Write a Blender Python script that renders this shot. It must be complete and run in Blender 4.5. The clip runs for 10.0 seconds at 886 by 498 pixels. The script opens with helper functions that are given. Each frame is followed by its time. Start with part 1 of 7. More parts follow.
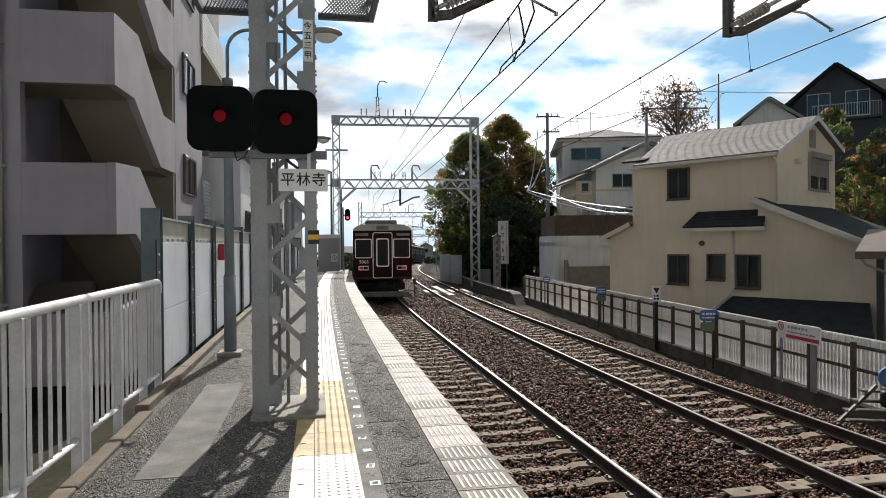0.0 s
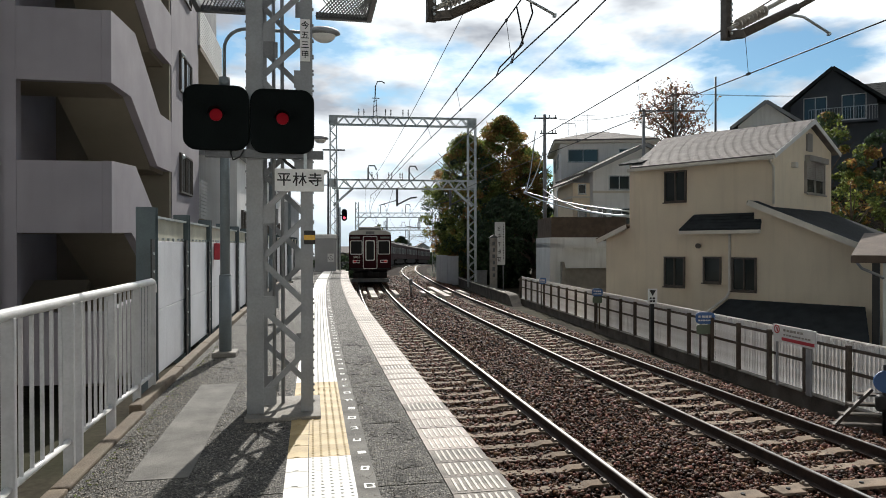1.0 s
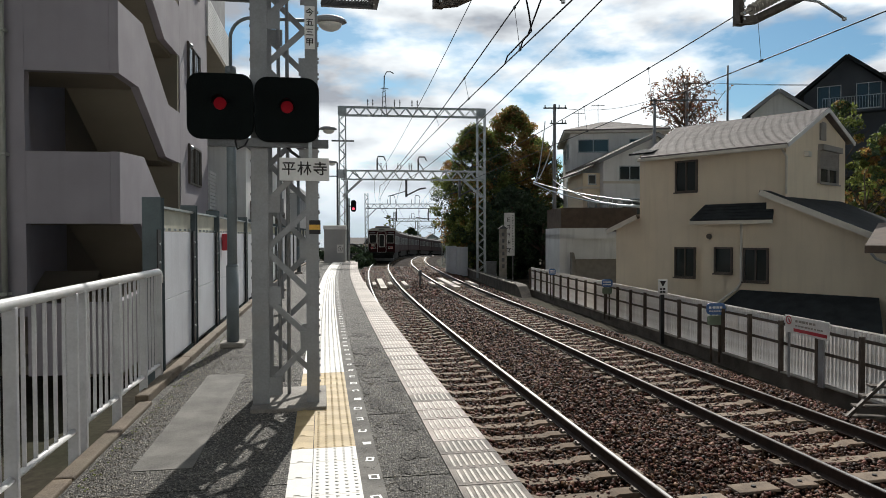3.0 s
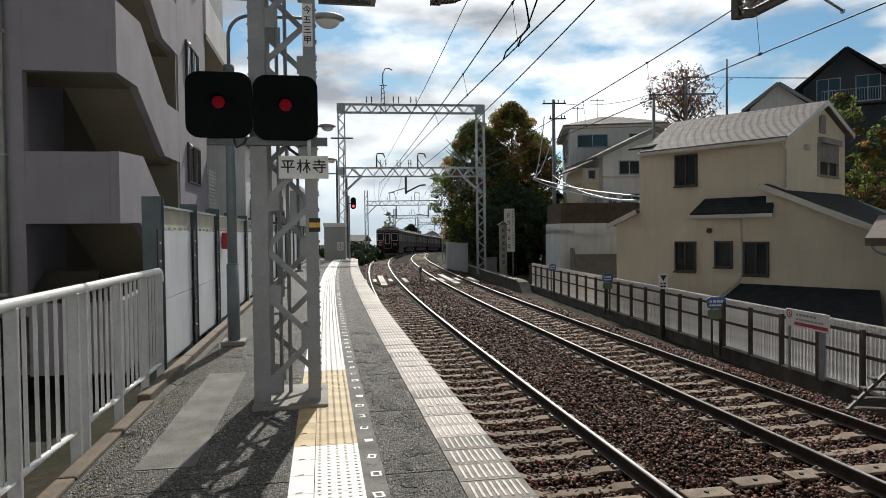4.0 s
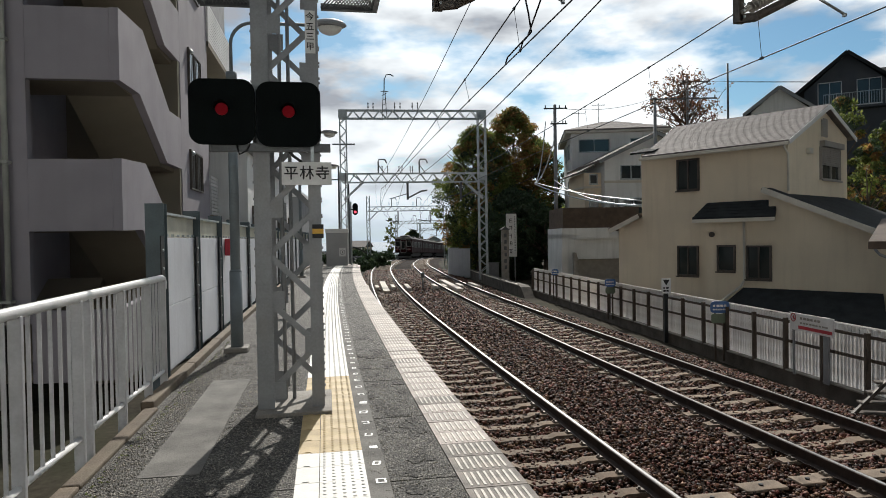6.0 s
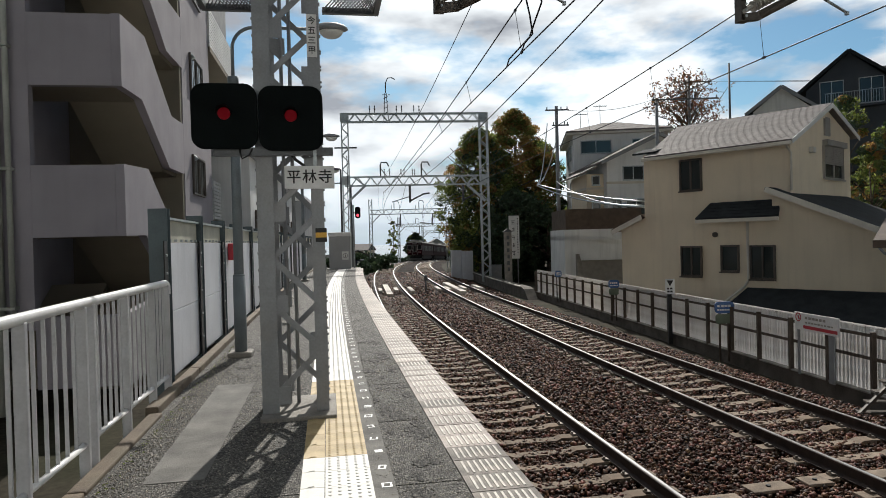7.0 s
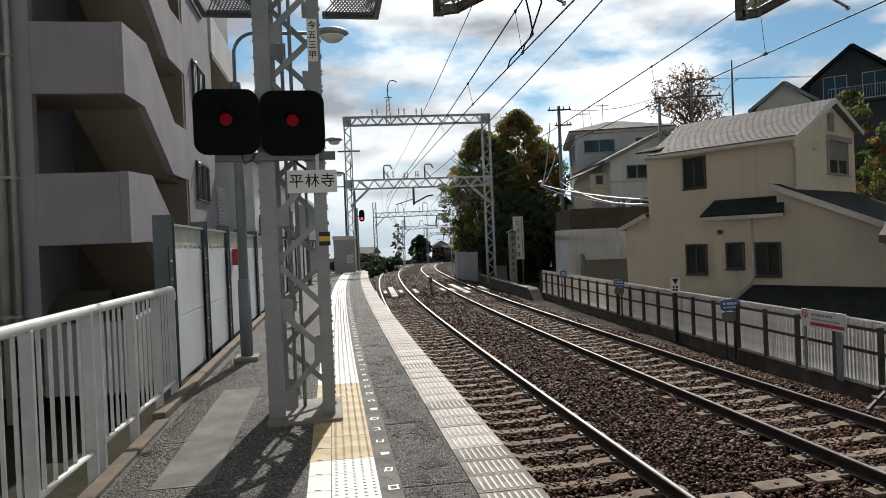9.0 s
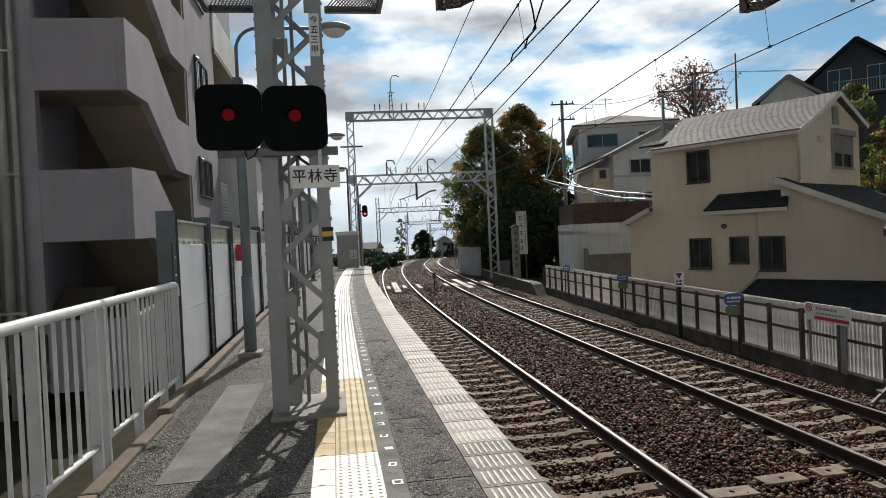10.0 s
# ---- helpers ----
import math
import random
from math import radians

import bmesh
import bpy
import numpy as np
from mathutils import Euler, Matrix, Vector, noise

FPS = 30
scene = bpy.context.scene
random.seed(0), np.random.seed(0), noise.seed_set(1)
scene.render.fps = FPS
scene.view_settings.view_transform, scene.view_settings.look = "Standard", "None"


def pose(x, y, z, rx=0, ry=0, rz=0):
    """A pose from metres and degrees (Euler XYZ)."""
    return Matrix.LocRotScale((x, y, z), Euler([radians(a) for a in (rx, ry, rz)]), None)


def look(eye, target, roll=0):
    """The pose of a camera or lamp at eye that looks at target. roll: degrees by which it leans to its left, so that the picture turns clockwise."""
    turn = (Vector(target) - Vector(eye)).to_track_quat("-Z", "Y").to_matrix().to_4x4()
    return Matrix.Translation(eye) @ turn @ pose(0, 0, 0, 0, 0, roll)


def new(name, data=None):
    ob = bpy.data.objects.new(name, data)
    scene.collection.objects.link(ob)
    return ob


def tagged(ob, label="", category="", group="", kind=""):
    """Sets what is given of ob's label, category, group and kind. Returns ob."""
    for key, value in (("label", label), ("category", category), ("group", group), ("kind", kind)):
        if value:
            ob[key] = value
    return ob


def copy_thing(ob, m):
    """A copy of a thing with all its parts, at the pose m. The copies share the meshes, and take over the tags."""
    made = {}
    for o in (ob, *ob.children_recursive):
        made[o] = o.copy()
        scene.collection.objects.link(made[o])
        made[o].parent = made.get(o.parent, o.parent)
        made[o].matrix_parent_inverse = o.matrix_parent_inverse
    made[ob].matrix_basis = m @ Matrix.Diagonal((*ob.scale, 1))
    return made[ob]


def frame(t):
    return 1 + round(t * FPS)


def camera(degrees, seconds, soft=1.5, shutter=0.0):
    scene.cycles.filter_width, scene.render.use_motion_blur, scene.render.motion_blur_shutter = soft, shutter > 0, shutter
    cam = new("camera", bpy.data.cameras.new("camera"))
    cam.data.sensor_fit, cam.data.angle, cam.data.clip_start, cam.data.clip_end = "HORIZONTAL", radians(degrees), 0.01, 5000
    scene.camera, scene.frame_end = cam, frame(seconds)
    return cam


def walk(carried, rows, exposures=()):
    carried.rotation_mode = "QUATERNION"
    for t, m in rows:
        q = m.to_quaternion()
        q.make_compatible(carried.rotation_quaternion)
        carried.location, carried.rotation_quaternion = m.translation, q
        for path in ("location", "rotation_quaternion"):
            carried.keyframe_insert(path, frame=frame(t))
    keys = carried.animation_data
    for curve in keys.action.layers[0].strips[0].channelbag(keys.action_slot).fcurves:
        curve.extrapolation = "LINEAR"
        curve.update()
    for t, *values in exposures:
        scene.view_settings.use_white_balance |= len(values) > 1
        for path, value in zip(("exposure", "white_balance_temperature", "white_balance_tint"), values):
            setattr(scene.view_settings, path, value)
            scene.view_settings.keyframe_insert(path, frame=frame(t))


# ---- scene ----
cam = camera(67.0, 10.0, soft=0.9)
PATH = [
    (0, (0.0, 0.002, 1.549), (0.0, 2.002, 1.534), -0.5),
    (0.5, (-0.005, 0.019, 1.551), (-0.012, 2.019, 1.538), -0.7),
    (1, (0.002, 0.024, 1.555), (0.012, 2.024, 1.542), -0.1),
    (1.5, (-0.042, 0.046, 1.538), (-0.021, 2.046, 1.523), 0.1),
    (2, (-0.01, 0.061, 1.543), (0.003, 2.061, 1.522), 0.5),
    (2.5, (0.027, 0.089, 1.541), (0.02, 2.089, 1.511), 0.3),
    (4, (0.035, 0.087, 1.543), (0.015, 2.086, 1.493), -0.7),
    (4.5, (0.02, 0.094, 1.541), (0.008, 2.093, 1.494), -0.6),
    (5, (0.021, 0.095, 1.542), (0.007, 2.095, 1.5), -0.7),
    (5.5, (0.023, 0.092, 1.544), (0.003, 2.092, 1.507), -0.8),
    (7, (0.012, 0.108, 1.546), (-0.021, 2.107, 1.52), -1.5),
    (7.5, (0.016, 0.114, 1.545), (-0.019, 2.114, 1.526), -1.8),
    (8, (0.021, 0.114, 1.548), (-0.018, 2.113, 1.531), -2.1),
    (8.5, (0.021, 0.103, 1.549), (-0.023, 2.102, 1.533), -2.3),
    (9, (0.024, 0.103, 1.545), (-0.023, 2.103, 1.525), -2.4),
    (9.5, (0.024, 0.106, 1.547), (-0.027, 2.105, 1.516), -2.5),
    (10, (0.023, 0.11, 1.542), (-0.034, 2.109, 1.508), -2.6),
]
walk(cam, [(t, look(eye, target, roll)) for t, eye, target, roll in PATH],
     exposures=[(0, 0.13), (0.8, 0.05), (1.6, -0.09), (2.3, -0.19), (10, -0.23)])

# ---- light ----
SUN_DIR = Vector((-0.025, 1.0, 0.74)).normalized()
world = bpy.data.worlds.new("sky")
scene.world = world
world.use_nodes = True
wn, wl = world.node_tree.nodes, world.node_tree.links
wn.clear()
w_out = wn.new("ShaderNodeOutputWorld")
w_bg = wn.new("ShaderNodeBackground")
w_bg.inputs["Strength"].default_value = 0.062
w_sky = wn.new("ShaderNodeTexSky")
w_sky.sky_type = "NISHITA"
w_sky.sun_disc = False
w_sky.sun_elevation = math.asin(SUN_DIR.z)
w_sky.sun_rotation = math.atan2(SUN_DIR.x, SUN_DIR.y)
w_sky.air_density, w_sky.dust_density, w_sky.ozone_density = 1.0, 0.4, 2.2
w_co = wn.new("ShaderNodeTexCoord")
w_map = wn.new("ShaderNodeMapping")
w_map.inputs["Scale"].default_value = (1.0, 1.0, 2.6)
w_map.inputs["Location"].default_value = (0.35, 0.1, 0.22)
w_no = wn.new("ShaderNodeTexNoise")
w_no.inputs["Scale"].default_value = 3.6
w_no.inputs["Detail"].default_value = 7.0
w_no.inputs["Roughness"].default_value = 0.52
w_ramp = wn.new("ShaderNodeValToRGB")
w_ramp.color_ramp.elements[0].position, w_ramp.color_ramp.elements[1].position = 0.365, 0.465
w_no2 = wn.new("ShaderNodeTexNoise")
w_no2.inputs["Scale"].default_value = 4.6
w_no2.inputs["Detail"].default_value = 5.0
w_ramp2 = wn.new("ShaderNodeValToRGB")
w_ramp2.color_ramp.elements[0].position, w_ramp2.color_ramp.elements[0].color = 0.44, (15.5, 16.3, 16.7, 1)
w_ramp2.color_ramp.elements[1].position, w_ramp2.color_ramp.elements[1].color = 0.63, (5.6, 6.0, 6.7, 1)
w_mix = wn.new("ShaderNodeMix")
w_mix.data_type = "RGBA"
wl.new(w_co.outputs["Generated"], w_map.inputs["Vector"])
wl.new(w_map.outputs["Vector"], w_no.inputs["Vector"])
wl.new(w_map.outputs["Vector"], w_no2.inputs["Vector"])
wl.new(w_no.outputs["Fac"], w_ramp.inputs["Fac"])
wl.new(w_no2.outputs["Fac"], w_ramp2.inputs["Fac"])
wl.new(w_ramp.outputs["Color"], w_mix.inputs["Factor"])
w_tone = wn.new("ShaderNodeVectorMath")
w_tone.operation = "MULTIPLY"
w_tone.inputs[1].default_value = (1.12, 1.5, 1.56)
wl.new(w_sky.outputs["Color"], w_tone.inputs[0])
wl.new(w_tone.outputs["Vector"], w_mix.inputs["A"])
# clouds are brightest towards the sun
w_dot = wn.new("ShaderNodeVectorMath")
w_dot.operation = "DOT_PRODUCT"
w_dot.inputs[1].default_value = SUN_DIR
w_gain = wn.new("ShaderNodeMapRange")
w_gain.inputs["From Min"].default_value, w_gain.inputs["From Max"].default_value = 0.42, 0.79
w_gain.inputs["To Min"].default_value, w_gain.inputs["To Max"].default_value = 0.12, 1.32
w_scale = wn.new("ShaderNodeVectorMath")
w_scale.operation = "SCALE"
wl.new(w_co.outputs["Generated"], w_dot.inputs[0])
wl.new(w_dot.outputs["Value"], w_gain.inputs["Value"])
wl.new(w_ramp2.outputs["Color"], w_scale.inputs[0])
wl.new(w_gain.outputs["Result"], w_scale.inputs["Scale"])
wl.new(w_scale.outputs["Vector"], w_mix.inputs["B"])
# pale haze low over the horizon
w_sep = wn.new("ShaderNodeSeparateXYZ")
w_hz = wn.new("ShaderNodeMapRange")
w_hz.inputs["From Min"].default_value, w_hz.inputs["From Max"].default_value = 0.0, 0.11
w_hz.inputs["To Min"].default_value, w_hz.inputs["To Max"].default_value = 0.85, 0.0
w_hmix = wn.new("ShaderNodeMix")
w_hmix.data_type = "RGBA"
w_hcol = wn.new("ShaderNodeVectorMath")
w_hcol.operation = "SCALE"
w_hcol.inputs[0].default_value = (7.2, 8.8, 10.2)
wl.new(w_gain.outputs["Result"], w_hcol.inputs["Scale"])
wl.new(w_co.outputs["Generated"], w_sep.inputs["Vector"])
wl.new(w_sep.outputs["Z"], w_hz.inputs["Value"])
wl.new(w_hz.outputs["Result"], w_hmix.inputs["Factor"])
wl.new(w_mix.outputs["Result"], w_hmix.inputs["A"])
wl.new(w_hcol.outputs["Vector"], w_hmix.inputs["B"])
wl.new(w_hmix.outputs["Result"], w_bg.inputs["Color"])
wl.new(w_bg.outputs["Background"], w_out.inputs["Surface"])

sun = new("sun", bpy.data.lights.new("sun", "SUN"))
sun.data.energy, sun.data.angle, sun.data.color = 5.0, radians(0.55), (1.0, 0.955, 0.885)
sun.matrix_basis = look((0, 0, 60), Vector((0, 0, 60)) - SUN_DIR)


# ---- materials ----
def mat(name, color, rough=0.7, metal=0.0, vary=0.18, scale=4.0, fine=60.0, bump=0.15, tint=None, stain=0.0,
        stain_color=(0.08, 0.06, 0.04), stain_scale=1.2, rand=0.0, stretch=(1, 1, 1), spec=0.5, streak=0.0):
    """A surface with broad and fine variation, stains, and relief."""
    m = bpy.data.materials.new(name)
    m.use_nodes = True
    n, l = m.node_tree.nodes, m.node_tree.links
    b = n["Principled BSDF"]
    b.inputs["Roughness"].default_value, b.inputs["Metallic"].default_value = rough, metal
    b.inputs["Specular IOR Level"].default_value = spec
    co = n.new("ShaderNodeTexCoord")
    mp = n.new("ShaderNodeMapping")
    mp.inputs["Scale"].default_value = stretch
    l.new(co.outputs["Object"], mp.inputs["Vector"])
    broad, grain = n.new("ShaderNodeTexNoise"), n.new("ShaderNodeTexNoise")
    for node, s, d in ((broad, scale, 6), (grain, fine, 3)):
        node.inputs["Scale"].default_value, node.inputs["Detail"].default_value = s, d
        l.new(mp.outputs["Vector"], node.inputs["Vector"])
    add = n.new("ShaderNodeMath")
    add.operation = "ADD"
    half = n.new("ShaderNodeMath")
    half.operation, half.inputs[1].default_value = "MULTIPLY", 0.6
    l.new(grain.outputs["Fac"], half.inputs[0])
    l.new(broad.outputs["Fac"], add.inputs[0])
    l.new(half.outputs["Value"], add.inputs[1])
    ramp = n.new("ShaderNodeValToRGB")
    lo = [max(0, c * (1 - 1.6 * vary)) for c in color]
    hi = [min(1, c * (1 + 1.6 * vary)) for c in (tint or color)]
    ramp.color_ramp.elements[0].position, ramp.color_ramp.elements[0].color = 0.55, (*lo, 1)
    ramp.color_ramp.elements[1].position, ramp.color_ramp.elements[1].color = 1.05, (*hi, 1)
    l.new(add.outputs["Value"], ramp.inputs["Fac"])
    last = ramp.outputs["Color"]
    if stain:
        sn = n.new("ShaderNodeTexNoise")
        sn.inputs["Scale"].default_value, sn.inputs["Detail"].default_value = stain_scale, 8
        smp = n.new("ShaderNodeMapping")
        smp.inputs["Scale"].default_value = (6, 6, 0.5) if streak else (1, 1, 1)
        l.new(co.outputs["Object"], smp.inputs["Vector"])
        l.new(smp.outputs["Vector"], sn.inputs["Vector"])
        sr = n.new("ShaderNodeValToRGB")
        sr.color_ramp.elements[0].position, sr.color_ramp.elements[1].position = 0.5, 0.72
        sr.color_ramp.elements[1].color = (stain, stain, stain, 1)
        mx = n.new("ShaderNodeMix")
        mx.data_type = "RGBA"
        mx.inputs["B"].default_value = (*stain_color, 1)
        l.new(sn.outputs["Fac"], sr.inputs["Fac"])
        l.new(sr.outputs["Color"], mx.inputs["Factor"])
        l.new(last, mx.inputs["A"])
        last = mx.outputs["Result"]
    if rand:
        oi = n.new("ShaderNodeObjectInfo")
        hs = n.new("ShaderNodeHueSaturation")
        mr = n.new("ShaderNodeMapRange")
        mr.inputs["To Min"].default_value, mr.inputs["To Max"].default_value = 1 - rand, 1 + rand
        l.new(oi.outputs["Random"], mr.inputs["Value"])
        l.new(mr.outputs["Result"], hs.inputs["Value"])
        l.new(last, hs.inputs["Color"])
        last = hs.outputs["Color"]
    l.new(last, b.inputs["Base Color"])
    if bump:
        bp = n.new("ShaderNodeBump")
        bp.inputs["Strength"].default_value, bp.inputs["Distance"].default_value = bump, 0.02
        l.new(add.outputs["Value"], bp.inputs["Height"])
        l.new(bp.outputs["Normal"], b.inputs["Normal"])
    return m


def island(m, spread, hue=0.0):
    """Vary a material from piece to piece of a joined mesh."""
    n, l = m.node_tree.nodes, m.node_tree.links
    b = n["Principled BSDF"]
    src = b.inputs["Base Color"].links[0].from_socket
    g = n.new("ShaderNodeNewGeometry")
    hs, mr = n.new("ShaderNodeHueSaturation"), n.new("ShaderNodeMapRange")
    mr.inputs["To Min"].default_value, mr.inputs["To Max"].default_value = 1 - spread, 1 + spread
    l.new(g.outputs["Random Per Island"], mr.inputs["Value"])
    l.new(mr.outputs["Result"], hs.inputs["Value"])
    if hue:
        m2 = n.new("ShaderNodeMapRange")
        m2.inputs["To Min"].default_value, m2.inputs["To Max"].default_value = 0.5 - hue, 0.5 + hue
        w = n.new("ShaderNodeMath")
        w.operation, w.inputs[1].default_value = "MULTIPLY", 7.31
        fr = n.new("ShaderNodeMath")
        fr.operation = "FRACT"
        l.new(g.outputs["Random Per Island"], w.inputs[0])
        l.new(w.outputs["Value"], fr.inputs[0])
        l.new(fr.outputs["Value"], m2.inputs["Value"])
        l.new(m2.outputs["Result"], hs.inputs["Hue"])
    l.new(src, hs.inputs["Color"])
    l.new(hs.outputs["Color"], b.inputs["Base Color"])
    return m


def glow(name, color, strength):
    m = bpy.data.materials.new(name)
    m.use_nodes = True
    b = m.node_tree.nodes["Principled BSDF"]
    b.inputs["Base Color"].default_value = (color[0] * 0.3, color[1] * 0.3, color[2] * 0.3, 1)
    b.inputs["Specular IOR Level"].default_value = 0.1
    b.inputs["Emission Color"].default_value = (*color, 1)
    b.inputs["Emission Strength"].default_value = strength
    return m


def leafy(m, amount=0.55):
    b = m.node_tree.nodes["Principled BSDF"]
    b.inputs["Transmission Weight"].default_value = 0.0
    b.inputs["Subsurface Weight"].default_value = 0.0
    n, l = m.node_tree.nodes, m.node_tree.links
    tr = n.new("ShaderNodeBsdfTranslucent")
    mx = n.new("ShaderNodeMixShader")
    mx.inputs["Fac"].default_value = amount
    l.new(b.inputs["Base Color"].links[0].from_socket, tr.inputs["Color"])
    l.new(b.outputs["BSDF"], mx.inputs[1])
    l.new(tr.outputs["BSDF"], mx.inputs[2])
    l.new(mx.outputs["Shader"], n["Material Output"].inputs["Surface"])
    return m


M_ASPHALT = mat("asphalt", (0.058, 0.053, 0.046), 0.8, vary=0.6, scale=2.6, fine=90, bump=1.0, stain=0.65, stain_color=(0.19, 0.18, 0.155), stain_scale=5.0, rand=0.12)


def speckle(m, scale, dark, light, amount):
    """Show the single stones of an aggregate."""
    n, l = m.node_tree.nodes, m.node_tree.links
    b = n["Principled BSDF"]
    src = b.inputs["Base Color"].links[0].from_socket
    co = n.new("ShaderNodeTexCoord")
    vo = n.new("ShaderNodeTexVoronoi")
    vo.inputs["Scale"].default_value = scale
    bw = n.new("ShaderNodeSeparateColor")
    rp = n.new("ShaderNodeValToRGB")
    rp.color_ramp.interpolation = "CONSTANT"
    rp.color_ramp.elements[0].position, rp.color_ramp.elements[0].color = 0.0, (*dark, 1)
    rp.color_ramp.elements[1].position, rp.color_ramp.elements[1].color = 0.86, (*light, 1)
    e = rp.color_ramp.elements.new(0.45)
    e.color = tuple((p + q) * 0.36 for p, q in zip(dark, light)) + (1,)
    mx = n.new("ShaderNodeMix")
    mx.data_type = "RGBA"
    mx.inputs["Factor"].default_value = amount
    l.new(co.outputs["Object"], vo.inputs["Vector"])
    l.new(vo.outputs["Color"], bw.inputs["Color"])
    l.new(bw.outputs["Red"], rp.inputs["Fac"])
    l.new(src, mx.inputs["A"])
    l.new(rp.outputs["Color"], mx.inputs["B"])
    l.new(mx.outputs["Result"], b.inputs["Base Color"])
    bp = n.new("ShaderNodeBump")
    bp.inputs["Strength"].default_value, bp.inputs["Distance"].default_value = 0.9, 0.012
    l.new(vo.outputs["Distance"], bp.inputs["Height"])
    if b.inputs["Normal"].links:
        l.new(b.inputs["Normal"].links[0].from_socket, bp.inputs["Normal"])
    l.new(bp.outputs["Normal"], b.inputs["Normal"])
    return m


speckle(M_ASPHALT, 95, (0.03, 0.028, 0.025), (0.40, 0.38, 0.33), 0.6)
M_DCONC = mat("dark_weathered_concrete", (0.10, 0.085, 0.07), 0.9, vary=0.3, scale=2.5, fine=70, bump=0.35, stain=0.5, stain_color=(0.05, 0.045, 0.035), stain_scale=1.5)
M_PATCH = mat("cement_patch", (0.135, 0.129, 0.116), 0.85, vary=0.3, scale=3, fine=120, bump=0.35, stain=0.6, stain_color=(0.075, 0.07, 0.062), stain_scale=4)
M_TAR = speckle(mat("broken_asphalt", (0.035, 0.032, 0.028), 0.85, vary=0.5, scale=12, fine=90, bump=1.0), 70, (0.02, 0.019, 0.017), (0.30, 0.28, 0.24), 0.5)
M_CONC = mat("concrete", (0.30, 0.28, 0.25), 0.85, vary=0.22, scale=2.5, fine=70, bump=0.35, stain=0.5, stain_color=(0.13, 0.11, 0.08), stain_scale=1.5)
M_KERB = mat("kerb_stone", (0.15, 0.115, 0.08), 0.85, vary=0.25, scale=5, fine=90, bump=0.4, stain=0.6, stain_color=(0.09, 0.085, 0.05), stain_scale=2.5, rand=0.12)
M_SLEEPER = mat("sleeper_concrete", (0.25, 0.20, 0.155), 0.9, spec=0.2, vary=0.25, scale=6, fine=90, bump=0.35, stain=0.6, stain_color=(0.15, 0.095, 0.06), stain_scale=3, rand=0.2)
M_BALLAST = island(mat("ballast_stone", (0.090, 0.042, 0.026), 0.6, spec=0.18, vary=0.5, scale=14, fine=120, bump=0.3), 0.92, 0.025)
# bed taken near black: shade in the gaps between stones is coloured in
M_BED_SHADE = mat("ballast_bed", (0.018, 0.011, 0.008), 0.98, spec=0.1, vary=0.6, scale=18, fine=60, bump=1.0)
M_GRIT = island(mat("grit", (0.21, 0.19, 0.155), 0.6, vary=0.3, scale=20, bump=0), 0.85)
M_RAIL = mat("rusty_rail", (0.034, 0.021, 0.016), 0.75, metal=0.2, vary=0.35, scale=8, fine=80, bump=0.2)
M_RAILTOP = mat("worn_steel", (0.60, 0.58, 0.55), 0.32, metal=1.0, vary=0.1, scale=5, fine=90, bump=0.03)
M_CLIP = mat("galvanised_clip", (0.14, 0.12, 0.10), 0.6, metal=0.3, vary=0.3)
M_EDGE = mat("edge_tile", (0.42, 0.365, 0.33), 0.75, vary=0.22, scale=9, fine=120, bump=0.25, stain=0.7, stain_color=(0.24, 0.19, 0.155), stain_scale=5.0, rand=0.16)
M_EDGEOLD = mat("worn_edge_tile", (0.20, 0.18, 0.16), 0.8, vary=0.25, scale=7, fine=120, bump=0.3, stain=0.6, stain_color=(0.34, 0.29, 0.25), stain_scale=4.0, rand=0.12)
M_EDGEBAR = mat("edge_tile_bar", (0.60, 0.565, 0.51), 0.7, vary=0.2, scale=8, fine=90, bump=0.1, stain=0.6, stain_color=(0.38, 0.32, 0.27), stain_scale=7.0, rand=0.12)
M_TACT_W = mat("tactile_white", (0.73, 0.715, 0.67), 0.6, vary=0.07, scale=5, fine=90, bump=0.08, stain=0.25, stain_color=(0.5, 0.45, 0.35), stain_scale=4, rand=0.06)
M_TACT_Y = mat("tactile_yellow", (0.44, 0.32, 0.14), 0.65, vary=0.14, scale=4, fine=90, bump=0.1, stain=0.6, stain_color=(0.56, 0.44, 0.25), stain_scale=2.2, rand=0.08)
M_WHITE = mat("white_paint", (0.76, 0.76, 0.74), 0.5, vary=0.06, scale=3, fine=40, bump=0.05, stain=0.15, stain_color=(0.5, 0.48, 0.44))
M_RAILING = mat("railing_white_paint", (0.74, 0.74, 0.73), 0.38, vary=0.05, scale=6, fine=50, bump=0.04, stain=0.14, stain_color=(0.45, 0.42, 0.38))
# railing white greyed for posts and bars: their shaded faces, put into the colour
M_RAILING_SHADE = mat("railing_shade_paint", (0.52, 0.52, 0.53), 0.5, vary=0.07, scale=6, fine=50, bump=0.04, stain=0.2, stain_color=(0.3, 0.28, 0.25))
M_PANEL = mat("pale_panel", (0.66, 0.68, 0.72), 0.55, vary=0.06, scale=1.6, fine=40, bump=0.05, stain=0.25, stain_color=(0.45, 0.47, 0.5), streak=1, stain_scale=1.0)
M_PANELTOP = mat("cream_strip", (0.50, 0.49, 0.40), 0.6, vary=0.1, bump=0.05)
M_LPOST = mat("lamp_post_grey", (0.17, 0.20, 0.215), 0.5, metal=0.1, vary=0.12, scale=3, bump=0.06, stain=0.25)
M_HPOST = mat("grey_blue_steel", (0.085, 0.115, 0.125), 0.5, metal=0.1, vary=0.12, scale=3, bump=0.06, stain=0.2)
M_BLACK = mat("black_steel", (0.012, 0.013, 0.014), 0.5, vary=0.2, bump=0.06)
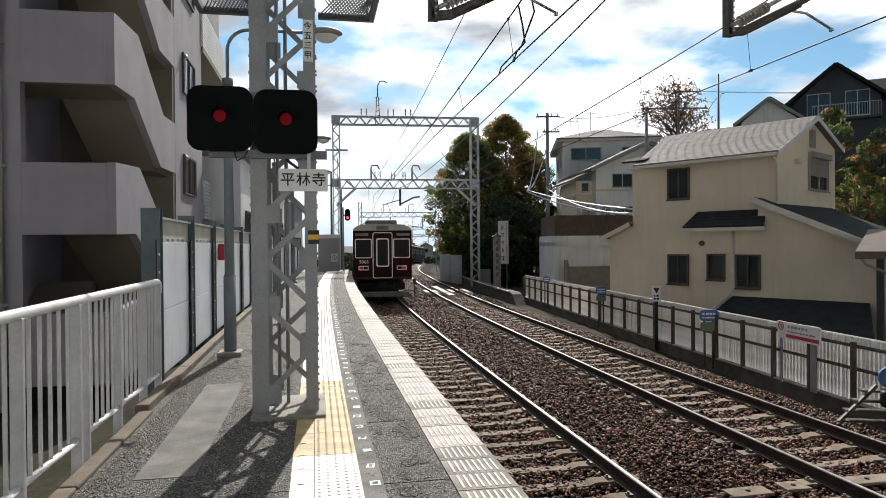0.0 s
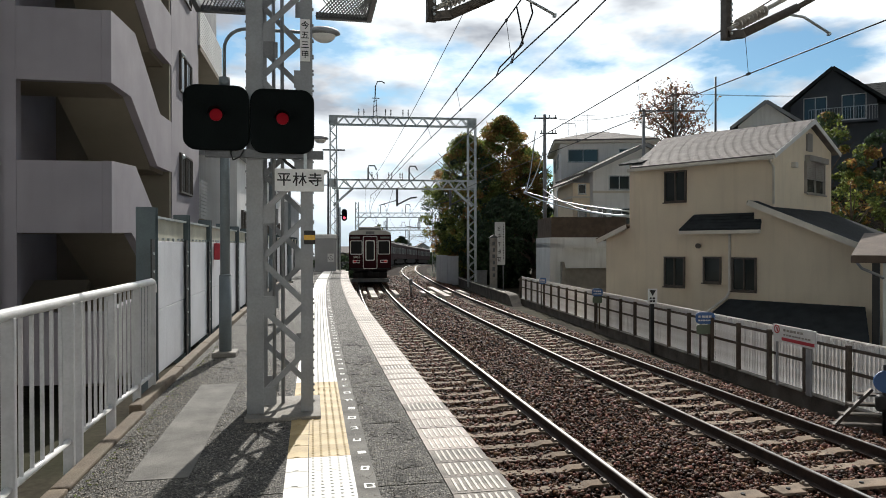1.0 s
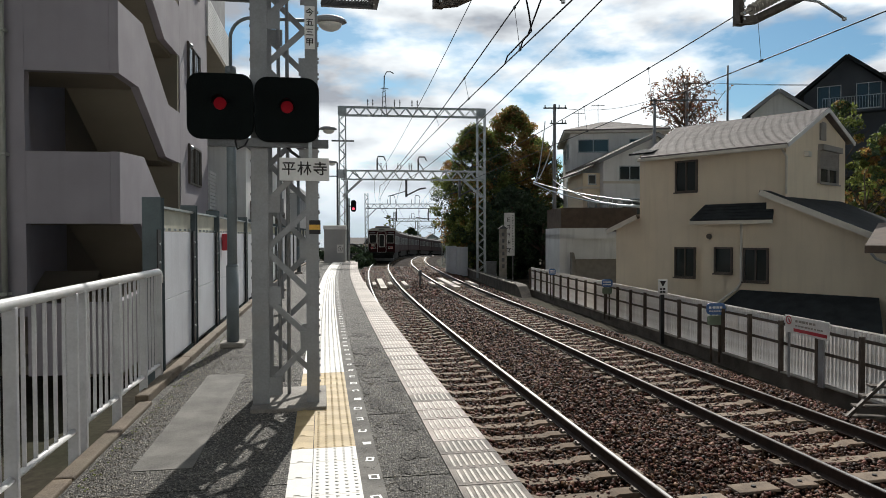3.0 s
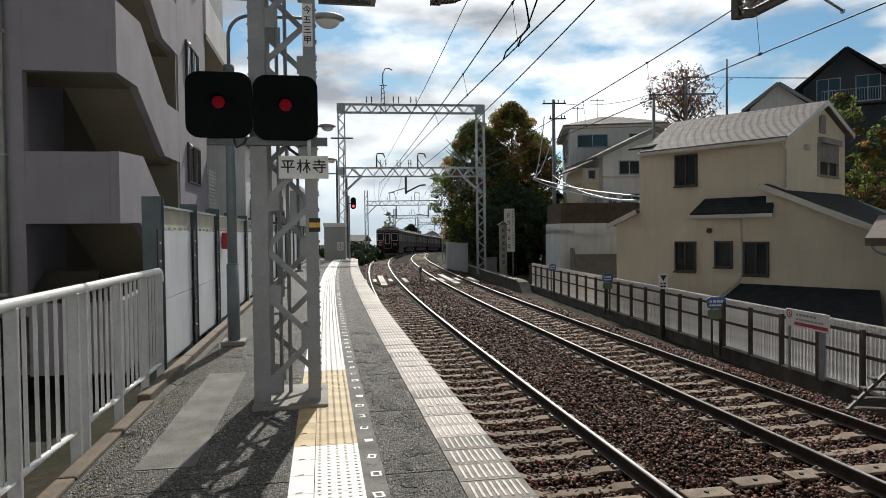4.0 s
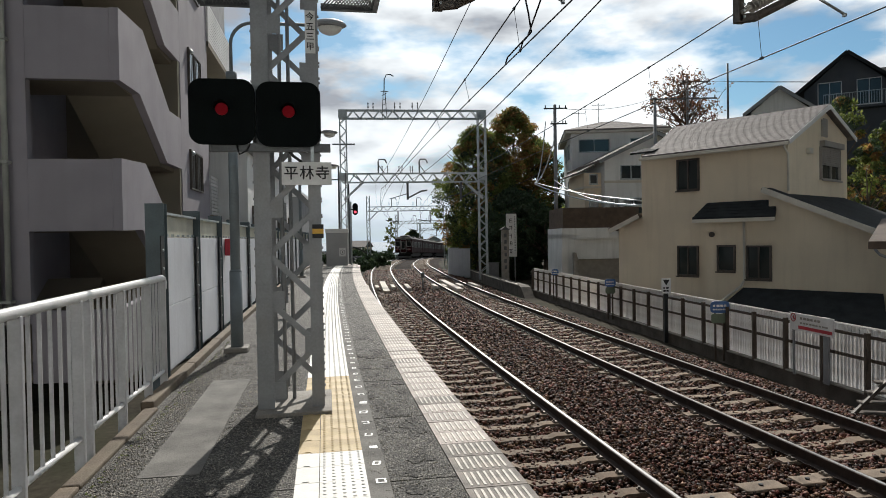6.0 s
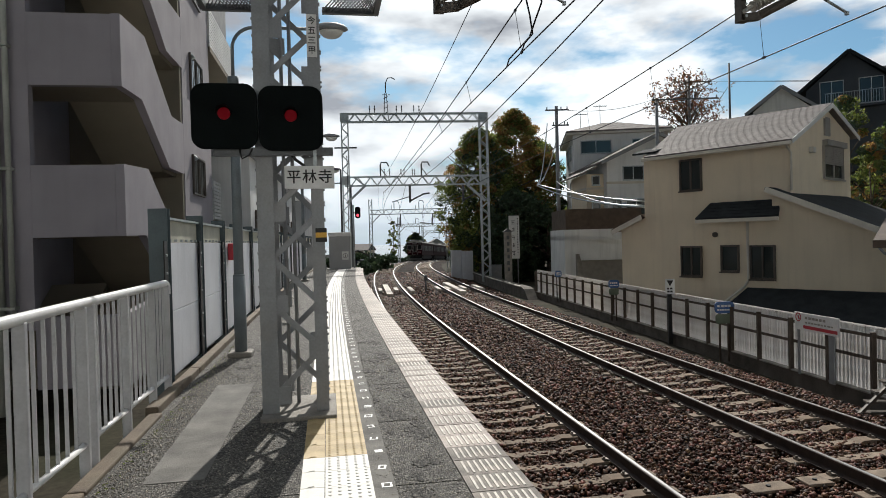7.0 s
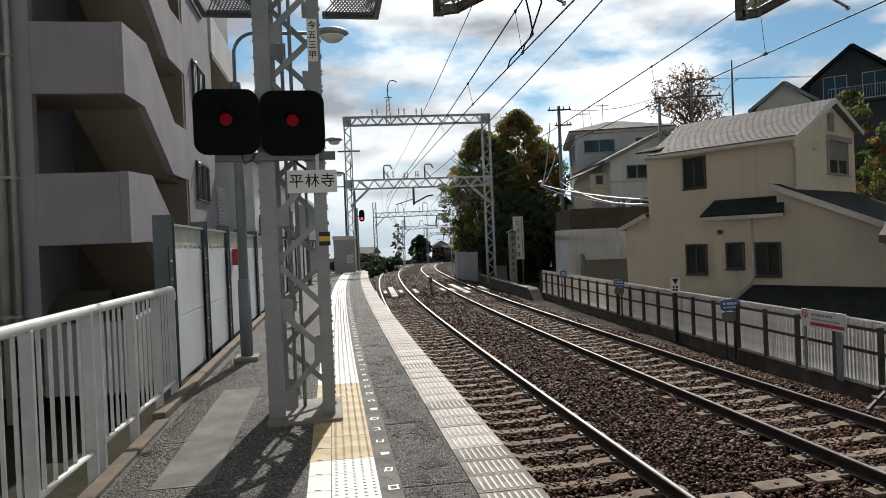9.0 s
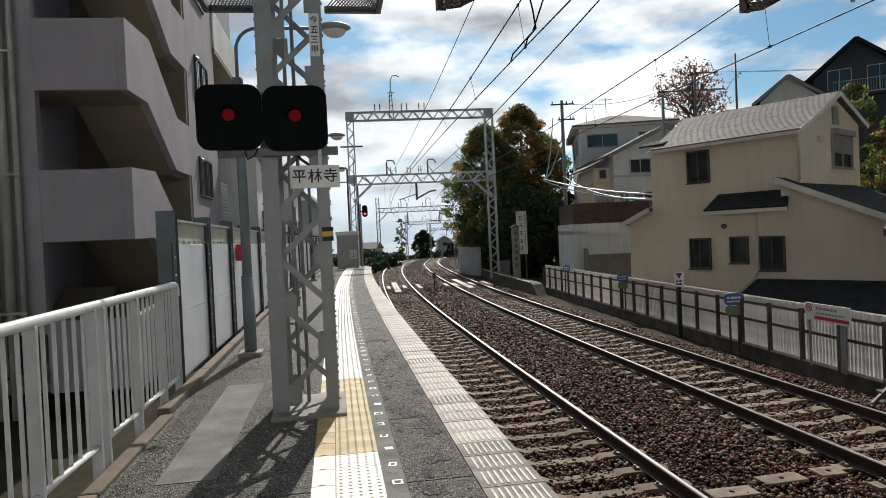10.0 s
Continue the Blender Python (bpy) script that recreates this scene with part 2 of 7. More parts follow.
M_STEEL = mat("grey_painted_steel", (0.255, 0.265, 0.275), 0.5, metal=0.1, vary=0.09, scale=4, fine=50, bump=0.06, stain=0.3, stain_color=(0.24, 0.2, 0.16), stain_scale=2.5)
M_GALV = mat("galvanised_steel", (0.42, 0.46, 0.47), 0.42, metal=0.4, vary=0.12, scale=5, fine=50, bump=0.06)
M_DARKSTEEL = mat("dark_steel", (0.11, 0.115, 0.12), 0.5, metal=0.3, vary=0.15, bump=0.06)
M_RUST = mat("rusty_insulator_iron", (0.085, 0.072, 0.06), 0.6, metal=0.2, vary=0.25, scale=10, bump=0.2)
M_PORC = mat("insulator_porcelain", (0.42, 0.40, 0.36), 0.3, vary=0.1)
M_WIRE = mat("wire", (0.03, 0.03, 0.032), 0.5, metal=0.4, vary=0.1, bump=0)
M_HOOD = mat("signal_board_black", (0.004, 0.006, 0.006), 0.8, spec=0.1, vary=0.2, bump=0.05)
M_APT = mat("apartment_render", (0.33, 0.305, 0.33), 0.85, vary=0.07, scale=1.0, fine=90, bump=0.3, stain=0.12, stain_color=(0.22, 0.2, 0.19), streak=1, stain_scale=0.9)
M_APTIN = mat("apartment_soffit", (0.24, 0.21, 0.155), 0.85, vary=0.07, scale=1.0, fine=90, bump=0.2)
M_BRICKGREY = mat("grey_tile_wall", (0.30, 0.30, 0.30), 0.7, vary=0.1, scale=2, fine=90, bump=0.2)
M_CREAM = mat("cream_stucco", (0.80, 0.70, 0.54), 0.9, vary=0.05, scale=0.8, fine=120, bump=0.3, stain=0.22, stain_color=(0.55, 0.47, 0.35), streak=1, stain_scale=0.8)
M_TRIM = mat("cream_trim", (0.66, 0.62, 0.54), 0.6, vary=0.05, bump=0.05)
M_ROOFG = mat("pale_roof_slate", (0.18, 0.16, 0.15), 0.8, vary=0.14, scale=3, fine=70, bump=0.2, rand=0.06)
M_ROOFD = mat("dark_roof_slate", (0.030, 0.034, 0.036), 0.9, spec=0.15, vary=0.2, scale=3, fine=70, bump=0.25)
M_ROOFB = mat("brown_roof", (0.10, 0.07, 0.05), 0.7, vary=0.2, scale=3, fine=70, bump=0.25)
M_GLASS = mat("window_glass", (0.02, 0.03, 0.028), 0.06, vary=0.1, scale=0.7, bump=0)
M_TGLASS = mat("tinted_train_glass", (0.018, 0.017, 0.017), 0.4, vary=0.1, scale=0.7, bump=0, spec=0.15)
M_TROOF = mat("train_roof_grey", (0.12, 0.115, 0.11), 0.75, vary=0.2, scale=1.5, bump=0.1)
M_FRAME = mat("bronze_window_frame", (0.10, 0.085, 0.07), 0.45, metal=0.3, vary=0.1, bump=0.03)
M_SHUT = mat("shutter_grey", (0.30, 0.28, 0.25), 0.5, vary=0.08, bump=0.05)
M_HOUSEW = mat("pale_house_wall", (0.84, 0.85, 0.84), 0.85, vary=0.06, scale=0.7, fine=60, bump=0.2, stain=0.25, stain_color=(0.42, 0.42, 0.4), streak=1, stain_scale=0.7)
M_HOUSEG = mat("grey_house_wall", (0.30, 0.31, 0.32), 0.85, vary=0.08, scale=0.7, fine=60, bump=0.2)
M_HOUSED = mat("dark_house_wall", (0.075, 0.085, 0.10), 0.75, vary=0.15, scale=0.7, fine=60, bump=0.2)
M_FENCE = leafy(island(mat("bleached_fence_board", (0.93, 0.89, 0.86), 0.85, vary=0.12, scale=5, fine=60, bump=0.2, stain=0.25, stain_color=(0.6, 0.52, 0.44)), 0.12), 0.7)
M_FENCEFR = mat("brown_fence_rail", (0.085, 0.065, 0.05), 0.8, vary=0.2, scale=6, bump=0.2)
M_MAROON = mat("maroon_paint", (0.036, 0.007, 0.009), 0.6, vary=0.08, scale=1.0, fine=30, bump=0.02, spec=0.1)
M_IVORY = mat("ivory_roof_paint", (0.52, 0.50, 0.46), 0.5, vary=0.1, scale=1.5, bump=0.05, stain=0.4, stain_color=(0.28, 0.26, 0.24))
M_SILVER = mat("silver_trim", (0.62, 0.60, 0.57), 0.35, metal=0.6, vary=0.05, bump=0.02)
M_UNDER = mat("underframe", (0.022, 0.021, 0.021), 0.8, vary=0.3, bump=0.2)
M_BUFFER = mat("grey_skirt", (0.17, 0.17, 0.165), 0.6, vary=0.2, bump=0.1)
M_BARK = mat("bark", (0.11, 0.085, 0.065), 0.9, vary=0.3, scale=5, fine=40, bump=0.6)
M_LEAF = leafy(island(mat("green_leaf", (0.155, 0.19, 0.05), 0.6, vary=0.3, scale=0.5, fine=9, bump=0), 0.5, 0.03))
M_LEAFO = leafy(island(mat("autumn_leaf", (0.27, 0.17, 0.055), 0.6, vary=0.3, scale=0.5, fine=9, bump=0), 0.45, 0.04))
M_LEAFD = leafy(island(mat("dark_leaf", (0.045, 0.075, 0.034), 0.6, vary=0.3, scale=0.5, fine=9, bump=0), 0.5, 0.03), 0.2)
M_LEAFP = leafy(island(mat("thin_rust_leaf", (0.22, 0.11, 0.06), 0.7, vary=0.3, scale=0.6, fine=9, bump=0), 0.4, 0.03))
M_GROUND = mat("earth_and_scrub", (0.040, 0.035, 0.025), 0.98, spec=0.1, vary=0.4, scale=0.5, fine=9, bump=0.5, stain=0.6, stain_color=(0.03, 0.038, 0.016), stain_scale=0.3)
M_RED = mat("red_paint", (0.45, 0.03, 0.045), 0.5, vary=0.1, bump=0.02)
M_YEL = mat("yellow_paint", (0.70, 0.40, 0.05), 0.5, vary=0.1, bump=0.02)
M_BLUE = mat("blue_sign", (0.05, 0.13, 0.32), 0.45, vary=0.08, bump=0.02)
M_GREEN = mat("green_sign", (0.14, 0.18, 0.12), 0.5, vary=0.08, bump=0.02)
M_INK = mat("black_ink", (0.015, 0.015, 0.015), 0.6, vary=0.1, bump=0)
M_PIPE = mat("drain_pipe_grey", (0.40, 0.41, 0.36), 0.55, vary=0.12, scale=2, bump=0.05, stain=0.4, stain_color=(0.2, 0.2, 0.17), streak=1, stain_scale=0.8)
M_BOWL = leafy(mat("milky_lamp_glass", (0.88, 0.87, 0.84), 0.3, vary=0.04, bump=0), 0.6)
M_HUT = mat("hut_panel", (0.38, 0.38, 0.38), 0.7, vary=0.06, scale=1.2, bump=0.05)
M_PLANK = mat("bleached_plank", (0.62, 0.57, 0.50), 0.8, vary=0.14, scale=5, fine=60, bump=0.2)
M_SEA = mat("sea", (0.05, 0.09, 0.13), 0.15, vary=0.1, scale=0.01, fine=0.1, bump=0.05)
G_RED = glow("red_lamp", (0.5, 0.006, 0.02), 0.085)
G_TAIL = glow("red_tail_lamp", (0.7, 0.05, 0.05), 0.35)
G_SIG = glow("red_signal_lamp", (1.0, 0.1, 0.15), 1.5)


# ---- mesh helpers ----
def part(name, bm, material, parent=None, label="", smooth=False):
    me = bpy.data.meshes.new(name)
    bm.normal_update()
    bm.to_mesh(me)
    bm.free()
    for mm in (material if isinstance(material, (list, tuple)) else [material]):
        me.materials.append(mm)
    if smooth:
        me.polygons.foreach_set("use_smooth", [True] * len(me.polygons))
    ob = new(name, me)
    if parent is not None:
        ob.parent = parent
    if label:
        tagged(ob, label)
    return ob


def share(name, me, parent, m):
    """One more object on a mesh that others use too."""
    ob = new(name, me)
    ob.parent = parent
    ob.matrix_basis = m
    return ob


def thing(name, label, category, m=None, group="", kind=""):
    ob = new(name)
    ob.empty_display_size = 0.1
    if m is not None:
        ob.matrix_basis = m
    return tagged(ob, label, category, group, kind)


def B():
    return bmesh.new()


def box(bm, x0, x1, y0, y1, z0, z1, m=None, bevel=0.0, mi=0):
    vs = [bm.verts.new((x, y, z)) for z in (z0, z1) for y in (y0, y1) for x in (x0, x1)]
    fs = [bm.faces.new([vs[i] for i in q]) for q in ((0, 2, 3, 1), (4, 5, 7, 6), (0, 1, 5, 4), (2, 6, 7, 3), (0, 4, 6, 2), (1, 3, 7, 5))]
    for f in fs:
        f.material_index = mi
    if bevel:
        r = bmesh.ops.bevel(bm, geom=list({e for f in fs for e in f.edges}), offset=bevel, segments=2, affect="EDGES", profile=0.5)
        vs = list({v for f in r["faces"] for v in f.verts} | {v for v in vs if v.is_valid})
        for f in r["faces"]:
            f.material_index = mi
    if m is not None:
        bmesh.ops.transform(bm, matrix=m, verts=[v for v in vs if v.is_valid])
    return bm


def bar(bm, p, q, w, d=None, up=(0, 0, 1), mi=0):
    """A straight square bar from p to q."""
    p, q = Vector(p), Vector(q)
    a = (q - p).normalized()
    s = a.cross(Vector(up))
    if s.length < 1e-4:
        s = a.cross(Vector((0, 1, 0)))
    s.normalize()
    t = a.cross(s)
    d = d or w
    r = [[bm.verts.new(e + s * (i * w / 2) + t * (j * d / 2)) for i, j in ((-1, -1), (1, -1), (1, 1), (-1, 1))] for e in (p, q)]
    fs = [bm.faces.new(r[0][::-1]), bm.faces.new(r[1])]
    fs += [bm.faces.new((r[0][k], r[0][(k + 1) % 4], r[1][(k + 1) % 4], r[1][k])) for k in range(4)]
    for f in fs:
        f.material_index = mi
    return bm


def rod(bm, p, q, r0, r1=None, seg=10, caps=True, mi=0):
    p, q = Vector(p), Vector(q)
    r1 = r0 if r1 is None else r1
    a = (q - p).normalized()
    s = a.cross(Vector((0, 0, 1)) if abs(a.z) < 0.95 else Vector((1, 0, 0))).normalized()
    t = a.cross(s)
    rings = []
    for e, r in ((p, r0), (q, r1)):
        rings.append([bm.verts.new(e + (s * math.cos(k * math.tau / seg) + t * math.sin(k * math.tau / seg)) * r) for k in range(seg)])
    for k in range(seg):
        f = bm.faces.new((rings[0][k], rings[1][k], rings[1][(k + 1) % seg], rings[0][(k + 1) % seg]))
        f.smooth, f.material_index = True, mi
    if caps:
        for f in (bm.faces.new(rings[0]), bm.faces.new(rings[1][::-1])):
            f.material_index = mi
    return bm


def tube(bm, pts, r, seg=8):
    """A bent pipe through points."""
    pts = [Vector(p) for p in pts]
    rings = []
    for i, p in enumerate(pts):
        a = (pts[min(i + 1, len(pts) - 1)] - pts[max(i - 1, 0)]).normalized()
        s = a.cross(Vector((0, 0, 1)) if abs(a.z) < 0.95 else Vector((0, 1, 0))).normalized()
        if rings and s.dot(last) < 0:
            s = -s
        last = s
        t = a.cross(s)
        rings.append([bm.verts.new(p + (s * math.cos(k * math.tau / seg) + t * math.sin(k * math.tau / seg)) * r) for k in range(seg)])
    for u, v in zip(rings, rings[1:]):
        for k in range(seg):
            f = bm.faces.new((u[k], v[k], v[(k + 1) % seg], u[(k + 1) % seg]))
            f.smooth = True
    bm.faces.new(rings[0])
    bm.faces.new(rings[-1][::-1])
    return bm


def prism(bm, poly, depth, m=None, mi=0):
    """A flat outline (x, z) pushed along y by depth."""
    a = [bm.verts.new((x, 0, z)) for x, z in poly]
    b = [bm.verts.new((x, depth, z)) for x, z in poly]
    fs = [bm.faces.new(a), bm.faces.new(b[::-1])]
    k = len(poly)
    fs += [bm.faces.new((a[i], b[i], b[(i + 1) % k], a[(i + 1) % k])) for i in range(k)]
    for f in fs:
        f.material_index = mi
    bmesh.ops.recalc_face_normals(bm, faces=fs)
    if m is not None:
        bmesh.ops.transform(bm, matrix=m, verts=a + b)
    return bm


def rounded(w, h, r, n=5):
    out = []
    for cx, cz, a0 in ((w / 2 - r, h / 2 - r, 0), (-w / 2 + r, h / 2 - r, 90), (-w / 2 + r, -h / 2 + r, 180), (w / 2 - r, -h / 2 + r, 270)):
        out += [(cx + r * math.cos(radians(a0 + 90 * k / n)), cz + r * math.sin(radians(a0 + 90 * k / n))) for k in range(n + 1)]
    return out


def letters(name, text, size, material, parent, m, depth=0.002):
    """Words as a mesh that stands in its xz plane and faces -y."""
    cu = bpy.data.curves.new(name, "FONT")
    cu.body, cu.size, cu.extrude, cu.offset, cu.align_x, cu.align_y = text, size, depth, size * 0.01, "CENTER", "CENTER"
    tmp = bpy.data.objects.new(name, cu)
    me = bpy.data.meshes.new_from_object(tmp)
    bpy.data.objects.remove(tmp)
    me.materials.append(material)
    ob = new(name, me)
    ob.parent = parent
    ob.matrix_basis = m @ pose(0, 0, 0, 90)
    return ob


def frame_ring(bm, w, h, t, depth, m=None):
    for a in ((-w / 2, w / 2, -depth / 2, depth / 2, -h / 2, -h / 2 + t), (-w / 2, w / 2, -depth / 2, depth / 2, h / 2 - t, h / 2),
              (-w / 2, -w / 2 + t, -depth / 2, depth / 2, -h / 2 + t, h / 2 - t), (w / 2 - t, w / 2, -depth / 2, depth / 2, -h / 2 + t, h / 2 - t)):
        box(bm, *a, m=m)
    return bm


# ---- the line of the railway ----
# heading (radians, to the right of north) along the centre of the platform track
HEAD_S = (-60, 5, 20, 30, 38, 52, 74, 94, 111, 128, 150, 190, 230, 420)
HEAD_A = (-0.195, -0.190, -0.172, -0.152, -0.135, -0.107, -0.050, -0.015, 0.035, 0.07, 0.13, 0.30, 0.50, 0.90)
DROP_S = (55, 75, 87, 100, 121, 135, 150, 200, 420)
DROP_Z = (0, -0.2, -0.4, -0.55, -0.95, -1.3, -1.75, -3.2, -8.0)
_s = np.arange(-60, 420, 0.25)
_a = np.interp(_s, HEAD_S, HEAD_A)
_k = np.ones(41) / 41
_a = np.convolve(np.pad(_a, 20, mode="edge"), _k, mode="valid")
_x = np.concatenate(([0], np.cumsum(np.sin(_a[:-1]) * 0.25)))
_y = np.concatenate(([0], np.cumsum(np.cos(_a[:-1]) * 0.25)))
_i = int(round((6.5 + 60) / 0.25))
_x, _y = _x - _x[_i] + 1.48, _y - _y[_i] + 6.5
RAIL_Z = -1.05
TRACK2 = 3.72


def at(s, off=0.0, z=0.0):
    a = float(np.interp(s, _s, _a))
    return Vector((float(np.interp(s, _s, _x)) + off * math.cos(a), float(np.interp(s, _s, _y)) - off * math.sin(a), z + float(np.interp(s, DROP_S, DROP_Z))))


def head(s):
    return float(np.interp(s, _s, _a))


def place(s, off=0.0, z=0.0):
    """A pose on the line: y runs along it, x to its right."""
    return Matrix.Translation(at(s, off, z)) @ Matrix.Rotation(-head(s), 4, "Z")


def sweep(bm, profile, s0, s1, step, closed=True, mi=0):
    """A profile of (offset, z) drawn along the line."""
    n = max(2, int(round((s1 - s0) / step)) + 1)
    rings = [[bm.verts.new(at(s, o, z)) for o, z in profile] for s in np.linspace(s0, s1, n)]
    k = len(profile)
    for u, v in zip(rings, rings[1:]):
        for j in range(k if closed else k - 1):
            f = bm.faces.new((u[j], v[j], v[(j + 1) % k], u[(j + 1) % k]))
            f.material_index = mi
    if closed:
        bm.faces.new(rings[0])
        bm.faces.new(rings[-1][::-1])
    bmesh.ops.recalc_face_normals(bm, faces=bm.faces[:])
    return bm


# ---- ground ----
def ground_height(x, y):
    """Level by the line, rising into the hill on its right, falling to the sea ahead on its left."""
    near = np.interp(y, _y, _x)
    off = x - near
    hill = np.clip((off - 17) / 22, 0, 1) ** 1.2 * np.clip((y + 10) / 40, 0, 1) * 9.5
    hill = hill + np.clip((off - 30) / 300, 0, 1) * 40 * np.clip((900 - y) / 500, 0, 1)
    fall = np.clip((-off - 14) / 120, 0, 1) * np.clip((y - 40) / 150, 0, 1) * -14 + np.clip((y - 250) / 900, 0, 1) * -16
    return -1.5 + hill + fall + np.interp(y, DROP_S, DROP_Z)


def build_ground():
    g = np.concatenate((np.linspace(-4000, -200, 14), np.linspace(-160, 200, 91), np.linspace(260, 4000, 16)))
    h = np.concatenate((np.linspace(-4000, -100, 12), np.linspace(-60, 300, 91), np.linspace(340, 4500, 24)))
    verts = [(float(x), float(y), float(ground_height(x, y))) for y in h for x in g]
    n = len(g)
    faces = [(j * n + i, j * n + i + 1, (j + 1) * n + i + 1, (j + 1) * n + i) for j in range(len(h) - 1) for i in range(n - 1)]
    me = bpy.data.meshes.new("ground")
    me.from_pydata(verts, [], faces)
    me.materials.append(M_GROUND)
    tagged(new("ground", me), "bare earth with scrub beside the railway", "ground", kind="structure")


build_ground()

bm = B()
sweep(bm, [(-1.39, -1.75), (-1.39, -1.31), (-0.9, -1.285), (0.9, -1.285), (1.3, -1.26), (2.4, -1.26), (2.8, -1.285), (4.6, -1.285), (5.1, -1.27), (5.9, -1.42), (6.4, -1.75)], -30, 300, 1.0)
tagged(part("ballast_bed", bm, M_BED_SHADE), "dark brown crushed stone ballast under two tracks, gap shade in its colour", "ballast", kind="structure")


# ---- tracks ----
def rail_profile(off):
    z = RAIL_Z
    return [(off + a, z + b) for a, b in ((-0.065, -0.153), (0.065, -0.153), (0.065, -0.14), (0.012, -0.12), (0.012, -0.042), (0.034, -0.034), (0.034, -0.006),
                                           (-0.034, -0.006), (-0.034, -0.034), (-0.012, -0.042), (-0.012, -0.12), (-0.065, -0.14))]


def sleeper_mesh():
    bm = B()
    prism(bm, [(-1.02, -0.10), (1.02, -0.10), (1.0, 0.0), (0.45, 0.0), (0.38, -0.028), (-0.38, -0.028), (-0.45, 0.0), (-1.0, 0.0)], 0.175, Matrix.Translation((0, -0.0875, 0)))
    me = bpy.data.meshes.new("sleeper")
    bm.to_mesh(me)
    bm.free()
    me.materials.append(M_SLEEPER)
    return me


SLEEPER = sleeper_mesh()


def build_track(off, label):
    tr = thing("railway_track", label, "railway track", kind="structure")
    for side in (-0.7525, 0.7525):
        bm = B()
        sweep(bm, rail_profile(off + side), -30, 290, 1.0)
        part("rail", bm, M_RAIL, tr, "rust-brown steel rail")
        bm = B()
        sweep(bm, [(off + side - 0.02, RAIL_Z - 0.0055), (off + side + 0.02, RAIL_Z - 0.0055), (off + side + 0.018, RAIL_Z), (off + side - 0.018, RAIL_Z)], -30, 290, 1.0)
        part("running_surface", bm, M_RAILTOP, tr, "worn bright top of the rail")
    rng = random.Random(int(off * 10) + 3)
    for i in range(300):
        s = -2.125 + i * 0.545
        share("sleeper", SLEEPER, tr, place(s, off + rng.uniform(-0.015, 0.015), RAIL_Z - 0.153) @ pose(0, rng.uniform(-0.02, 0.02), 0, 0, 0, rng.uniform(-0.8, 0.8)))
    bm = B()
    for i in range(90):
        m0 = place(-2.125 + i * 0.545, off, RAIL_Z - 0.153)
        for side in (-0.7525, 0.7525):
            for k in (-1, 1):
                box(bm, side + k * 0.1 - 0.03, side + k * 0.1 + 0.03, -0.04, 0.04, 0.0, 0.024, m=m0)
                rod(bm, m0 @ Vector((side + k * 0.115, 0, 0.02)), m0 @ Vector((side + k * 0.115, 0, 0.05)), 0.016, seg=6)
    tagged(part("rail_fasteners", bm, M_CLIP, tr, "galvanised rail clips and bolts"), kind="stuff")
    return tr


build_track(0.0, "platform track of rusty rails on concrete sleepers")
build_track(TRACK2, "far track of rusty rails on concrete sleepers")


def build_ballast():
    """Loose stones strewn over the bed."""
    rng = np.random.default_rng(4)
    base = np.array([(-1, -.8, -.6), (1, -.9, -.5), (.8, 1, -.6), (-.9, .8, -.55), (-.6, -.5, .7), (.7, -.6, .55), (.55, .7, .75), (-.7, .5, .5)])
    quads = np.array([(0, 3, 2, 1), (4, 5, 6, 7), (0, 1, 5, 4), (1, 2, 6, 5), (2, 3, 7, 6), (3, 0, 4, 7)])
    verts, faces, count = [], [], 0
    for s0, s1, dens, size in ((3, 10, 520, 0.0225), (10, 18, 340, 0.0255), (18, 32, 160, 0.034), (32, 60, 55, 0.05)):
        n = int((s1 - s0) * 7.4 * dens)
        s, o = rng.uniform(s0, s1, n), rng.uniform(-1.4, 6.0, n)
        a = np.interp(s, _s, _a)
        px, py = np.interp(s, _s, _x) + o * np.cos(a), np.interp(s, _s, _y) - o * np.sin(a)
        z = np.interp(o, (-1.4, -0.9, 0.9, 1.3, 2.4, 2.8, 4.6, 5.1, 5.9, 6.3), (-1.27, -1.245, -1.245, -1.222, -1.222, -1.245, -1.245, -1.235, -1.40, -1.48))
        ang, sz = rng.uniform(0, 6.28, n), size * (0.5 + 1.25 * rng.uniform(0, 1, n) ** 1.6)
        z = z + rng.uniform(-0.012, 0.014, n)
        q = base[None] * (sz[:, None] * np.ones(3) * rng.uniform(0.5, 1.25, (n, 3)))[:, None, :] * rng.uniform(0.62, 1.3, (n, 8, 3))
        tl = rng.uniform(-0.7, 0.7, n)
        qy, qz = q[:, :, 1] * np.cos(tl)[:, None] - q[:, :, 2] * np.sin(tl)[:, None], q[:, :, 1] * np.sin(tl)[:, None] + q[:, :, 2] * np.cos(tl)[:, None]
        qx = q[:, :, 0]
        wx, wy = qx * np.cos(ang)[:, None] - qy * np.sin(ang)[:, None], qx * np.sin(ang)[:, None] + qy * np.cos(ang)[:, None]
        verts.append(np.stack((wx + px[:, None], wy + py[:, None], qz + z[:, None]), -1).reshape(-1, 3))
        faces.append((quads[None] + (count + np.arange(n) * 8)[:, None, None]).reshape(-1, 4))
        count += n * 8
    v, f = np.concatenate(verts), np.concatenate(faces)
    me = bpy.data.meshes.new("ballast_stones")
    me.vertices.add(len(v))
    me.vertices.foreach_set("co", v.ravel())
    me.loops.add(f.size)
    me.loops.foreach_set("vertex_index", f.ravel())
    me.polygons.add(len(f))
    me.polygons.foreach_set("loop_start", np.arange(0, f.size, 4))
    me.update(calc_edges=True)
    me.materials.append(M_BALLAST)
    tagged(new("ballast_stones", me), "loose brown and grey ballast stones", "ballast", kind="stuff")


build_ballast()


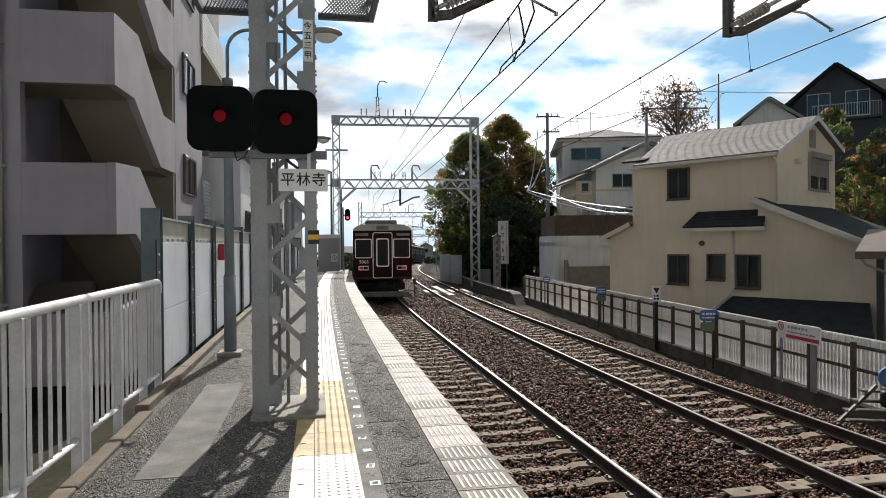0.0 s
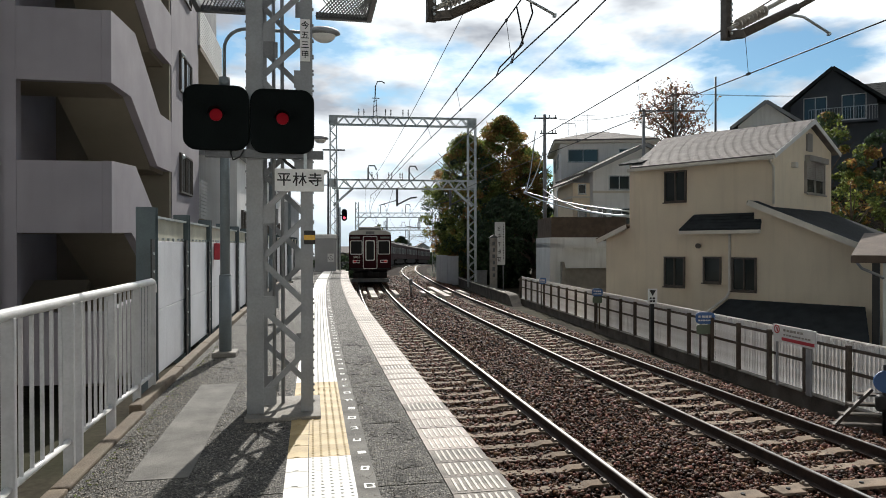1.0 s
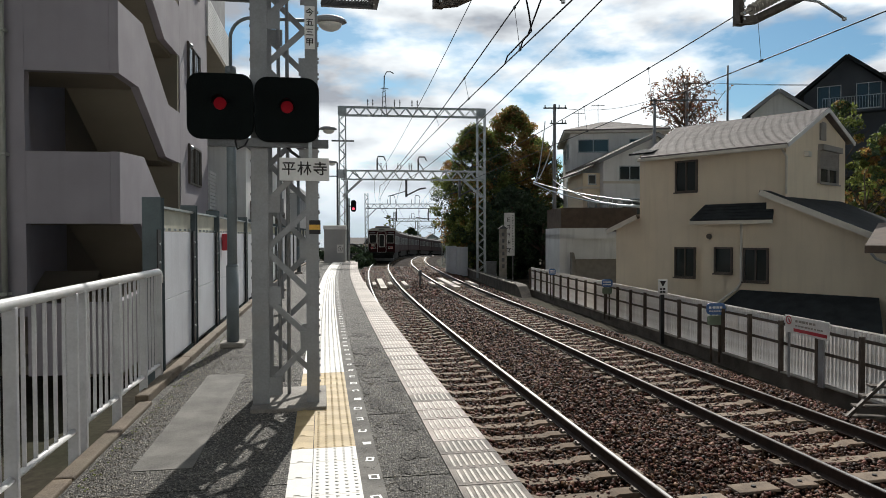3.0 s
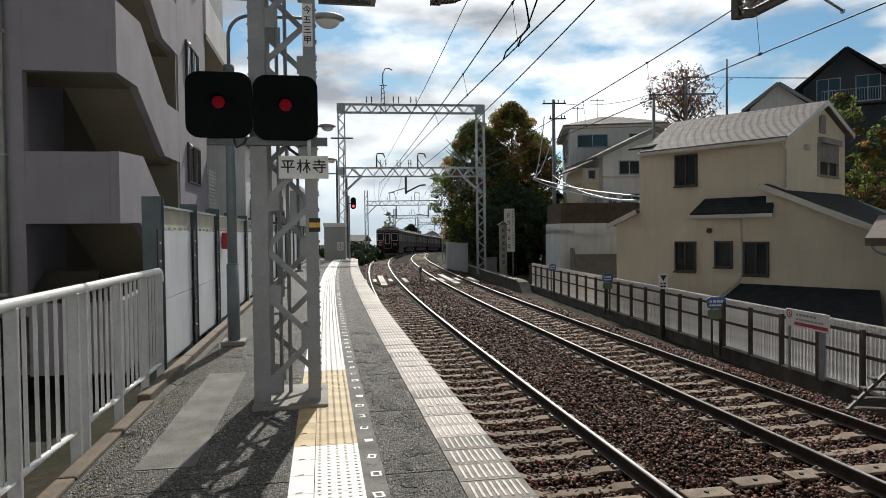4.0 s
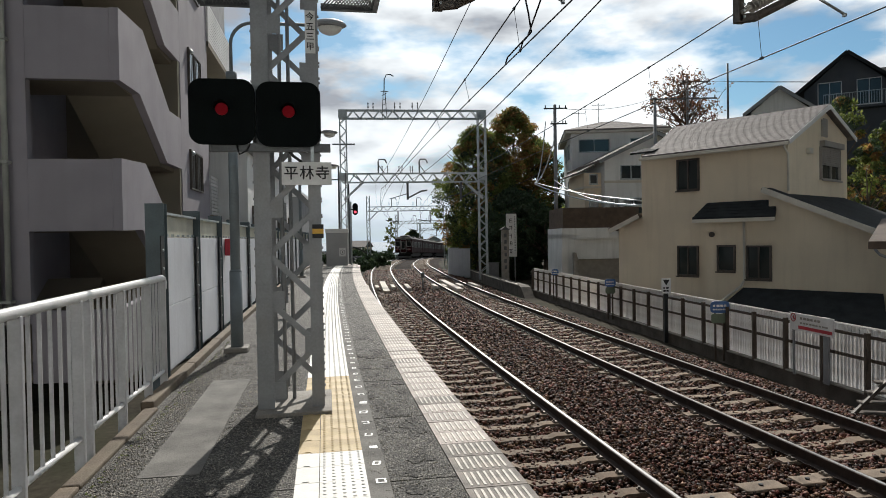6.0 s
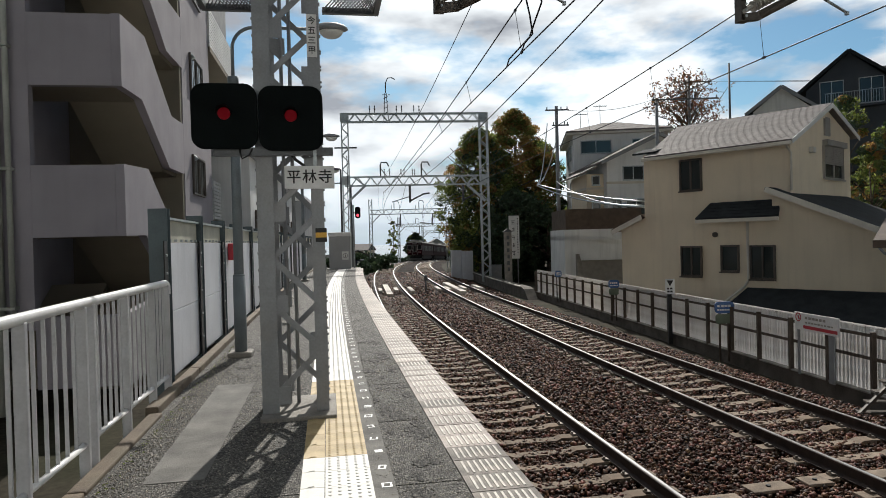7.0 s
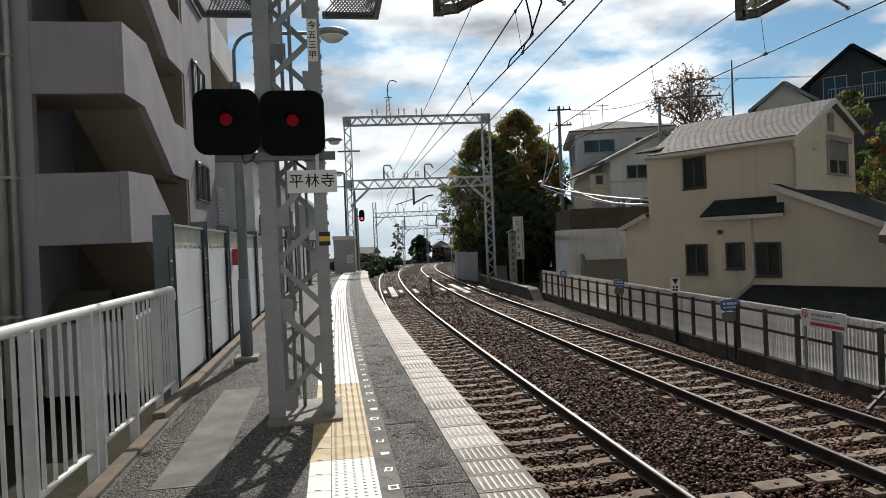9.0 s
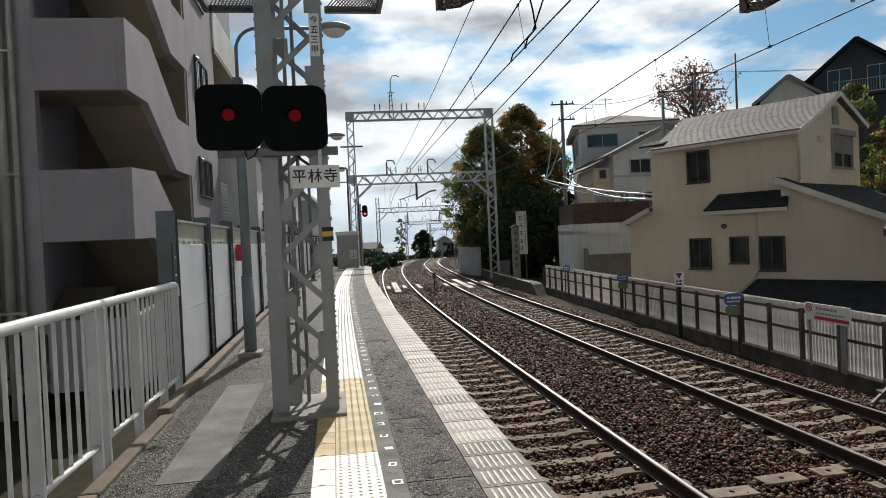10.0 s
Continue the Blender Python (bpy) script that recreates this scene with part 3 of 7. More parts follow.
# ---- platform ----
EDGE = -1.41
PLAT_END = 40.5
platform = thing("platform", "narrow asphalt station platform with tactile paving", "platform", kind="structure")
bm = B()
sweep(bm, [(EDGE - 0.02, -0.065), (EDGE - 0.02, -1.6), (-4.27, -1.6), (-4.27, -0.065)], -8, PLAT_END, 0.5)
part("platform_base", bm, M_CONC, platform, "stained concrete platform wall")
for k in range(32):
    s0 = 6.23 + 1.52 * (k - 9)
    if s0 + 1.5 < PLAT_END + 1.0:
        bm = B()
        sweep(bm, [(EDGE - 0.405, 0.0), (EDGE - 0.405, -0.06), (-4.27, -0.06), (-4.27, 0.0)], s0 + 0.007, min(s0 + 1.513, PLAT_END), 0.5)
        part("asphalt_bay", bm, M_ASPHALT, platform, "worn grey asphalt")
bm = B()
for s0, s1, o0, o1 in ((5.12, 8.2, -3.87, -3.48),):
    sweep(bm, [(o0, -0.01), (o1, -0.01), (o1, 0.004), (o0, 0.004)], s0, s1, 0.5)
part("cement_patch", bm, M_PATCH, platform, "smooth pale cement patch")
bm = B()
sweep(bm, [(EDGE - 0.98, -0.01), (EDGE - 0.84, -0.01), (EDGE - 0.84, 0.004), (EDGE - 0.98, 0.004)], -6, PLAT_END - 0.2, 0.5)
part("marking_strip", bm, M_PATCH, platform, "grey painted strip")


def edge_tile(material):
    bm = B()
    box(bm, -0.2, 0.2, -0.147, 0.147, -0.06, 0.004)
    for k in range(8):
        x = -0.15 + k * 0.043
        box(bm, x - 0.008, x + 0.008, -0.115, 0.115, 0.004, 0.009, mi=1)
    me = bpy.data.meshes.new("edge_tile")
    bm.to_mesh(me)
    bm.free()
    me.materials.append(material)
    me.materials.append(M_EDGEBAR)
    return me


def tactile(material):
    bm = B()
    box(bm, -0.15, 0.15, -0.148, 0.148, -0.03, 0.006)
    for i in range(5):
        for j in range(5):
            rod(bm, (-0.12 + i * 0.06, -0.12 + j * 0.06, 0.006), (-0.12 + i * 0.06, -0.12 + j * 0.06, 0.011), 0.013, 0.009, seg=6)
    me = bpy.data.meshes.new("tactile_tile")
    bm.to_mesh(me)
    bm.free()
    me.materials.append(material)
    return me


def bar_tile(material):
    bm = B()
    box(bm, -0.075, 0.075, -0.147, 0.147, -0.03, 0.006)
    box(bm, -0.028, 0.012, -0.135, 0.135, 0.006, 0.011)
    me = bpy.data.meshes.new("bar_tile")
    bm.to_mesh(me)
    bm.free()
    me.materials.append(material)
    return me


E_TILE, E_OLD, TW, TY, BW, BY = edge_tile(M_EDGE), edge_tile(M_EDGEOLD), tactile(M_TACT_W), tactile(M_TACT_Y), bar_tile(M_TACT_W), bar_tile(M_TACT_Y)
rng = random.Random(8)
for i in range(150):
    s = -4.4 + i * 0.30 + 0.03
    if s > PLAT_END - 0.1:
        break
    share("edge_tile", E_OLD if s < 5.0 or rng.random() < 0.06 else E_TILE, platform, place(s, EDGE - 0.2, rng.uniform(-0.002, 0.002)))
    yellow = 5.4 < s < 8.05
    share("tactile_tile", TY if yellow else TW, platform, place(s, EDGE - 1.13, rng.uniform(-0.001, 0.001)))
    share("bar_tile", BY if yellow else BW, platform, place(s, EDGE - 1.36, 0))
bm = B()
for i in range(110):
    s = 3.0 + i * 0.345
    w = rng.uniform(0.024, 0.036)
    m = place(s, EDGE - 0.90 + rng.uniform(-0.01, 0.01), 0.0065) @ pose(0, 0, 0, 0, 0, rng.uniform(-12, 12))
    sides = [(-w, w, -0.04, -0.026), (-w, w, 0.026, 0.04), (-w, -w + 0.014, -0.026, 0.026), (w - 0.014, w, -0.026, 0.026)]
    worn = rng.random()
    if worn < 0.3:
        sides.pop(rng.randrange(4))
    elif worn > 0.72:
        sides = [(-w, w, -0.04 + 0.012 * q, -0.029 + 0.012 * q) for q in range(7) if rng.random() < 0.8]
    for a in sides:
        box(bm, *a, -0.002, 0.0005, m=m)
tagged(part("boarding_marks", bm, M_WHITE, platform, "small worn white painted marks"), kind="stuff")



def build_grit():
    """Loose grit and broken aggregate on the asphalt."""
    g = np.random.default_rng(15)
    n1, n2 = 16000, 7000
    s = np.concatenate((g.uniform(3.6, 9.5, n1), g.uniform(3.6, 10.5, n2)))
    o = np.concatenate((g.uniform(-4.1, EDGE - 0.42, n1), -4.13 + np.abs(g.normal(0, 0.16, n2))))
    keep = (o < EDGE - 1.5) | (o > EDGE - 0.96)
    keep &= ~((s > 5.1) & (s < 8.2) & (o > -3.88) & (o < -3.47))
    s, o = s[keep], o[keep]
    n = len(s)
    a = np.interp(s, _s, _a)
    px, py = np.interp(s, _s, _x) + o * np.cos(a), np.interp(s, _s, _y) - o * np.sin(a)
    corner = np.array([(1, 0, 0), (0, 1, 0), (-1, 0, 0), (0, -1, 0), (0, 0, 1), (0, 0, -1)], float)
    tris = np.array([(0, 1, 4), (1, 2, 4), (2, 3, 4), (3, 0, 4), (1, 0, 5), (2, 1, 5), (3, 2, 5), (0, 3, 5)])
    q = corner[None] * (0.002 + 0.008 * g.uniform(0, 1, n) ** 3)[:, None, None] * g.uniform(0.6, 1.3, (n, 6, 1))
    t = g.uniform(0, 6.28, n)[:, None]
    v = np.stack((q[:, :, 0] * np.cos(t) - q[:, :, 1] * np.sin(t) + px[:, None], q[:, :, 0] * np.sin(t) + q[:, :, 1] * np.cos(t) + py[:, None], q[:, :, 2] + 0.0015), -1)
    f = (tris[None] + (np.arange(n) * 6)[:, None, None]).reshape(-1, 3)
    me = bpy.data.meshes.new("asphalt_grit")
    me.vertices.add(n * 6)
    me.vertices.foreach_set("co", v.ravel())
    me.loops.add(f.size)
    me.loops.foreach_set("vertex_index", f.ravel())
    me.polygons.add(len(f))
    me.polygons.foreach_set("loop_start", np.arange(0, f.size, 3))
    me.update(calc_edges=True)
    me.materials.append(M_GRIT)
    tagged(new("asphalt_grit", me), "loose grit and broken stone on the asphalt", "grit", kind="stuff")


build_grit()


def build_worn_patches():
    """Thin ragged scabs where the asphalt's top course has broken or been made good."""
    r = random.Random(33)
    for k in range(64):
        s, o = r.uniform(3.8, 11.0), r.choice((r.uniform(EDGE - 0.80, EDGE - 0.46), r.uniform(-4.05, EDGE - 1.6)))
        if (6.2 < s < 7.6 and -3.4 < o < EDGE - 1.45) or (4.9 < s < 8.4 and -4.05 < o < -3.3):
            continue
        n, size = 22, r.uniform(0.035, 0.11)
        ph = [r.uniform(0, 6.28) for _ in range(4)]
        rim = []
        for j in range(n):
            a = j * math.tau / n
            q = size * (1 + 0.22 * math.sin(2 * a + ph[0]) + 0.18 * math.sin(3 * a + ph[1]) + 0.14 * math.sin(7 * a + ph[2]) + r.uniform(-0.1, 0.1))
            rim.append((q * math.cos(a) * 0.75, q * math.sin(a) * 1.3))
        bm = B()
        low = [bm.verts.new((x, y, -0.004)) for x, y in rim]
        top = [bm.verts.new((x * 0.93, y * 0.93, 0.0025 + r.uniform(0, 0.003))) for x, y in rim]
        mid = bm.verts.new((0, 0, 0.004))
        for j in range(n):
            i = (j + 1) % n
            bm.faces.new((low[j], low[i], top[i], top[j]))
            bm.faces.new((top[j], top[i], mid))
        ob = part("worn_patch", bm, M_TAR, platform)
        ob.matrix_basis = place(s, o, 0.0)


build_worn_patches()

# kerb along the platform's back, stone by stone
kerb = thing("kerb", "mossy concrete kerb along the back of the platform", "kerb", kind="structure")
bm = B()
box(bm, -0.06, 0.06, -0.996, 0.996, -0.3, 0.05, bevel=0.015)
kme = bpy.data.meshes.new("kerb_block")
bm.to_mesh(kme)
bm.free()
kme.materials.append(M_KERB)
for i in range(23):
    s = -4 + 2 * i
    if s < PLAT_END - 1:
        share("kerb_block", kme, kerb, place(s, -4.23 if s < 8 else -4.27, -0.02 if s < 8 else 0.03))


# ---- railing ----
def build_railing():
    rl = thing("railing", "white painted steel railing on the kerb", "railing")
    off, top = -4.33, 1.17
    bm = B()
    pts = [at(s, off, top) for s in np.linspace(-3, 7.92, 24)]
    pts += [at(7.98, off, top - 0.015), at(8.005, off, top - 0.05), at(8.01, off, top - 0.12)]
    tube(bm, pts, 0.036, 12)
    part("handrail", bm, M_RAILING, rl, "round white handrail")
    posts = [7.94, 7.32, 6.48, 5.66, 5.49, 4.55, 3.61, 2.67, 1.73, 0.79, -0.15, -1.09, -2.03, -2.97]
    for k, s in enumerate(posts):
        bm = B()
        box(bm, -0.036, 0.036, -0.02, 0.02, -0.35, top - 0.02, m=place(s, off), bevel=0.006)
        part("post", bm, M_RAILING_SHADE, rl)
        if k + 1 == len(posts) or s - posts[k + 1] < 0.3:
            continue
        e = posts[k + 1]
        bm = B()
        rod(bm, at(s - 0.02, off, 0.19), at(e + 0.02, off, 0.19), 0.022)
        part("lower_rail", bm, M_RAILING, rl)
        n = 5 if s - e < 0.8 else 6
        for j in range(1, n):
            bm = B()
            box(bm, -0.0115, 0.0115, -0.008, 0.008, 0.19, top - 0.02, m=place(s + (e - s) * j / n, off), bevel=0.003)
            part("baluster", bm, M_RAILING_SHADE, rl)


build_railing()


# ---- noise barrier ----
def build_barrier():
    w = thing("noise_barrier", "pale panel noise barrier between grey-blue steel posts", "barrier wall", kind="structure")
    off = -4.48
    for i in range(17):
        s = 8.4 + 2.0 * i
        m = place(s, off)
        bm = B()
        box(bm, -0.10, 0.10, -0.075, -0.063, -0.1, 1.98, m=m)
        box(bm, -0.10, 0.10, 0.063, 0.075, -0.1, 1.98, m=m)
        box(bm, -0.006, 0.006, -0.063, 0.063, -0.1, 1.98, m=m)
        part("steel_post", bm, M_HPOST, w)
        bm = B()
        box(bm, 0.085, 0.098, -0.22, -0.0755, 0.02, 1.62, m=m)
        part("clamp_strip", bm, M_BLACK, w, "black clamp strip")
        bm = B()
        for z in (0.3, 0.62, 0.94, 1.26, 1.46):
            rod(bm, m @ Vector((0.09, -0.15, z)), m @ Vector((0.112, -0.15, z)), 0.013, seg=8)
        part("bolts", bm, M_GALV, w)
        if i == 16:
            break
        mm = place(s + 1.0, off)
        for z0, z1 in ((0.06, 0.80), (0.806, 1.60)):
            bm = B()
            box(bm, -0.03, 0.06, -0.92, 0.92, z0, z1, m=mm, bevel=0.004)
            part("panel", bm, M_PANEL, w)
        bm = B()
        box(bm, -0.03, 0.035, -0.92, 0.92, 1.606, 1.86, m=mm)
        part("upper_panel", bm, M_PANELTOP, w, "cream strip panel")
        bm = B()
        box(bm, -0.045, 0.075, -0.93, 0.93, 1.862, 1.89, m=mm)
        for k in range(6):
            box(bm, 0.04, 0.07, -0.75 + k * 0.3 - 0.02, -0.75 + k * 0.3 + 0.02, 1.61, 1.64, m=mm)
        part("cap", bm, M_GALV, w, "thin metal cap")


build_barrier()


# ---- lattice tower with the repeater signals ----
def build_tower():
    m = place(6.92, -2.92)
    t = thing("lattice_mast", "grey painted lattice steel mast on a concrete pad", "mast", m)
    bm = B()
    box(bm, -0.33, 0.33, -0.46, 0.40, -0.02, 0.035, bevel=0.01)
    part("concrete_pad", bm, M_CONC, t, "stained concrete pad")
    H, w, d = 7.4, 0.27, 0.28
    for sx in (-1, 1):
        for sy in (-1, 1):
            x, y = (-0.32 if sx < 0 else 0.265), sy * d
            bm = B()
            wide = 0.145 if sx < 0 else 0.11
            box(bm, min(x, x - sx * wide), max(x, x - sx * wide), y - 0.006, y + 0.006, 0.035, H)
            yb = sorted((y + 0.006 * (1 if sy < 0 else -1), y - sy * 0.11))
            box(bm, min(x, x - sx * 0.012), max(x, x - sx * 0.012), yb[0], yb[1], 0.035, H)
            part("leg", bm, M_STEEL, t)
            bm = B()
            for k in range(48):
                z = 0.12 + k * 0.15
                rod(bm, (x - sx * 0.0, y - sy * 0.05, z), (x + sx * 0.012, y - sy * 0.05, z), 0.012, seg=6)
            tagged(part("rivets", bm, M_STEEL, t), kind="stuff")
    rngz = 0.82
    for k in range(9):
        z0 = 0.18 + k * rngz
        for sy in (-1, 1):
            y = sy * (d - 0.012)
            a, b = (-w + 0.06, w - 0.05) if (k + (sy > 0)) % 2 == 0 else (w - 0.05, -w + 0.06)
            bm = B()
            bar(bm, (a, y, z0), (b, y, z0 + rngz * 0.52), 0.052, 0.012, up=(0, 1, 0))
            part("diagonal", bm, M_STEEL, t)
            bm = B()
            bar(bm, (b, y + 0.013 * -sy, z0 + rngz * 0.50), (a, y + 0.013 * -sy, z0 + rngz * 1.0), 0.052, 0.012, up=(0, 1, 0))
            part("diagonal", bm, M_STEEL, t)
        for sx in (-1, 1):
            x = sx * (w - 0.014)
            bm = B()
            bar(bm, (x, -d + 0.05, z0), (x, d - 0.05, z0 + rngz * 0.5), 0.05, 0.012, up=(1, 0, 0))
            bar(bm, (x, d - 0.05, z0 + rngz * 0.5), (x, -d + 0.05, z0 + rngz), 0.05, 0.012, up=(1, 0, 0))
            part("diagonal", bm, M_STEEL, t)
    for k in range(9):
        z0 = 0.18 + k * rngz
        for sy in (-1, 1):
            for x0, x1, zz in ((-w + 0.09, -w + 0.2, z0), (w - 0.17, w - 0.07, z0 + rngz * 0.5)):
                bm = B()
                y = sy * (d - 0.004)
                box(bm, x0, x1, y - 0.004, y + 0.004, zz - 0.07, zz + 0.09)
                part("gusset_plate", bm, M_STEEL, t)
    for x in (-0.10, -0.02):
        bm = B()
        rod(bm, (x, 0.1, 0.03), (x, 0.1, 4.8), 0.018)
        part("conduit", bm, M_STEEL, t)
    # hazard band
    bm = B()
    box(bm, 0.185, 0.285, -0.297, -0.288, 1.60, 1.645)
    part("hazard_band", bm, M_YEL, t, "yellow band")
    bm = B()
    box(bm, 0.185, 0.285, -0.296, -0.288, 1.56, 1.60)
    box(bm, 0.185, 0.285, -0.296, -0.288, 1.645, 1.685)
    part("hazard_band", bm, M_INK, t, "black band")
    # white number plate with characters
    bm = B()
    box(bm, 0.155, 0.245, -0.304, -0.292, 3.22, 3.60)
    part("mast_plate", bm, M_WHITE, t, "white mast plate with black characters")
    for i, c in enumerate("今五三甲"):
        letters("mast_lettering", c, 0.075, M_INK, t, Matrix.Translation((0.2, -0.306, 3.54 - i * 0.088)))
    # lit gear in the mast
    bm = B()
    box(bm, -0.12, 0.16, 0.0, 0.12, 2.84, 2.93, bevel=0.01)
    part("junction_box", bm, M_GALV, t)
    # mesh walkway overhead
    wz = 3.835
    for x0, x1, y0, y1 in ((-0.85, -0.30, -0.35, -0.30), (-0.85, -0.30, 0.35, 0.40), (0.30, 0.86, -0.35, -0.30), (0.30, 0.86, 0.35, 0.40), (-0.85, -0.80, -0.3, 0.35), (0.81, 0.86, -0.3, 0.35)):
        bm = B()
        box(bm, x0, x1, y0, y1, wz, wz + 0.06)
        part("walkway_frame", bm, M_DARKSTEEL, t)
    for x0, x1 in ((-0.80, -0.30), (0.30, 0.81)):
        bm = B()
        k = 0
        while x0 + k * 0.033 < x1:
            x = x0 + k * 0.033
            bar(bm, (x, -0.3, wz + 0.03), (min(x + 0.2, x1), 0.35, wz + 0.03), 0.006, 0.012)
            bar(bm, (min(x + 0.2, x1), -0.3, wz + 0.022), (x, 0.35, wz + 0.022), 0.006, 0.012)
            k += 1
        part("walkway_mesh", bm, M_DARKSTEEL, t, "expanded metal grating")
    # gantry beam over the tracks, with its far leg
    for y in (-0.22, 0.22):
        for z in (6.5, 7.2):
            bm = B()
            bar(bm, (0.0, y, z), (9.6, y, z), 0.09)
            part("gantry_chord", bm, M_STEEL, t)
        bm = B()
        for k in range(12):
            bar(bm, (0.8 * k, y, 6.5 if k % 2 else 7.2), (0.8 * k + 0.8, y, 7.2 if k % 2 else 6.5), 0.05)
        part("gantry_lacing", bm, M_STEEL, t)
    bm = B()
    for x in (9.4, 9.8):
        for y in (-0.22, 0.22):
            bar(bm, (x, y, -1.3), (x, y, 7.2), 0.09)
    part("far_leg", bm, M_STEEL, t)
    # signal support
    bm = B()
    box(bm, -0.66, 0.36, -0.37, -0.30, 2.33, 2.40)
    part("signal_bracket", bm, M_DARKSTEEL, t)
    bm = B()
    tube(bm, [(-0.33, -0.36, 2.40), (-0.36, -0.40, 2.33), (-0.42, -0.40, 2.30), (-0.44, -0.38, 2.36), (-0.44, -0.36, 2.42)], 0.008)
    part("cable", bm, M_BLACK, t)
    bm = B()
    tube(bm, [(-0.02, -0.33, 2.36), (0.03, -0.30, 2.30), (0.10, -0.28, 2.25), (0.12, -0.28, 2.16)], 0.014)
    part("cable", bm, M_BLACK, t)
    return m


tower_m = build_tower()


def build_signal(m, label):
    sg = thing("repeater_signal", label, "signal", m, group="signals on the mast")
    bm = B()
    prism(bm, rounded(0.552, 0.566, 0.11), 0.03)
    bmesh.ops.bevel(bm, geom=[e for e in bm.edges if abs(e.verts[0].co.y - e.verts[1].co.y) < 1e-5], offset=0.006, segments=1, affect="EDGES")
    part("backboard", bm, M_HOOD, sg, "black rounded backboard")
    bm = B()
    box(bm, -0.18, 0.18, 0.03, 0.16, -0.2, 0.2, bevel=0.02)
    part("lamp_case", bm, M_HOOD, sg)
    bm = B()
    prism(bm, [(0.053 * math.cos(k * math.tau / 16), 0.053 * math.sin(k * math.tau / 16)) for k in range(16)], 0.012, Matrix.Translation((0, -0.011, 0.02)))
    part("lens", bm, G_RED, sg, "dim red lens")
    bm = B()
    n = 10
    ring = []
    for k in range(n + 1):
        a = math.pi * (k / n)
        ring.append([(r * math.cos(a), y, 0.02 + r * math.sin(a)) for r, y in ((0.064, -0.001), (0.064, -0.09), (0.068, -0.09), (0.068, -0.001))])
    vs = [[bm.verts.new(p) for p in q] for q in ring]
    for u, v in zip(vs, vs[1:]):
        for j in range(4):
            bm.faces.new((u[j], v[j], v[(j + 1) % 4], u[(j + 1) % 4]))
    part("hood", bm, M_HOOD, sg)
    return sg


build_signal(tower_m @ pose(-0.558, -0.42, 2.665), "black square backboard signal with one dim red lamp")
build_signal(tower_m @ pose(0.004, -0.42, 2.65), "black square backboard signal with one dim red lamp")


def build_nameboard():
    sg = thing("sign_board", "white board with three black characters on the mast", "sign", tower_m @ pose(0.150, -0.42, 2.13))
    bm = B()
    box(bm, -0.215, 0.215, -0.012, 0.012, -0.1, 0.1, bevel=0.004)
    part("board", bm, M_WHITE, sg)
    for c, x in (("平", -0.135), ("林", 0.0), ("寺", 0.135)):
        letters("lettering", c, 0.128, M_INK, sg, Matrix.Translation((x, -0.0145, -0.003)))
    bm = B()
    rod(bm, (0.05, 0.012, 0.06), (0.05, 0.10, 0.06), 0.012)
    bar(bm, (0.05, 0.05, 0.0), (0.05, 0.05, 0.26), 0.03)
    part("bracket", bm, M_GALV, sg)


build_nameboard()


# ---- platform lamps ----
def build_lamp(s, off, height, rise=0.55, reach=0.95):
    lp = thing("platform_lamp", "grey steel lamp post with a curved arm and oval head", "street lamp", place(s, off), group="platform lamps")
    bm = B()
    box(bm, -0.16, 0.16, -0.16, 0.16, -0.01, 0.07, bevel=0.02)
    part("footing", bm, M_CONC, lp, "round concrete footing")
    bm = B()
    rod(bm, (0, 0, 0.07), (0, 0, 1.12), 0.085, seg=14)
    rod(bm, (0, 0, 1.12), (0, 0, 1.15), 0.085, 0.068, seg=14)
    rod(bm, (0, 0, 1.15), (0, 0, height), 0.068, 0.062, seg=14)
    rod(bm, (0, 0, height), (0, 0, height + 0.1), 0.075, seg=14)
    part("post", bm, M_LPOST, lp)
    bm = B()
    z = height + 0.1
    pts = [(0, 0, z), (0, 0, z + rise * 0.6)] + [(0.30 - 0.30 * math.cos(a), 0, z + rise * 0.6 + 0.30 * math.sin(a)) for a in np.linspace(0.2, math.pi / 2, 7)]
    pts += [(reach, 0, z + rise * 0.6 + 0.30)]
    tube(bm, pts, 0.024, 10)
    part("arm", bm, M_LPOST, lp)
    hz = z + rise * 0.6 + 0.30
    bm = B()
    bmesh.ops.create_uvsphere(bm, u_segments=18, v_segments=10, radius=1)
    for v in bm.verts:
        v.co = Vector((reach + 0.22 + v.co.x * 0.25, v.co.y * 0.15, hz + 0.0 + max(v.co.z, 0) * 0.095 + min(v.co.z, 0) * 0.03))
    part("lamp_head", bm, M_STEEL, lp, smooth=True)
    bm = B()
    bmesh.ops.create_uvsphere(bm, u_segments=16, v_segments=8, radius=1)
    for v in bm.verts:
        v.co = Vector((reach + 0.23 + v.co.x * 0.17, v.co.y * 0.12, hz - 0.025 + min(v.co.z, 0) * 0.11))
    part("diffuser", bm, M_BOWL, lp, "pale glass bowl", smooth=True)
    bm = B()
    box(bm, 0.07, 0.5, -0.02, 0.02, height * 0.83, height * 0.83 + 0.04)
    part("cross_arm", bm, M_GALV, lp)


build_lamp(10.2, -3.87, 3.80, 0.66, 1.14)
build_lamp(19.9, -3.9, 3.80, 0.66, 1.14)
build_lamp(28.6, -3.9, 3.80, 0.66, 1.14)


# ---- small things at the barrier ----
def build_red_box():
    b = thing("emergency_button_box", "small red emergency box on the barrier", "box", place(13.0, -4.36, 1.44))
    bm = B()
    box(bm, -0.05, 0.05, -0.09, 0.09, -0.15, 0.15, bevel=0.012)
    part("case", bm, M_RED, b)
    bm = B()
    rod(bm, (0.05, 0, 0.03), (0.085, 0, 0.03), 0.03)
    part("button", bm, M_RED, b)


build_red_box()


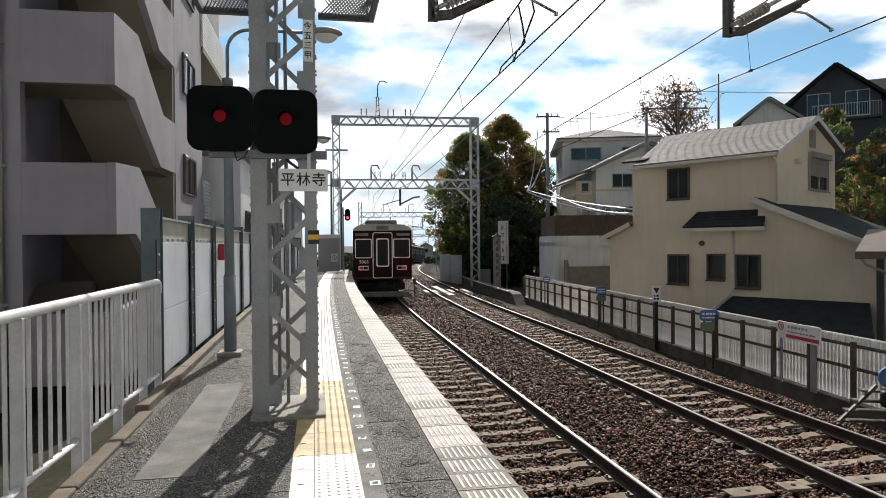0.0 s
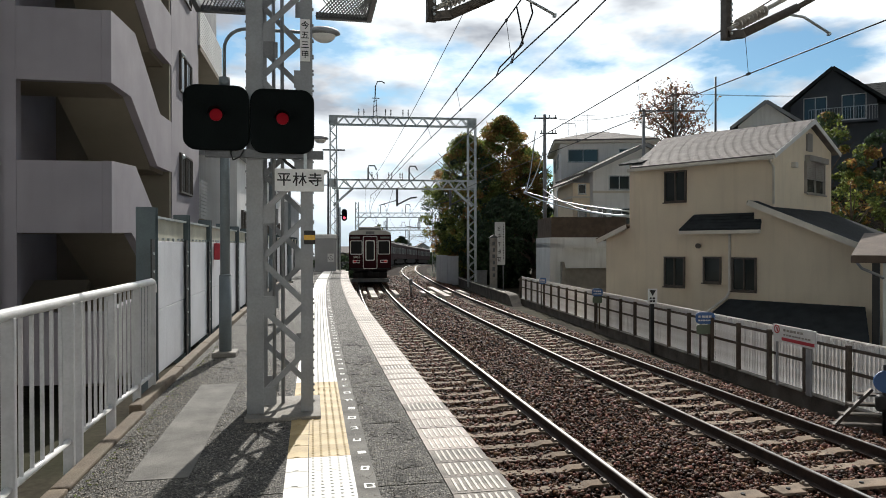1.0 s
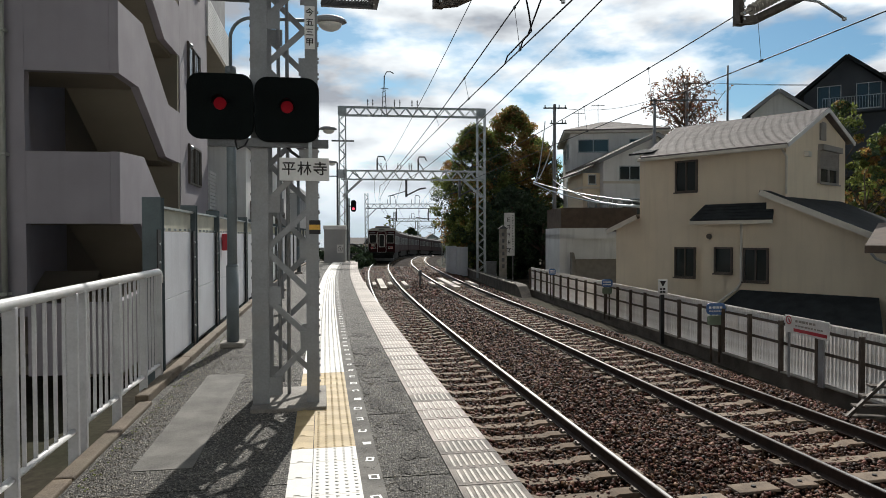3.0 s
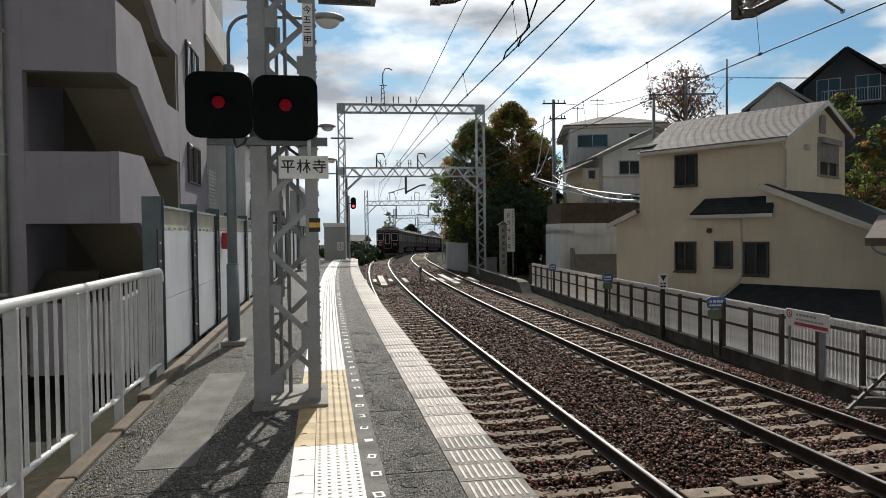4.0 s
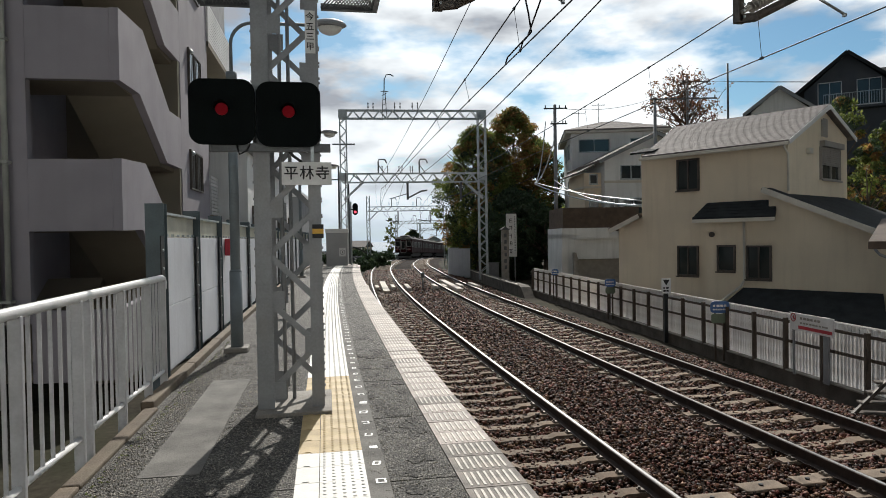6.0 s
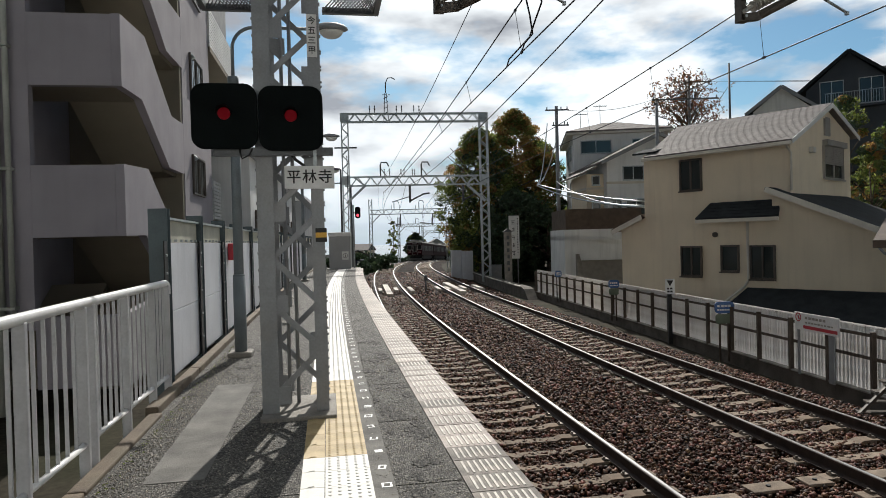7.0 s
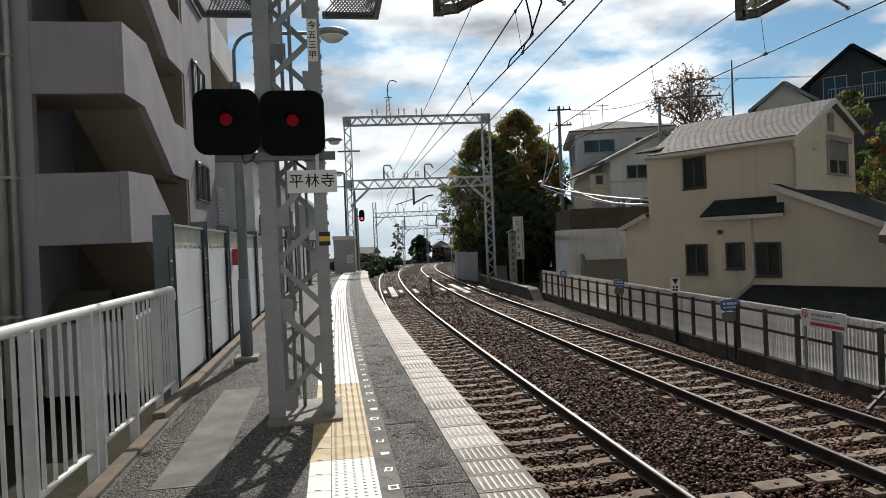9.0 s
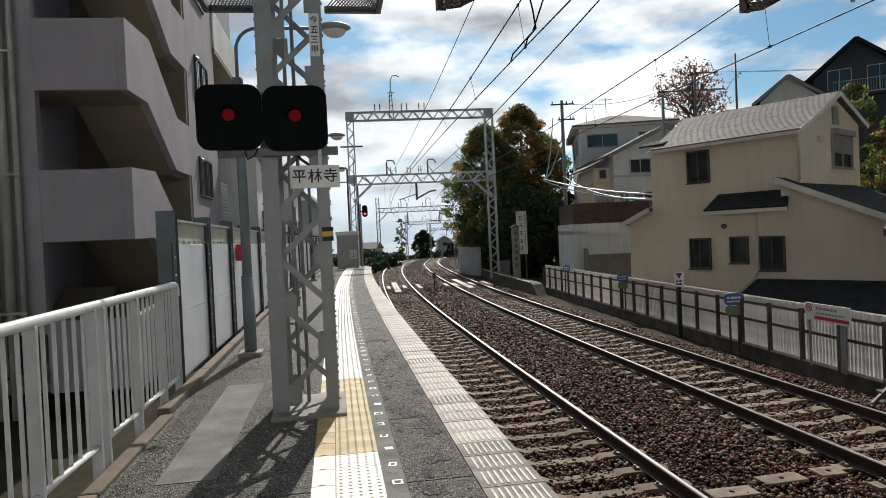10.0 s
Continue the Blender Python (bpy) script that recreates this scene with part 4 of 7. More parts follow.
# ---- white hut at the platform's end ----
def build_hut():
    h = thing("platform_hut", "small grey hut with a white roof edge", "hut", place(42.0, -2.75))
    bm = B()
    box(bm, -0.72, 0.58, 0, 1.6, -0.05, 1.95)
    part("wall", bm, M_HUT, h)
    bm = B()
    box(bm, -0.77, 0.62, -0.06, 1.66, 1.953, 2.2, bevel=0.02)
    part("roof", bm, M_WHITE, h)
    bm = B()
    box(bm, 0.06, 0.46, -0.012, 0, 0.5, 1.02)
    part("notice", bm, M_WHITE, h, "white notice with a black ring")
    bm = B()
    m0 = Matrix.Translation((0.26, -0.016, 0.76))
    tube(bm, [m0 @ Vector((0.14 * math.cos(k * math.tau / 24), 0, 0.14 * math.sin(k * math.tau / 24))) for k in range(25)], 0.012, 6)
    part("ring", bm, M_INK, h)
    bm = B()
    bar(bm, m0 @ Vector((-0.01, 0, 0.06)), m0 @ Vector((0.02, 0, -0.06)), 0.04, 0.006, up=(0, 1, 0))
    part("stroke", bm, M_INK, h)


build_hut()
bm = B()
sweep(bm, [(-5.2, -1.5), (-1.6, -1.5), (-1.6, -0.05), (-5.2, -0.05)], PLAT_END + 0.02, PLAT_END + 3.4, 0.6)
tagged(part("platform_ramp", bm, M_CONC), "concrete slab beyond the platform's end", "slab", kind="structure")


# ---- apartment house with the open stair ----
def build_apartment():
    ap = thing("apartment_building", "grey rendered apartment building with an open stair", "apartment building", pose(-6.04, 12.4, 0, 0, 0, 10.3))
    st = 2.77
    inner = -2.7
    for k in range(-1, 4):
        z = 4.55 + st * (k - 1)
        # landing parapet that faces down the platform, and its slab
        bm = B()
        box(bm, -1.6, -0.162, 0.0, 0.16, z, z + 1.32, bevel=0.008)
        part("landing_parapet", bm, M_APT, ap)
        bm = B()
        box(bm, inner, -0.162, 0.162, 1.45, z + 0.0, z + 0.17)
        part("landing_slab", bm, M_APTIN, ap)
        # stair parapet along the side
        bm = B()
        prism(bm, [(0.0, z), (1.33, z + 0.03), (3.57, z - 1.12), (5.18, z - 1.10), (5.18, z + 0.20), (3.9, z + 0.17), (1.66, z + 1.42), (0.0, z + 1.33)], 0.16, Matrix(((0, 1, 0, -0.16), (1, 0, 0, 0), (0, 0, 1, 0), (0, 0, 0, 1))))
        part("stair_parapet", bm, M_APT, ap)
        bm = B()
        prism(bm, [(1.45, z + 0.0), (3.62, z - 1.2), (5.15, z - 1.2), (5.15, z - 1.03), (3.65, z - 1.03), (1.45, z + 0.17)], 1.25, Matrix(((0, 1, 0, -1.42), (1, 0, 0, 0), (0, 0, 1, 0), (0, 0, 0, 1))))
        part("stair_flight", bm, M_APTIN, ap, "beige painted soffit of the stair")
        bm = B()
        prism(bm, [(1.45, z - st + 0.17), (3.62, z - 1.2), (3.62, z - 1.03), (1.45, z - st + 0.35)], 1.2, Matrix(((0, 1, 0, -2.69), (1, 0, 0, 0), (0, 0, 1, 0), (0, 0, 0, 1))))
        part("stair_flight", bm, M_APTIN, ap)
        bm = B()
        box(bm, -1.06, -0.9, 4.9, 4.98, z + 0.85, z + 1.02, bevel=0.01)
        part("stair_lamp", bm, M_BLACK, ap, "square wall lamp in a black frame")
        bm = B()
        box(bm, -1.035, -0.925, 4.888, 4.902, z + 0.875, z + 0.995)
        part("lamp_glass", bm, M_TRIM, ap)
        bm = B()
        box(bm, inner, inner + 0.04, 0.9, 1.9, z + 0.17, z + 2.2)
        part("landing_door", bm, M_BLACK, ap, "dark flat door")
    bm = B()
    box(bm, -9, -1.6, 0.0, 0.2, 0.1, 12.5)
    part("front_wall", bm, M_APT, ap)
    bm = B()
    box(bm, -9, inner, 0.2, 5.0, 0.1, 12.5)
    part("stair_wall", bm, M_APT, ap)
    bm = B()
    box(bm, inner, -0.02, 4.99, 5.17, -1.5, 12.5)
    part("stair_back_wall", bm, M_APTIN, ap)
    bm = B()
    box(bm, -9, 0.0, 5.19, 9.2, -1.5, 12.5)
    part("side_wall", bm, M_APT, ap)
    bm = B()
    box(bm, -9, -0.9, 9.2, 19.5, -1.5, 12.5)
    part("rear_wall", bm, M_BRICKGREY, ap)
    for z in (1.3, 4.05, 6.85, 9.6):
        w = thing_part("window", ap)
        for y0, y1 in ((6.1, 7.9),):
            bm = B()
            mm = Matrix(((0, -1, 0, 0.02), (1, 0, 0, 7.0), (0, 0, 1, z - 0.5), (0, 0, 0, 1)))
            frame_ring(bm, 1.7, 1.1, 0.05, 0.07, mm)
            box(bm, -0.03, 0.03, -0.03, 0.03, -0.5, 0.5, m=mm)
            for k in range(9):
                box(bm, -0.8 + k * 0.2 - 0.008, -0.8 + k * 0.2 + 0.008, -0.045, -0.03, -0.5, 0.5, m=mm)
            part("frame", bm, M_FRAME, w)
            bm = B()
            box(bm, -0.8, 0.8, 0.0, 0.008, -0.5, 0.5, m=mm)
            part("pane", bm, M_GLASS, w)
        bm = B()
        rod(bm, (0, 6.25, z - 0.02), (0.09, 6.25, z - 0.02), 0.04, seg=8)
        rod(bm, (0.06, 6.25, z - 0.02), (0.11, 6.25, z - 0.1), 0.05, 0.06, seg=8)
        part("vent_cowl", bm, M_GALV, ap)
    # louvred balconies
    for z0 in (2.4, 5.2, 7.95):
        bm = B()
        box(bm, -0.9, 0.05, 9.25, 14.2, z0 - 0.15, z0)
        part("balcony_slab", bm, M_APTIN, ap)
        bm = B()
        for k in range(11):
            box(bm, 0.0, 0.05, 9.25, 14.2, z0 + 0.03 + k * 0.115, z0 + 0.03 + k * 0.115 + 0.085)
        for y in (9.3, 11.7, 14.15):
            box(bm, -0.05, 0.0, y - 0.03, y + 0.03, z0, z0 + 1.3)
        part("balcony_louvre", bm, M_HOUSEW, ap, "pale horizontal louvres")
        w = thing_part("window", ap)
        bm = B()
        mm = Matrix(((0, -1, 0, -0.88), (1, 0, 0, 11.5), (0, 0, 1, z0 + 1.1), (0, 0, 0, 1)))
        frame_ring(bm, 2.4, 2.0, 0.06, 0.08, mm)
        box(bm, -0.03, 0.03, -0.03, 0.03, -0.95, 0.95, m=mm)
        part("frame", bm, M_FRAME, w)
        bm = B()
        box(bm, -1.15, 1.15, 0.0, 0.008, -0.95, 0.95, m=mm)
        part("pane", bm, M_GLASS, w)
    bm = B()
    for x, r in ((-1.92, 0.05), (-2.13, 0.085), (-2.36, 0.06)):
        rod(bm, (x, -0.1, -1.4), (x, -0.1, 12.4), r, seg=14)
    for z in (0.5, 3.0, 5.2, 8.0):
        box(bm, -2.45, -1.85, -0.19, 0.0, z, z + 0.05)
    part("drain_pipe", bm, M_PIPE, ap, "grey drain pipes with clamps")


def thing_part(name, parent):
    """An empty that gathers the pieces of one part."""
    ob = new(name)
    ob.empty_display_size = 0.05
    ob.parent = parent
    return ob


build_apartment()


# ---- train ----
def car_section(w=2.75, h=3.52, roof=0.62):
    """Half outline of a car body, from the sole bar up, as (x, z)."""
    side = [(w / 2 - 0.03, 0.98), (w / 2, 1.05), (w / 2, h - roof)]
    top = [(w / 2 * math.cos(a) ** 0.55, h - roof + roof * math.sin(a)) for a in np.linspace(0.12, math.pi / 2 - 0.0001, 7)]
    return side + top


def build_car(first):
    label = "maroon commuter train car with an ivory roof" + (" and a driving cab" if first else "")
    car = thing("train_car", label, "train", group="cars of the train")
    L, w = 18.6, 2.70
    sec = car_section(w)
    outline = [(x, z) for x, z in sec] + [(-x, z) for x, z in sec[::-1][1:]]
    split = 3.24

    def shell(name, material, pts, y0, y1, mi=0):
        bm = B()
        prism(bm, pts, y1 - y0, Matrix.Translation((0, y0, 0)))
        return part(name, bm, material, car)

    body = [(x, z) for x, z in outline if z <= split]
    hw = w / 2
    shell("body", M_MAROON, [(-hw + 0.03, 0.98), (hw - 0.03, 0.98), (hw, 1.05), (hw, split), (-hw, split), (-hw, 1.05)], -L / 2, L / 2)
    ang = [0.0, 0.35, 0.7, 1.05, 1.35]
    roof = [(hw * math.cos(a) ** 0.45, split + 0.003 + 0.30 * math.sin(a)) for a in ang]
    shell("roof", M_TROOF, roof + [(0, split + 0.303)] + [(-x, z) for x, z in roof[::-1]], -L / 2 - 0.02, L / 2 + 0.02)
    bm = B()
    box(bm, -0.75, 0.75, -L / 2 + 1.3, -L / 2 + 4.2, split + 0.25, split + 0.55, bevel=0.08)
    box(bm, -0.75, 0.75, 0.5, 3.6, split + 0.25, split + 0.55, bevel=0.08)
    part("roof_equipment", bm, M_BUFFER, car, "grey roof air conditioner")
    bm = B()
    box(bm, -1.15, 1.15, -L / 2 + 3.2, L / 2 - 3.2, 0.32, 0.97)
    part("underfloor_gear", bm, M_UNDER, car)
    for y in (-L / 2 + 2.9, L / 2 - 2.9):
        bm = B()
        box(bm, -1.12, 1.12, y - 1.6, y + 1.6, 0.42, 0.75)
        for yy in (y - 1.05, y + 1.05):
            rod(bm, (-0.82, yy, 0.43), (0.82, yy, 0.43), 0.43, seg=18)
        part("bogie", bm, M_UNDER, car)
    # windows and doors along both sides
    for sx in (-1, 1):
        for k in range(3):
            yd = -6.0 + k * 6.0
            bm = B()
            box(bm, sx * hw - 0.012, sx * hw + 0.012, yd - 0.66, yd + 0.66, 1.12, 2.92)
            part("side_door", bm, M_MAROON, car)
            bm = B()
            for q in (-0.33, 0.33):
                box(bm, sx * hw - 0.017, sx * hw + 0.017, yd + q - 0.22, yd + q + 0.22, 1.95, 2.75)
            part("door_glass", bm, M_TGLASS, car)
        for y0, y1 in ((-8.3, -7.0), (-4.9, -3.1), (-2.9, -1.1), (1.1, 2.9), (3.1, 4.9), (7.0, 8.3)):
            bm = B()
            box(bm, sx * hw - 0.014, sx * hw + 0.014, y0, y1, 1.9, 2.75)
            part("side_window", bm, M_TGLASS, car)
            bm = B()
            mm = Matrix(((0, -1, 0, sx * (hw + 0.005)), (1, 0, 0, (y0 + y1) / 2), (0, 0, 1, 2.325), (0, 0, 0, 1)))
            frame_ring(bm, y1 - y0 + 0.03, 0.88, 0.025, 0.03, mm)
            part("window_frame", bm, M_SILVER, car)
    if not first:
        return car
    # the end that faces the platform
    y = -L / 2
    cap = [(x * 0.995, z * 1.0 + 0.004) for x, z in roof]
    shell("roof_cap", M_IVORY, cap + [(0, split + 0.307)] + [(-x, z) for x, z in cap[::-1]], y - 0.035, y - 0.021)
    bm = B()
    prism(bm, rounded(0.92, 2.12, 0.1), 0.05, Matrix.Translation((0, y - 0.048, 2.1)))
    part("end_door_surround", bm, M_SILVER, car)
    bm = B()
    prism(bm, rounded(0.84, 2.04, 0.08), 0.03, Matrix.Translation((0, y - 0.066, 2.1)))
    part("end_door", bm, M_MAROON, car)
    bm = B()
    prism(bm, rounded(0.60, 1.32, 0.1), 0.03, Matrix.Translation((0, y - 0.078, 2.23)))
    fr = part("end_door_frame", bm, M_SILVER, car)
    bm = B()
    prism(bm, rounded(0.48, 1.20, 0.08), 0.03, Matrix.Translation((0, y - 0.088, 2.23)))
    part("end_door_glass", bm, M_TGLASS, car)
    for x in (-0.88, 0.88):
        bm = B()
        prism(bm, rounded(0.78, 0.90, 0.07), 0.03, Matrix.Translation((x, y - 0.024, 2.42)))
        part("cab_window_frame", bm, M_SILVER, car)
        bm = B()
        prism(bm, rounded(0.69, 0.81, 0.05), 0.03, Matrix.Translation((x, y - 0.034, 2.42)))
        part("cab_window", bm, M_TGLASS, car)
        bm = B()
        prism(bm, rounded(0.46, 0.20, 0.04), 0.05, Matrix.Translation((x, y - 0.04, 1.52)))
        part("lamp_frame", bm, M_SILVER, car)
        bm = B()
        prism(bm, rounded(0.18, 0.12, 0.03), 0.02, Matrix.Translation((x + (0.1 if x > 0 else -0.1), y - 0.05, 1.52)))
        part("tail_lamp", bm, G_TAIL, car, "lit red tail lamp")
        bm = B()
        prism(bm, rounded(0.20, 0.12, 0.03), 0.02, Matrix.Translation((x - (0.1 if x > 0 else -0.1), y - 0.05, 1.52)))
        part("head_lamp", bm, M_MAROON, car)
    letters("car_number", "5063", 0.22, M_TRIM, car, Matrix.Translation((-0.86, y - 0.004, 1.80)))
    for x in (-0.95, 0.95):
        bm = B()
        box(bm, x - 0.3, x + 0.3, y - 0.02, y, 3.0, 3.12)
        part("destination_strip", bm, M_BUFFER, car)
    bm = B()
    box(bm, -0.28, 0.28, y - 0.05, y - 0.036, 3.28, 3.46)
    part("roof_lamp_panel", bm, M_BUFFER, car)
    bm = B()
    box(bm, -1.2, 1.2, y - 0.12, y + 0.15, 0.18, 0.42, bevel=0.03)
    part("skirt", bm, M_BUFFER, car, "grey snow plough skirt")
    bm = B()
    box(bm, -0.16, 0.16, y - 0.35, y + 0.2, 0.62, 0.9, bevel=0.04)
    part("coupler", bm, M_UNDER, car)
    for x in (-0.5, 0.5):
        bm = B()
        rod(bm, (x, y - 0.12, 0.95), (x, y - 0.15, 0.5), 0.03)
        part("brake_hose", bm, M_UNDER, car)
    bm = B()
    box(bm, -1.28, 1.28, y - 0.03, y, 1.0, 1.1)
    part("end_sill", bm, M_UNDER, car)
    return car


CARS = [build_car(True), build_car(False)]
for _ in range(4):
    CARS.append(copy_thing(CARS[1], Matrix.Identity(4)))


# ---- gantries and masts along the line ----
def lattice_column(gt, x, z0, z1, w=0.42):
    bm = B()
    for a in (-w / 2, w / 2):
        for b in (-w / 2, w / 2):
            bar(bm, (x + a, b, z0), (x + a, b, z1), 0.07)
    part("column_leg", bm, M_GALV, gt)
    bm = B()
    n = int((z1 - z0) / 0.45)
    h = (z1 - z0) / n
    for k in range(n):
        s = 1 if k % 2 else -1
        for b in (-w / 2, w / 2):
            bar(bm, (x - s * w / 2, b, z0 + k * h), (x + s * w / 2, b, z0 + k * h + h), 0.04)
            bar(bm, (x + b, -s * w / 2, z0 + k * h), (x + b, s * w / 2, z0 + k * h + h), 0.04)
    tagged(part("column_lacing", bm, M_GALV, gt), kind="stuff")


def lattice_beam(gt, x0, x1, z0, z1, w=0.36, pitch=0.85):
    for b in (-w / 2, w / 2):
        bm = B()
        bar(bm, (x0, b, z0), (x1, b, z0), 0.075)
        bar(bm, (x0, b, z1), (x1, b, z1), 0.075)
        part("beam_chord", bm, M_GALV, gt)
    bm = B()
    n = int((x1 - x0) / (pitch / 2))
    h = (x1 - x0) / n
    for k in range(n):
        a, c = (z0, z1) if k % 2 else (z1, z0)
        for b in (-w / 2, w / 2):
            bar(bm, (x0 + k * h, b, a), (x0 + k * h + h, b, c), 0.05)
    tagged(part("beam_lacing", bm, M_GALV, gt), kind="stuff")


def insulator_pin(bm, x, z, h=0.55):
    rod(bm, (x, 0, z), (x, 0, z + h), 0.02, seg=6)
    for k in range(4):
        rod(bm, (x, 0, z + 0.18 + k * 0.09), (x, 0, z + 0.23 + k * 0.09), 0.055, 0.03, seg=8)


def build_gantry_big():
    gt = thing("catenary_gantry", "tall galvanised lattice gantry over both tracks", "gantry", place(44.6))
    xl, xr = -2.40, 6.75
    lattice_column(gt, xl, -1.3, 9.95)
    lattice_column(gt, xr, -1.3, 9.95, 0.5)
    lattice_beam(gt, xl - 0.2, xr + 0.2, 9.42, 9.95)
    lattice_beam(gt, xl - 0.1, xr + 0.1, 5.25, 5.82)
    for x in (xl, xr):
        for zg in (9.4, 5.3):
            bm = B()
            box(bm, x - 0.28, x + 0.28, -0.27, -0.24, zg, zg + 0.57)
            part("gusset", bm, M_GALV, gt)
        k = 1 if x < 0 else -1
        bm = B()
        bar(bm, (x, -0.2, 4.1), (x + k * 1.25, -0.2, 5.25), 0.14)
        part("knee_brace", bm, M_GALV, gt)
        bm = B()
        bar(bm, (x + k * 1.2, -0.2, 5.25), (x + k * 0.5, -0.2, 5.82), 0.1)
        part("knee_brace", bm, M_GALV, gt)
    for x in (-0.75, -0.42, 1.0, 1.35, 2.15, 2.5):
        bm = B()
        insulator_pin(bm, x, 9.95)
        part("insulator", bm, M_DARKSTEEL, gt)
    # small lattice finial with a hook on top, and two hooked horns on the lower beam
    bm = B()
    for a in (-0.16, 0.16):
        bar(bm, (0.32 + a, 0, 9.4), (0.32 + a * 0.3, 0, 11.3), 0.045)
    for k in range(4):
        bar(bm, (0.18, 0, 9.95 + k * 0.33), (0.46, 0, 10.1 + k * 0.33), 0.035)
    tube(bm, [(0.32, 0, 11.3), (0.34, 0, 12.0), (0.48, 0, 12.3), (0.75, 0, 12.32), (0.95, 0, 12.2)], 0.035, 6)
    bar(bm, (0.1, 0, 11.2), (0.6, 0, 11.2), 0.04)
    part("finial", bm, M_DARKSTEEL, gt)
    for x in (-0.15, 2.55):
        bm = B()
        tube(bm, [(x, 0, 5.82), (x, 0, 6.6), (x + 0.05, 0, 6.76), (x + 0.42, 0, 6.76), (x + 0.55, 0, 6.5)], 0.05, 6)
        bar(bm, (x, 0, 6.4), (x + 0.42, 0, 5.82), 0.05)
        part("horn", bm, M_DARKSTEEL, gt)
    for x in (0.1, 0.45, 1.2, 1.4, 1.95, 2.1):
        bm = B()
        insulator_pin(bm, x, 5.82, 0.4)
        part("insulator", bm, M_DARKSTEEL, gt)
    for x in (1.75, 5.3):
        bm = B()
        bar(bm, (x, 0, 5.3), (x, 0, 4.1), 0.14)
        tube(bm, [(x, 0, 4.2), (x + 0.9, 0, 4.65), (x + 1.3, 0, 4.7)], 0.06, 6)
        tube(bm, [(x, 0, 4.5), (x - 1.2, 0, 4.15)], 0.03, 6)
        part("drop_bracket", bm, M_DARKSTEEL, gt)
    bm = B()
    bar(bm, (xl - 0.7, 0, 7.75), (xl + 0.75, 0, 7.75), 0.09)
    part("cross_arm", bm, M_DARKSTEEL, gt)
    bm = B()
    bar(bm, (xl + 0.28, 0.3, -1.3), (xl + 0.28, 0.3, 5.2), 0.1)
    bar(bm, (xl + 0.1, -0.3, -1.0), (xl + 0.1, -0.3, 7.2), 0.05)
    part("cable_pipe", bm, M_DARKSTEEL, gt)


def build_gantry(s, xl=-2.6, xr=6.6, top=6.0):
    gt = thing("catenary_gantry", "galvanised lattice gantry over both tracks", "gantry", place(s), group="gantries down the line")
    for x in (xl, xr):
        lattice_column(gt, x, -1.4, top + 1.2 if x == xl else top, 0.34)
    lattice_beam(gt, xl, xr, top - 0.5, top)
    for x in (xl, xr):
        k = 1 if x < 0 else -1
        bm = B()
        bar(bm, (x, 0, top - 1.6), (x + k * 1.1, 0, top - 0.5), 0.1)
        part("knee_brace", bm, M_GALV, gt)
    for x in (1.3, 4.9):
        bm = B()
        bar(bm, (x, 0, top - 0.5), (x, 0, top - 1.9), 0.12)
        tube(bm, [(x, 0, top - 1.7), (x - 1.4, 0, top - 1.5)], 0.05, 6)
        part("drop_bracket", bm, M_DARKSTEEL, gt)
    for x in (0.3, 1.2, 3.0, 3.9):
        bm = B()
        insulator_pin(bm, x, top, 0.5)
        part("insulator", bm, M_DARKSTEEL, gt)
    for x in (0.6, 3.4):
        bm = B()
        tube(bm, [(x, 0, top), (x, 0, top + 0.8), (x + 0.05, 0, top + 0.95), (x + 0.42, 0, top + 0.95), (x + 0.55, 0, top + 0.7)], 0.045, 6)
        part("horn", bm, M_DARKSTEEL, gt)


build_gantry_big()
build_gantry(76, -2.05, 6.6, 5.35)
for s in (119, 150, 181):
    build_gantry(s, -2.4, 6.6, 5.5)


def build_signal_post():
    sp = thing("railway_signal", "black colour light signal showing red on a post", "signal", place(42.6, -1.95))
    bm = B()
    rod(bm, (0, 0, -1.3), (0, 0, 3.9), 0.06)
    part("post", bm, M_GALV, sp)
    bm = B()
    prism(bm, rounded(0.34, 0.74, 0.165), 0.05, Matrix.Translation((0.28, -0.12, 3.42)))
    bar(bm, (0, -0.05, 3.4), (0.3, -0.05, 3.4), 0.06)
    part("signal_head", bm, M_HOOD, sp)
    bm = B()
    prism(bm, [(0.085 * math.cos(k * math.tau / 12), 0.085 * math.sin(k * math.tau / 12)) for k in range(12)], 0.02, Matrix.Translation((0.28, -0.14, 3.24)))
    part("red_lens", bm, G_SIG, sp, "lit red lens")


build_signal_post()


# ---- overhead wires ----
def build_wire(name, label, off, zf, s0=-12, s1=200, r=0.011, step=1.0):
    bm = B()
    tube(bm, [at(s, off + (0.0), zf(s)) for s in np.arange(s0, s1, step)], r, 5)
    return tagged(part(name, bm, M_WIRE), label, "wire")


SUP = (7.3, 44.6, 76, 119, 150, 181)


def sag(high, low):
    def f(s):
        for a, b in zip((-24,) + SUP, SUP + (200,)):
            if a <= s <= b:
                u = (s - a) / (b - a)
                return low + (high - low) * (2 * u - 1) ** 2
        return high
    return f


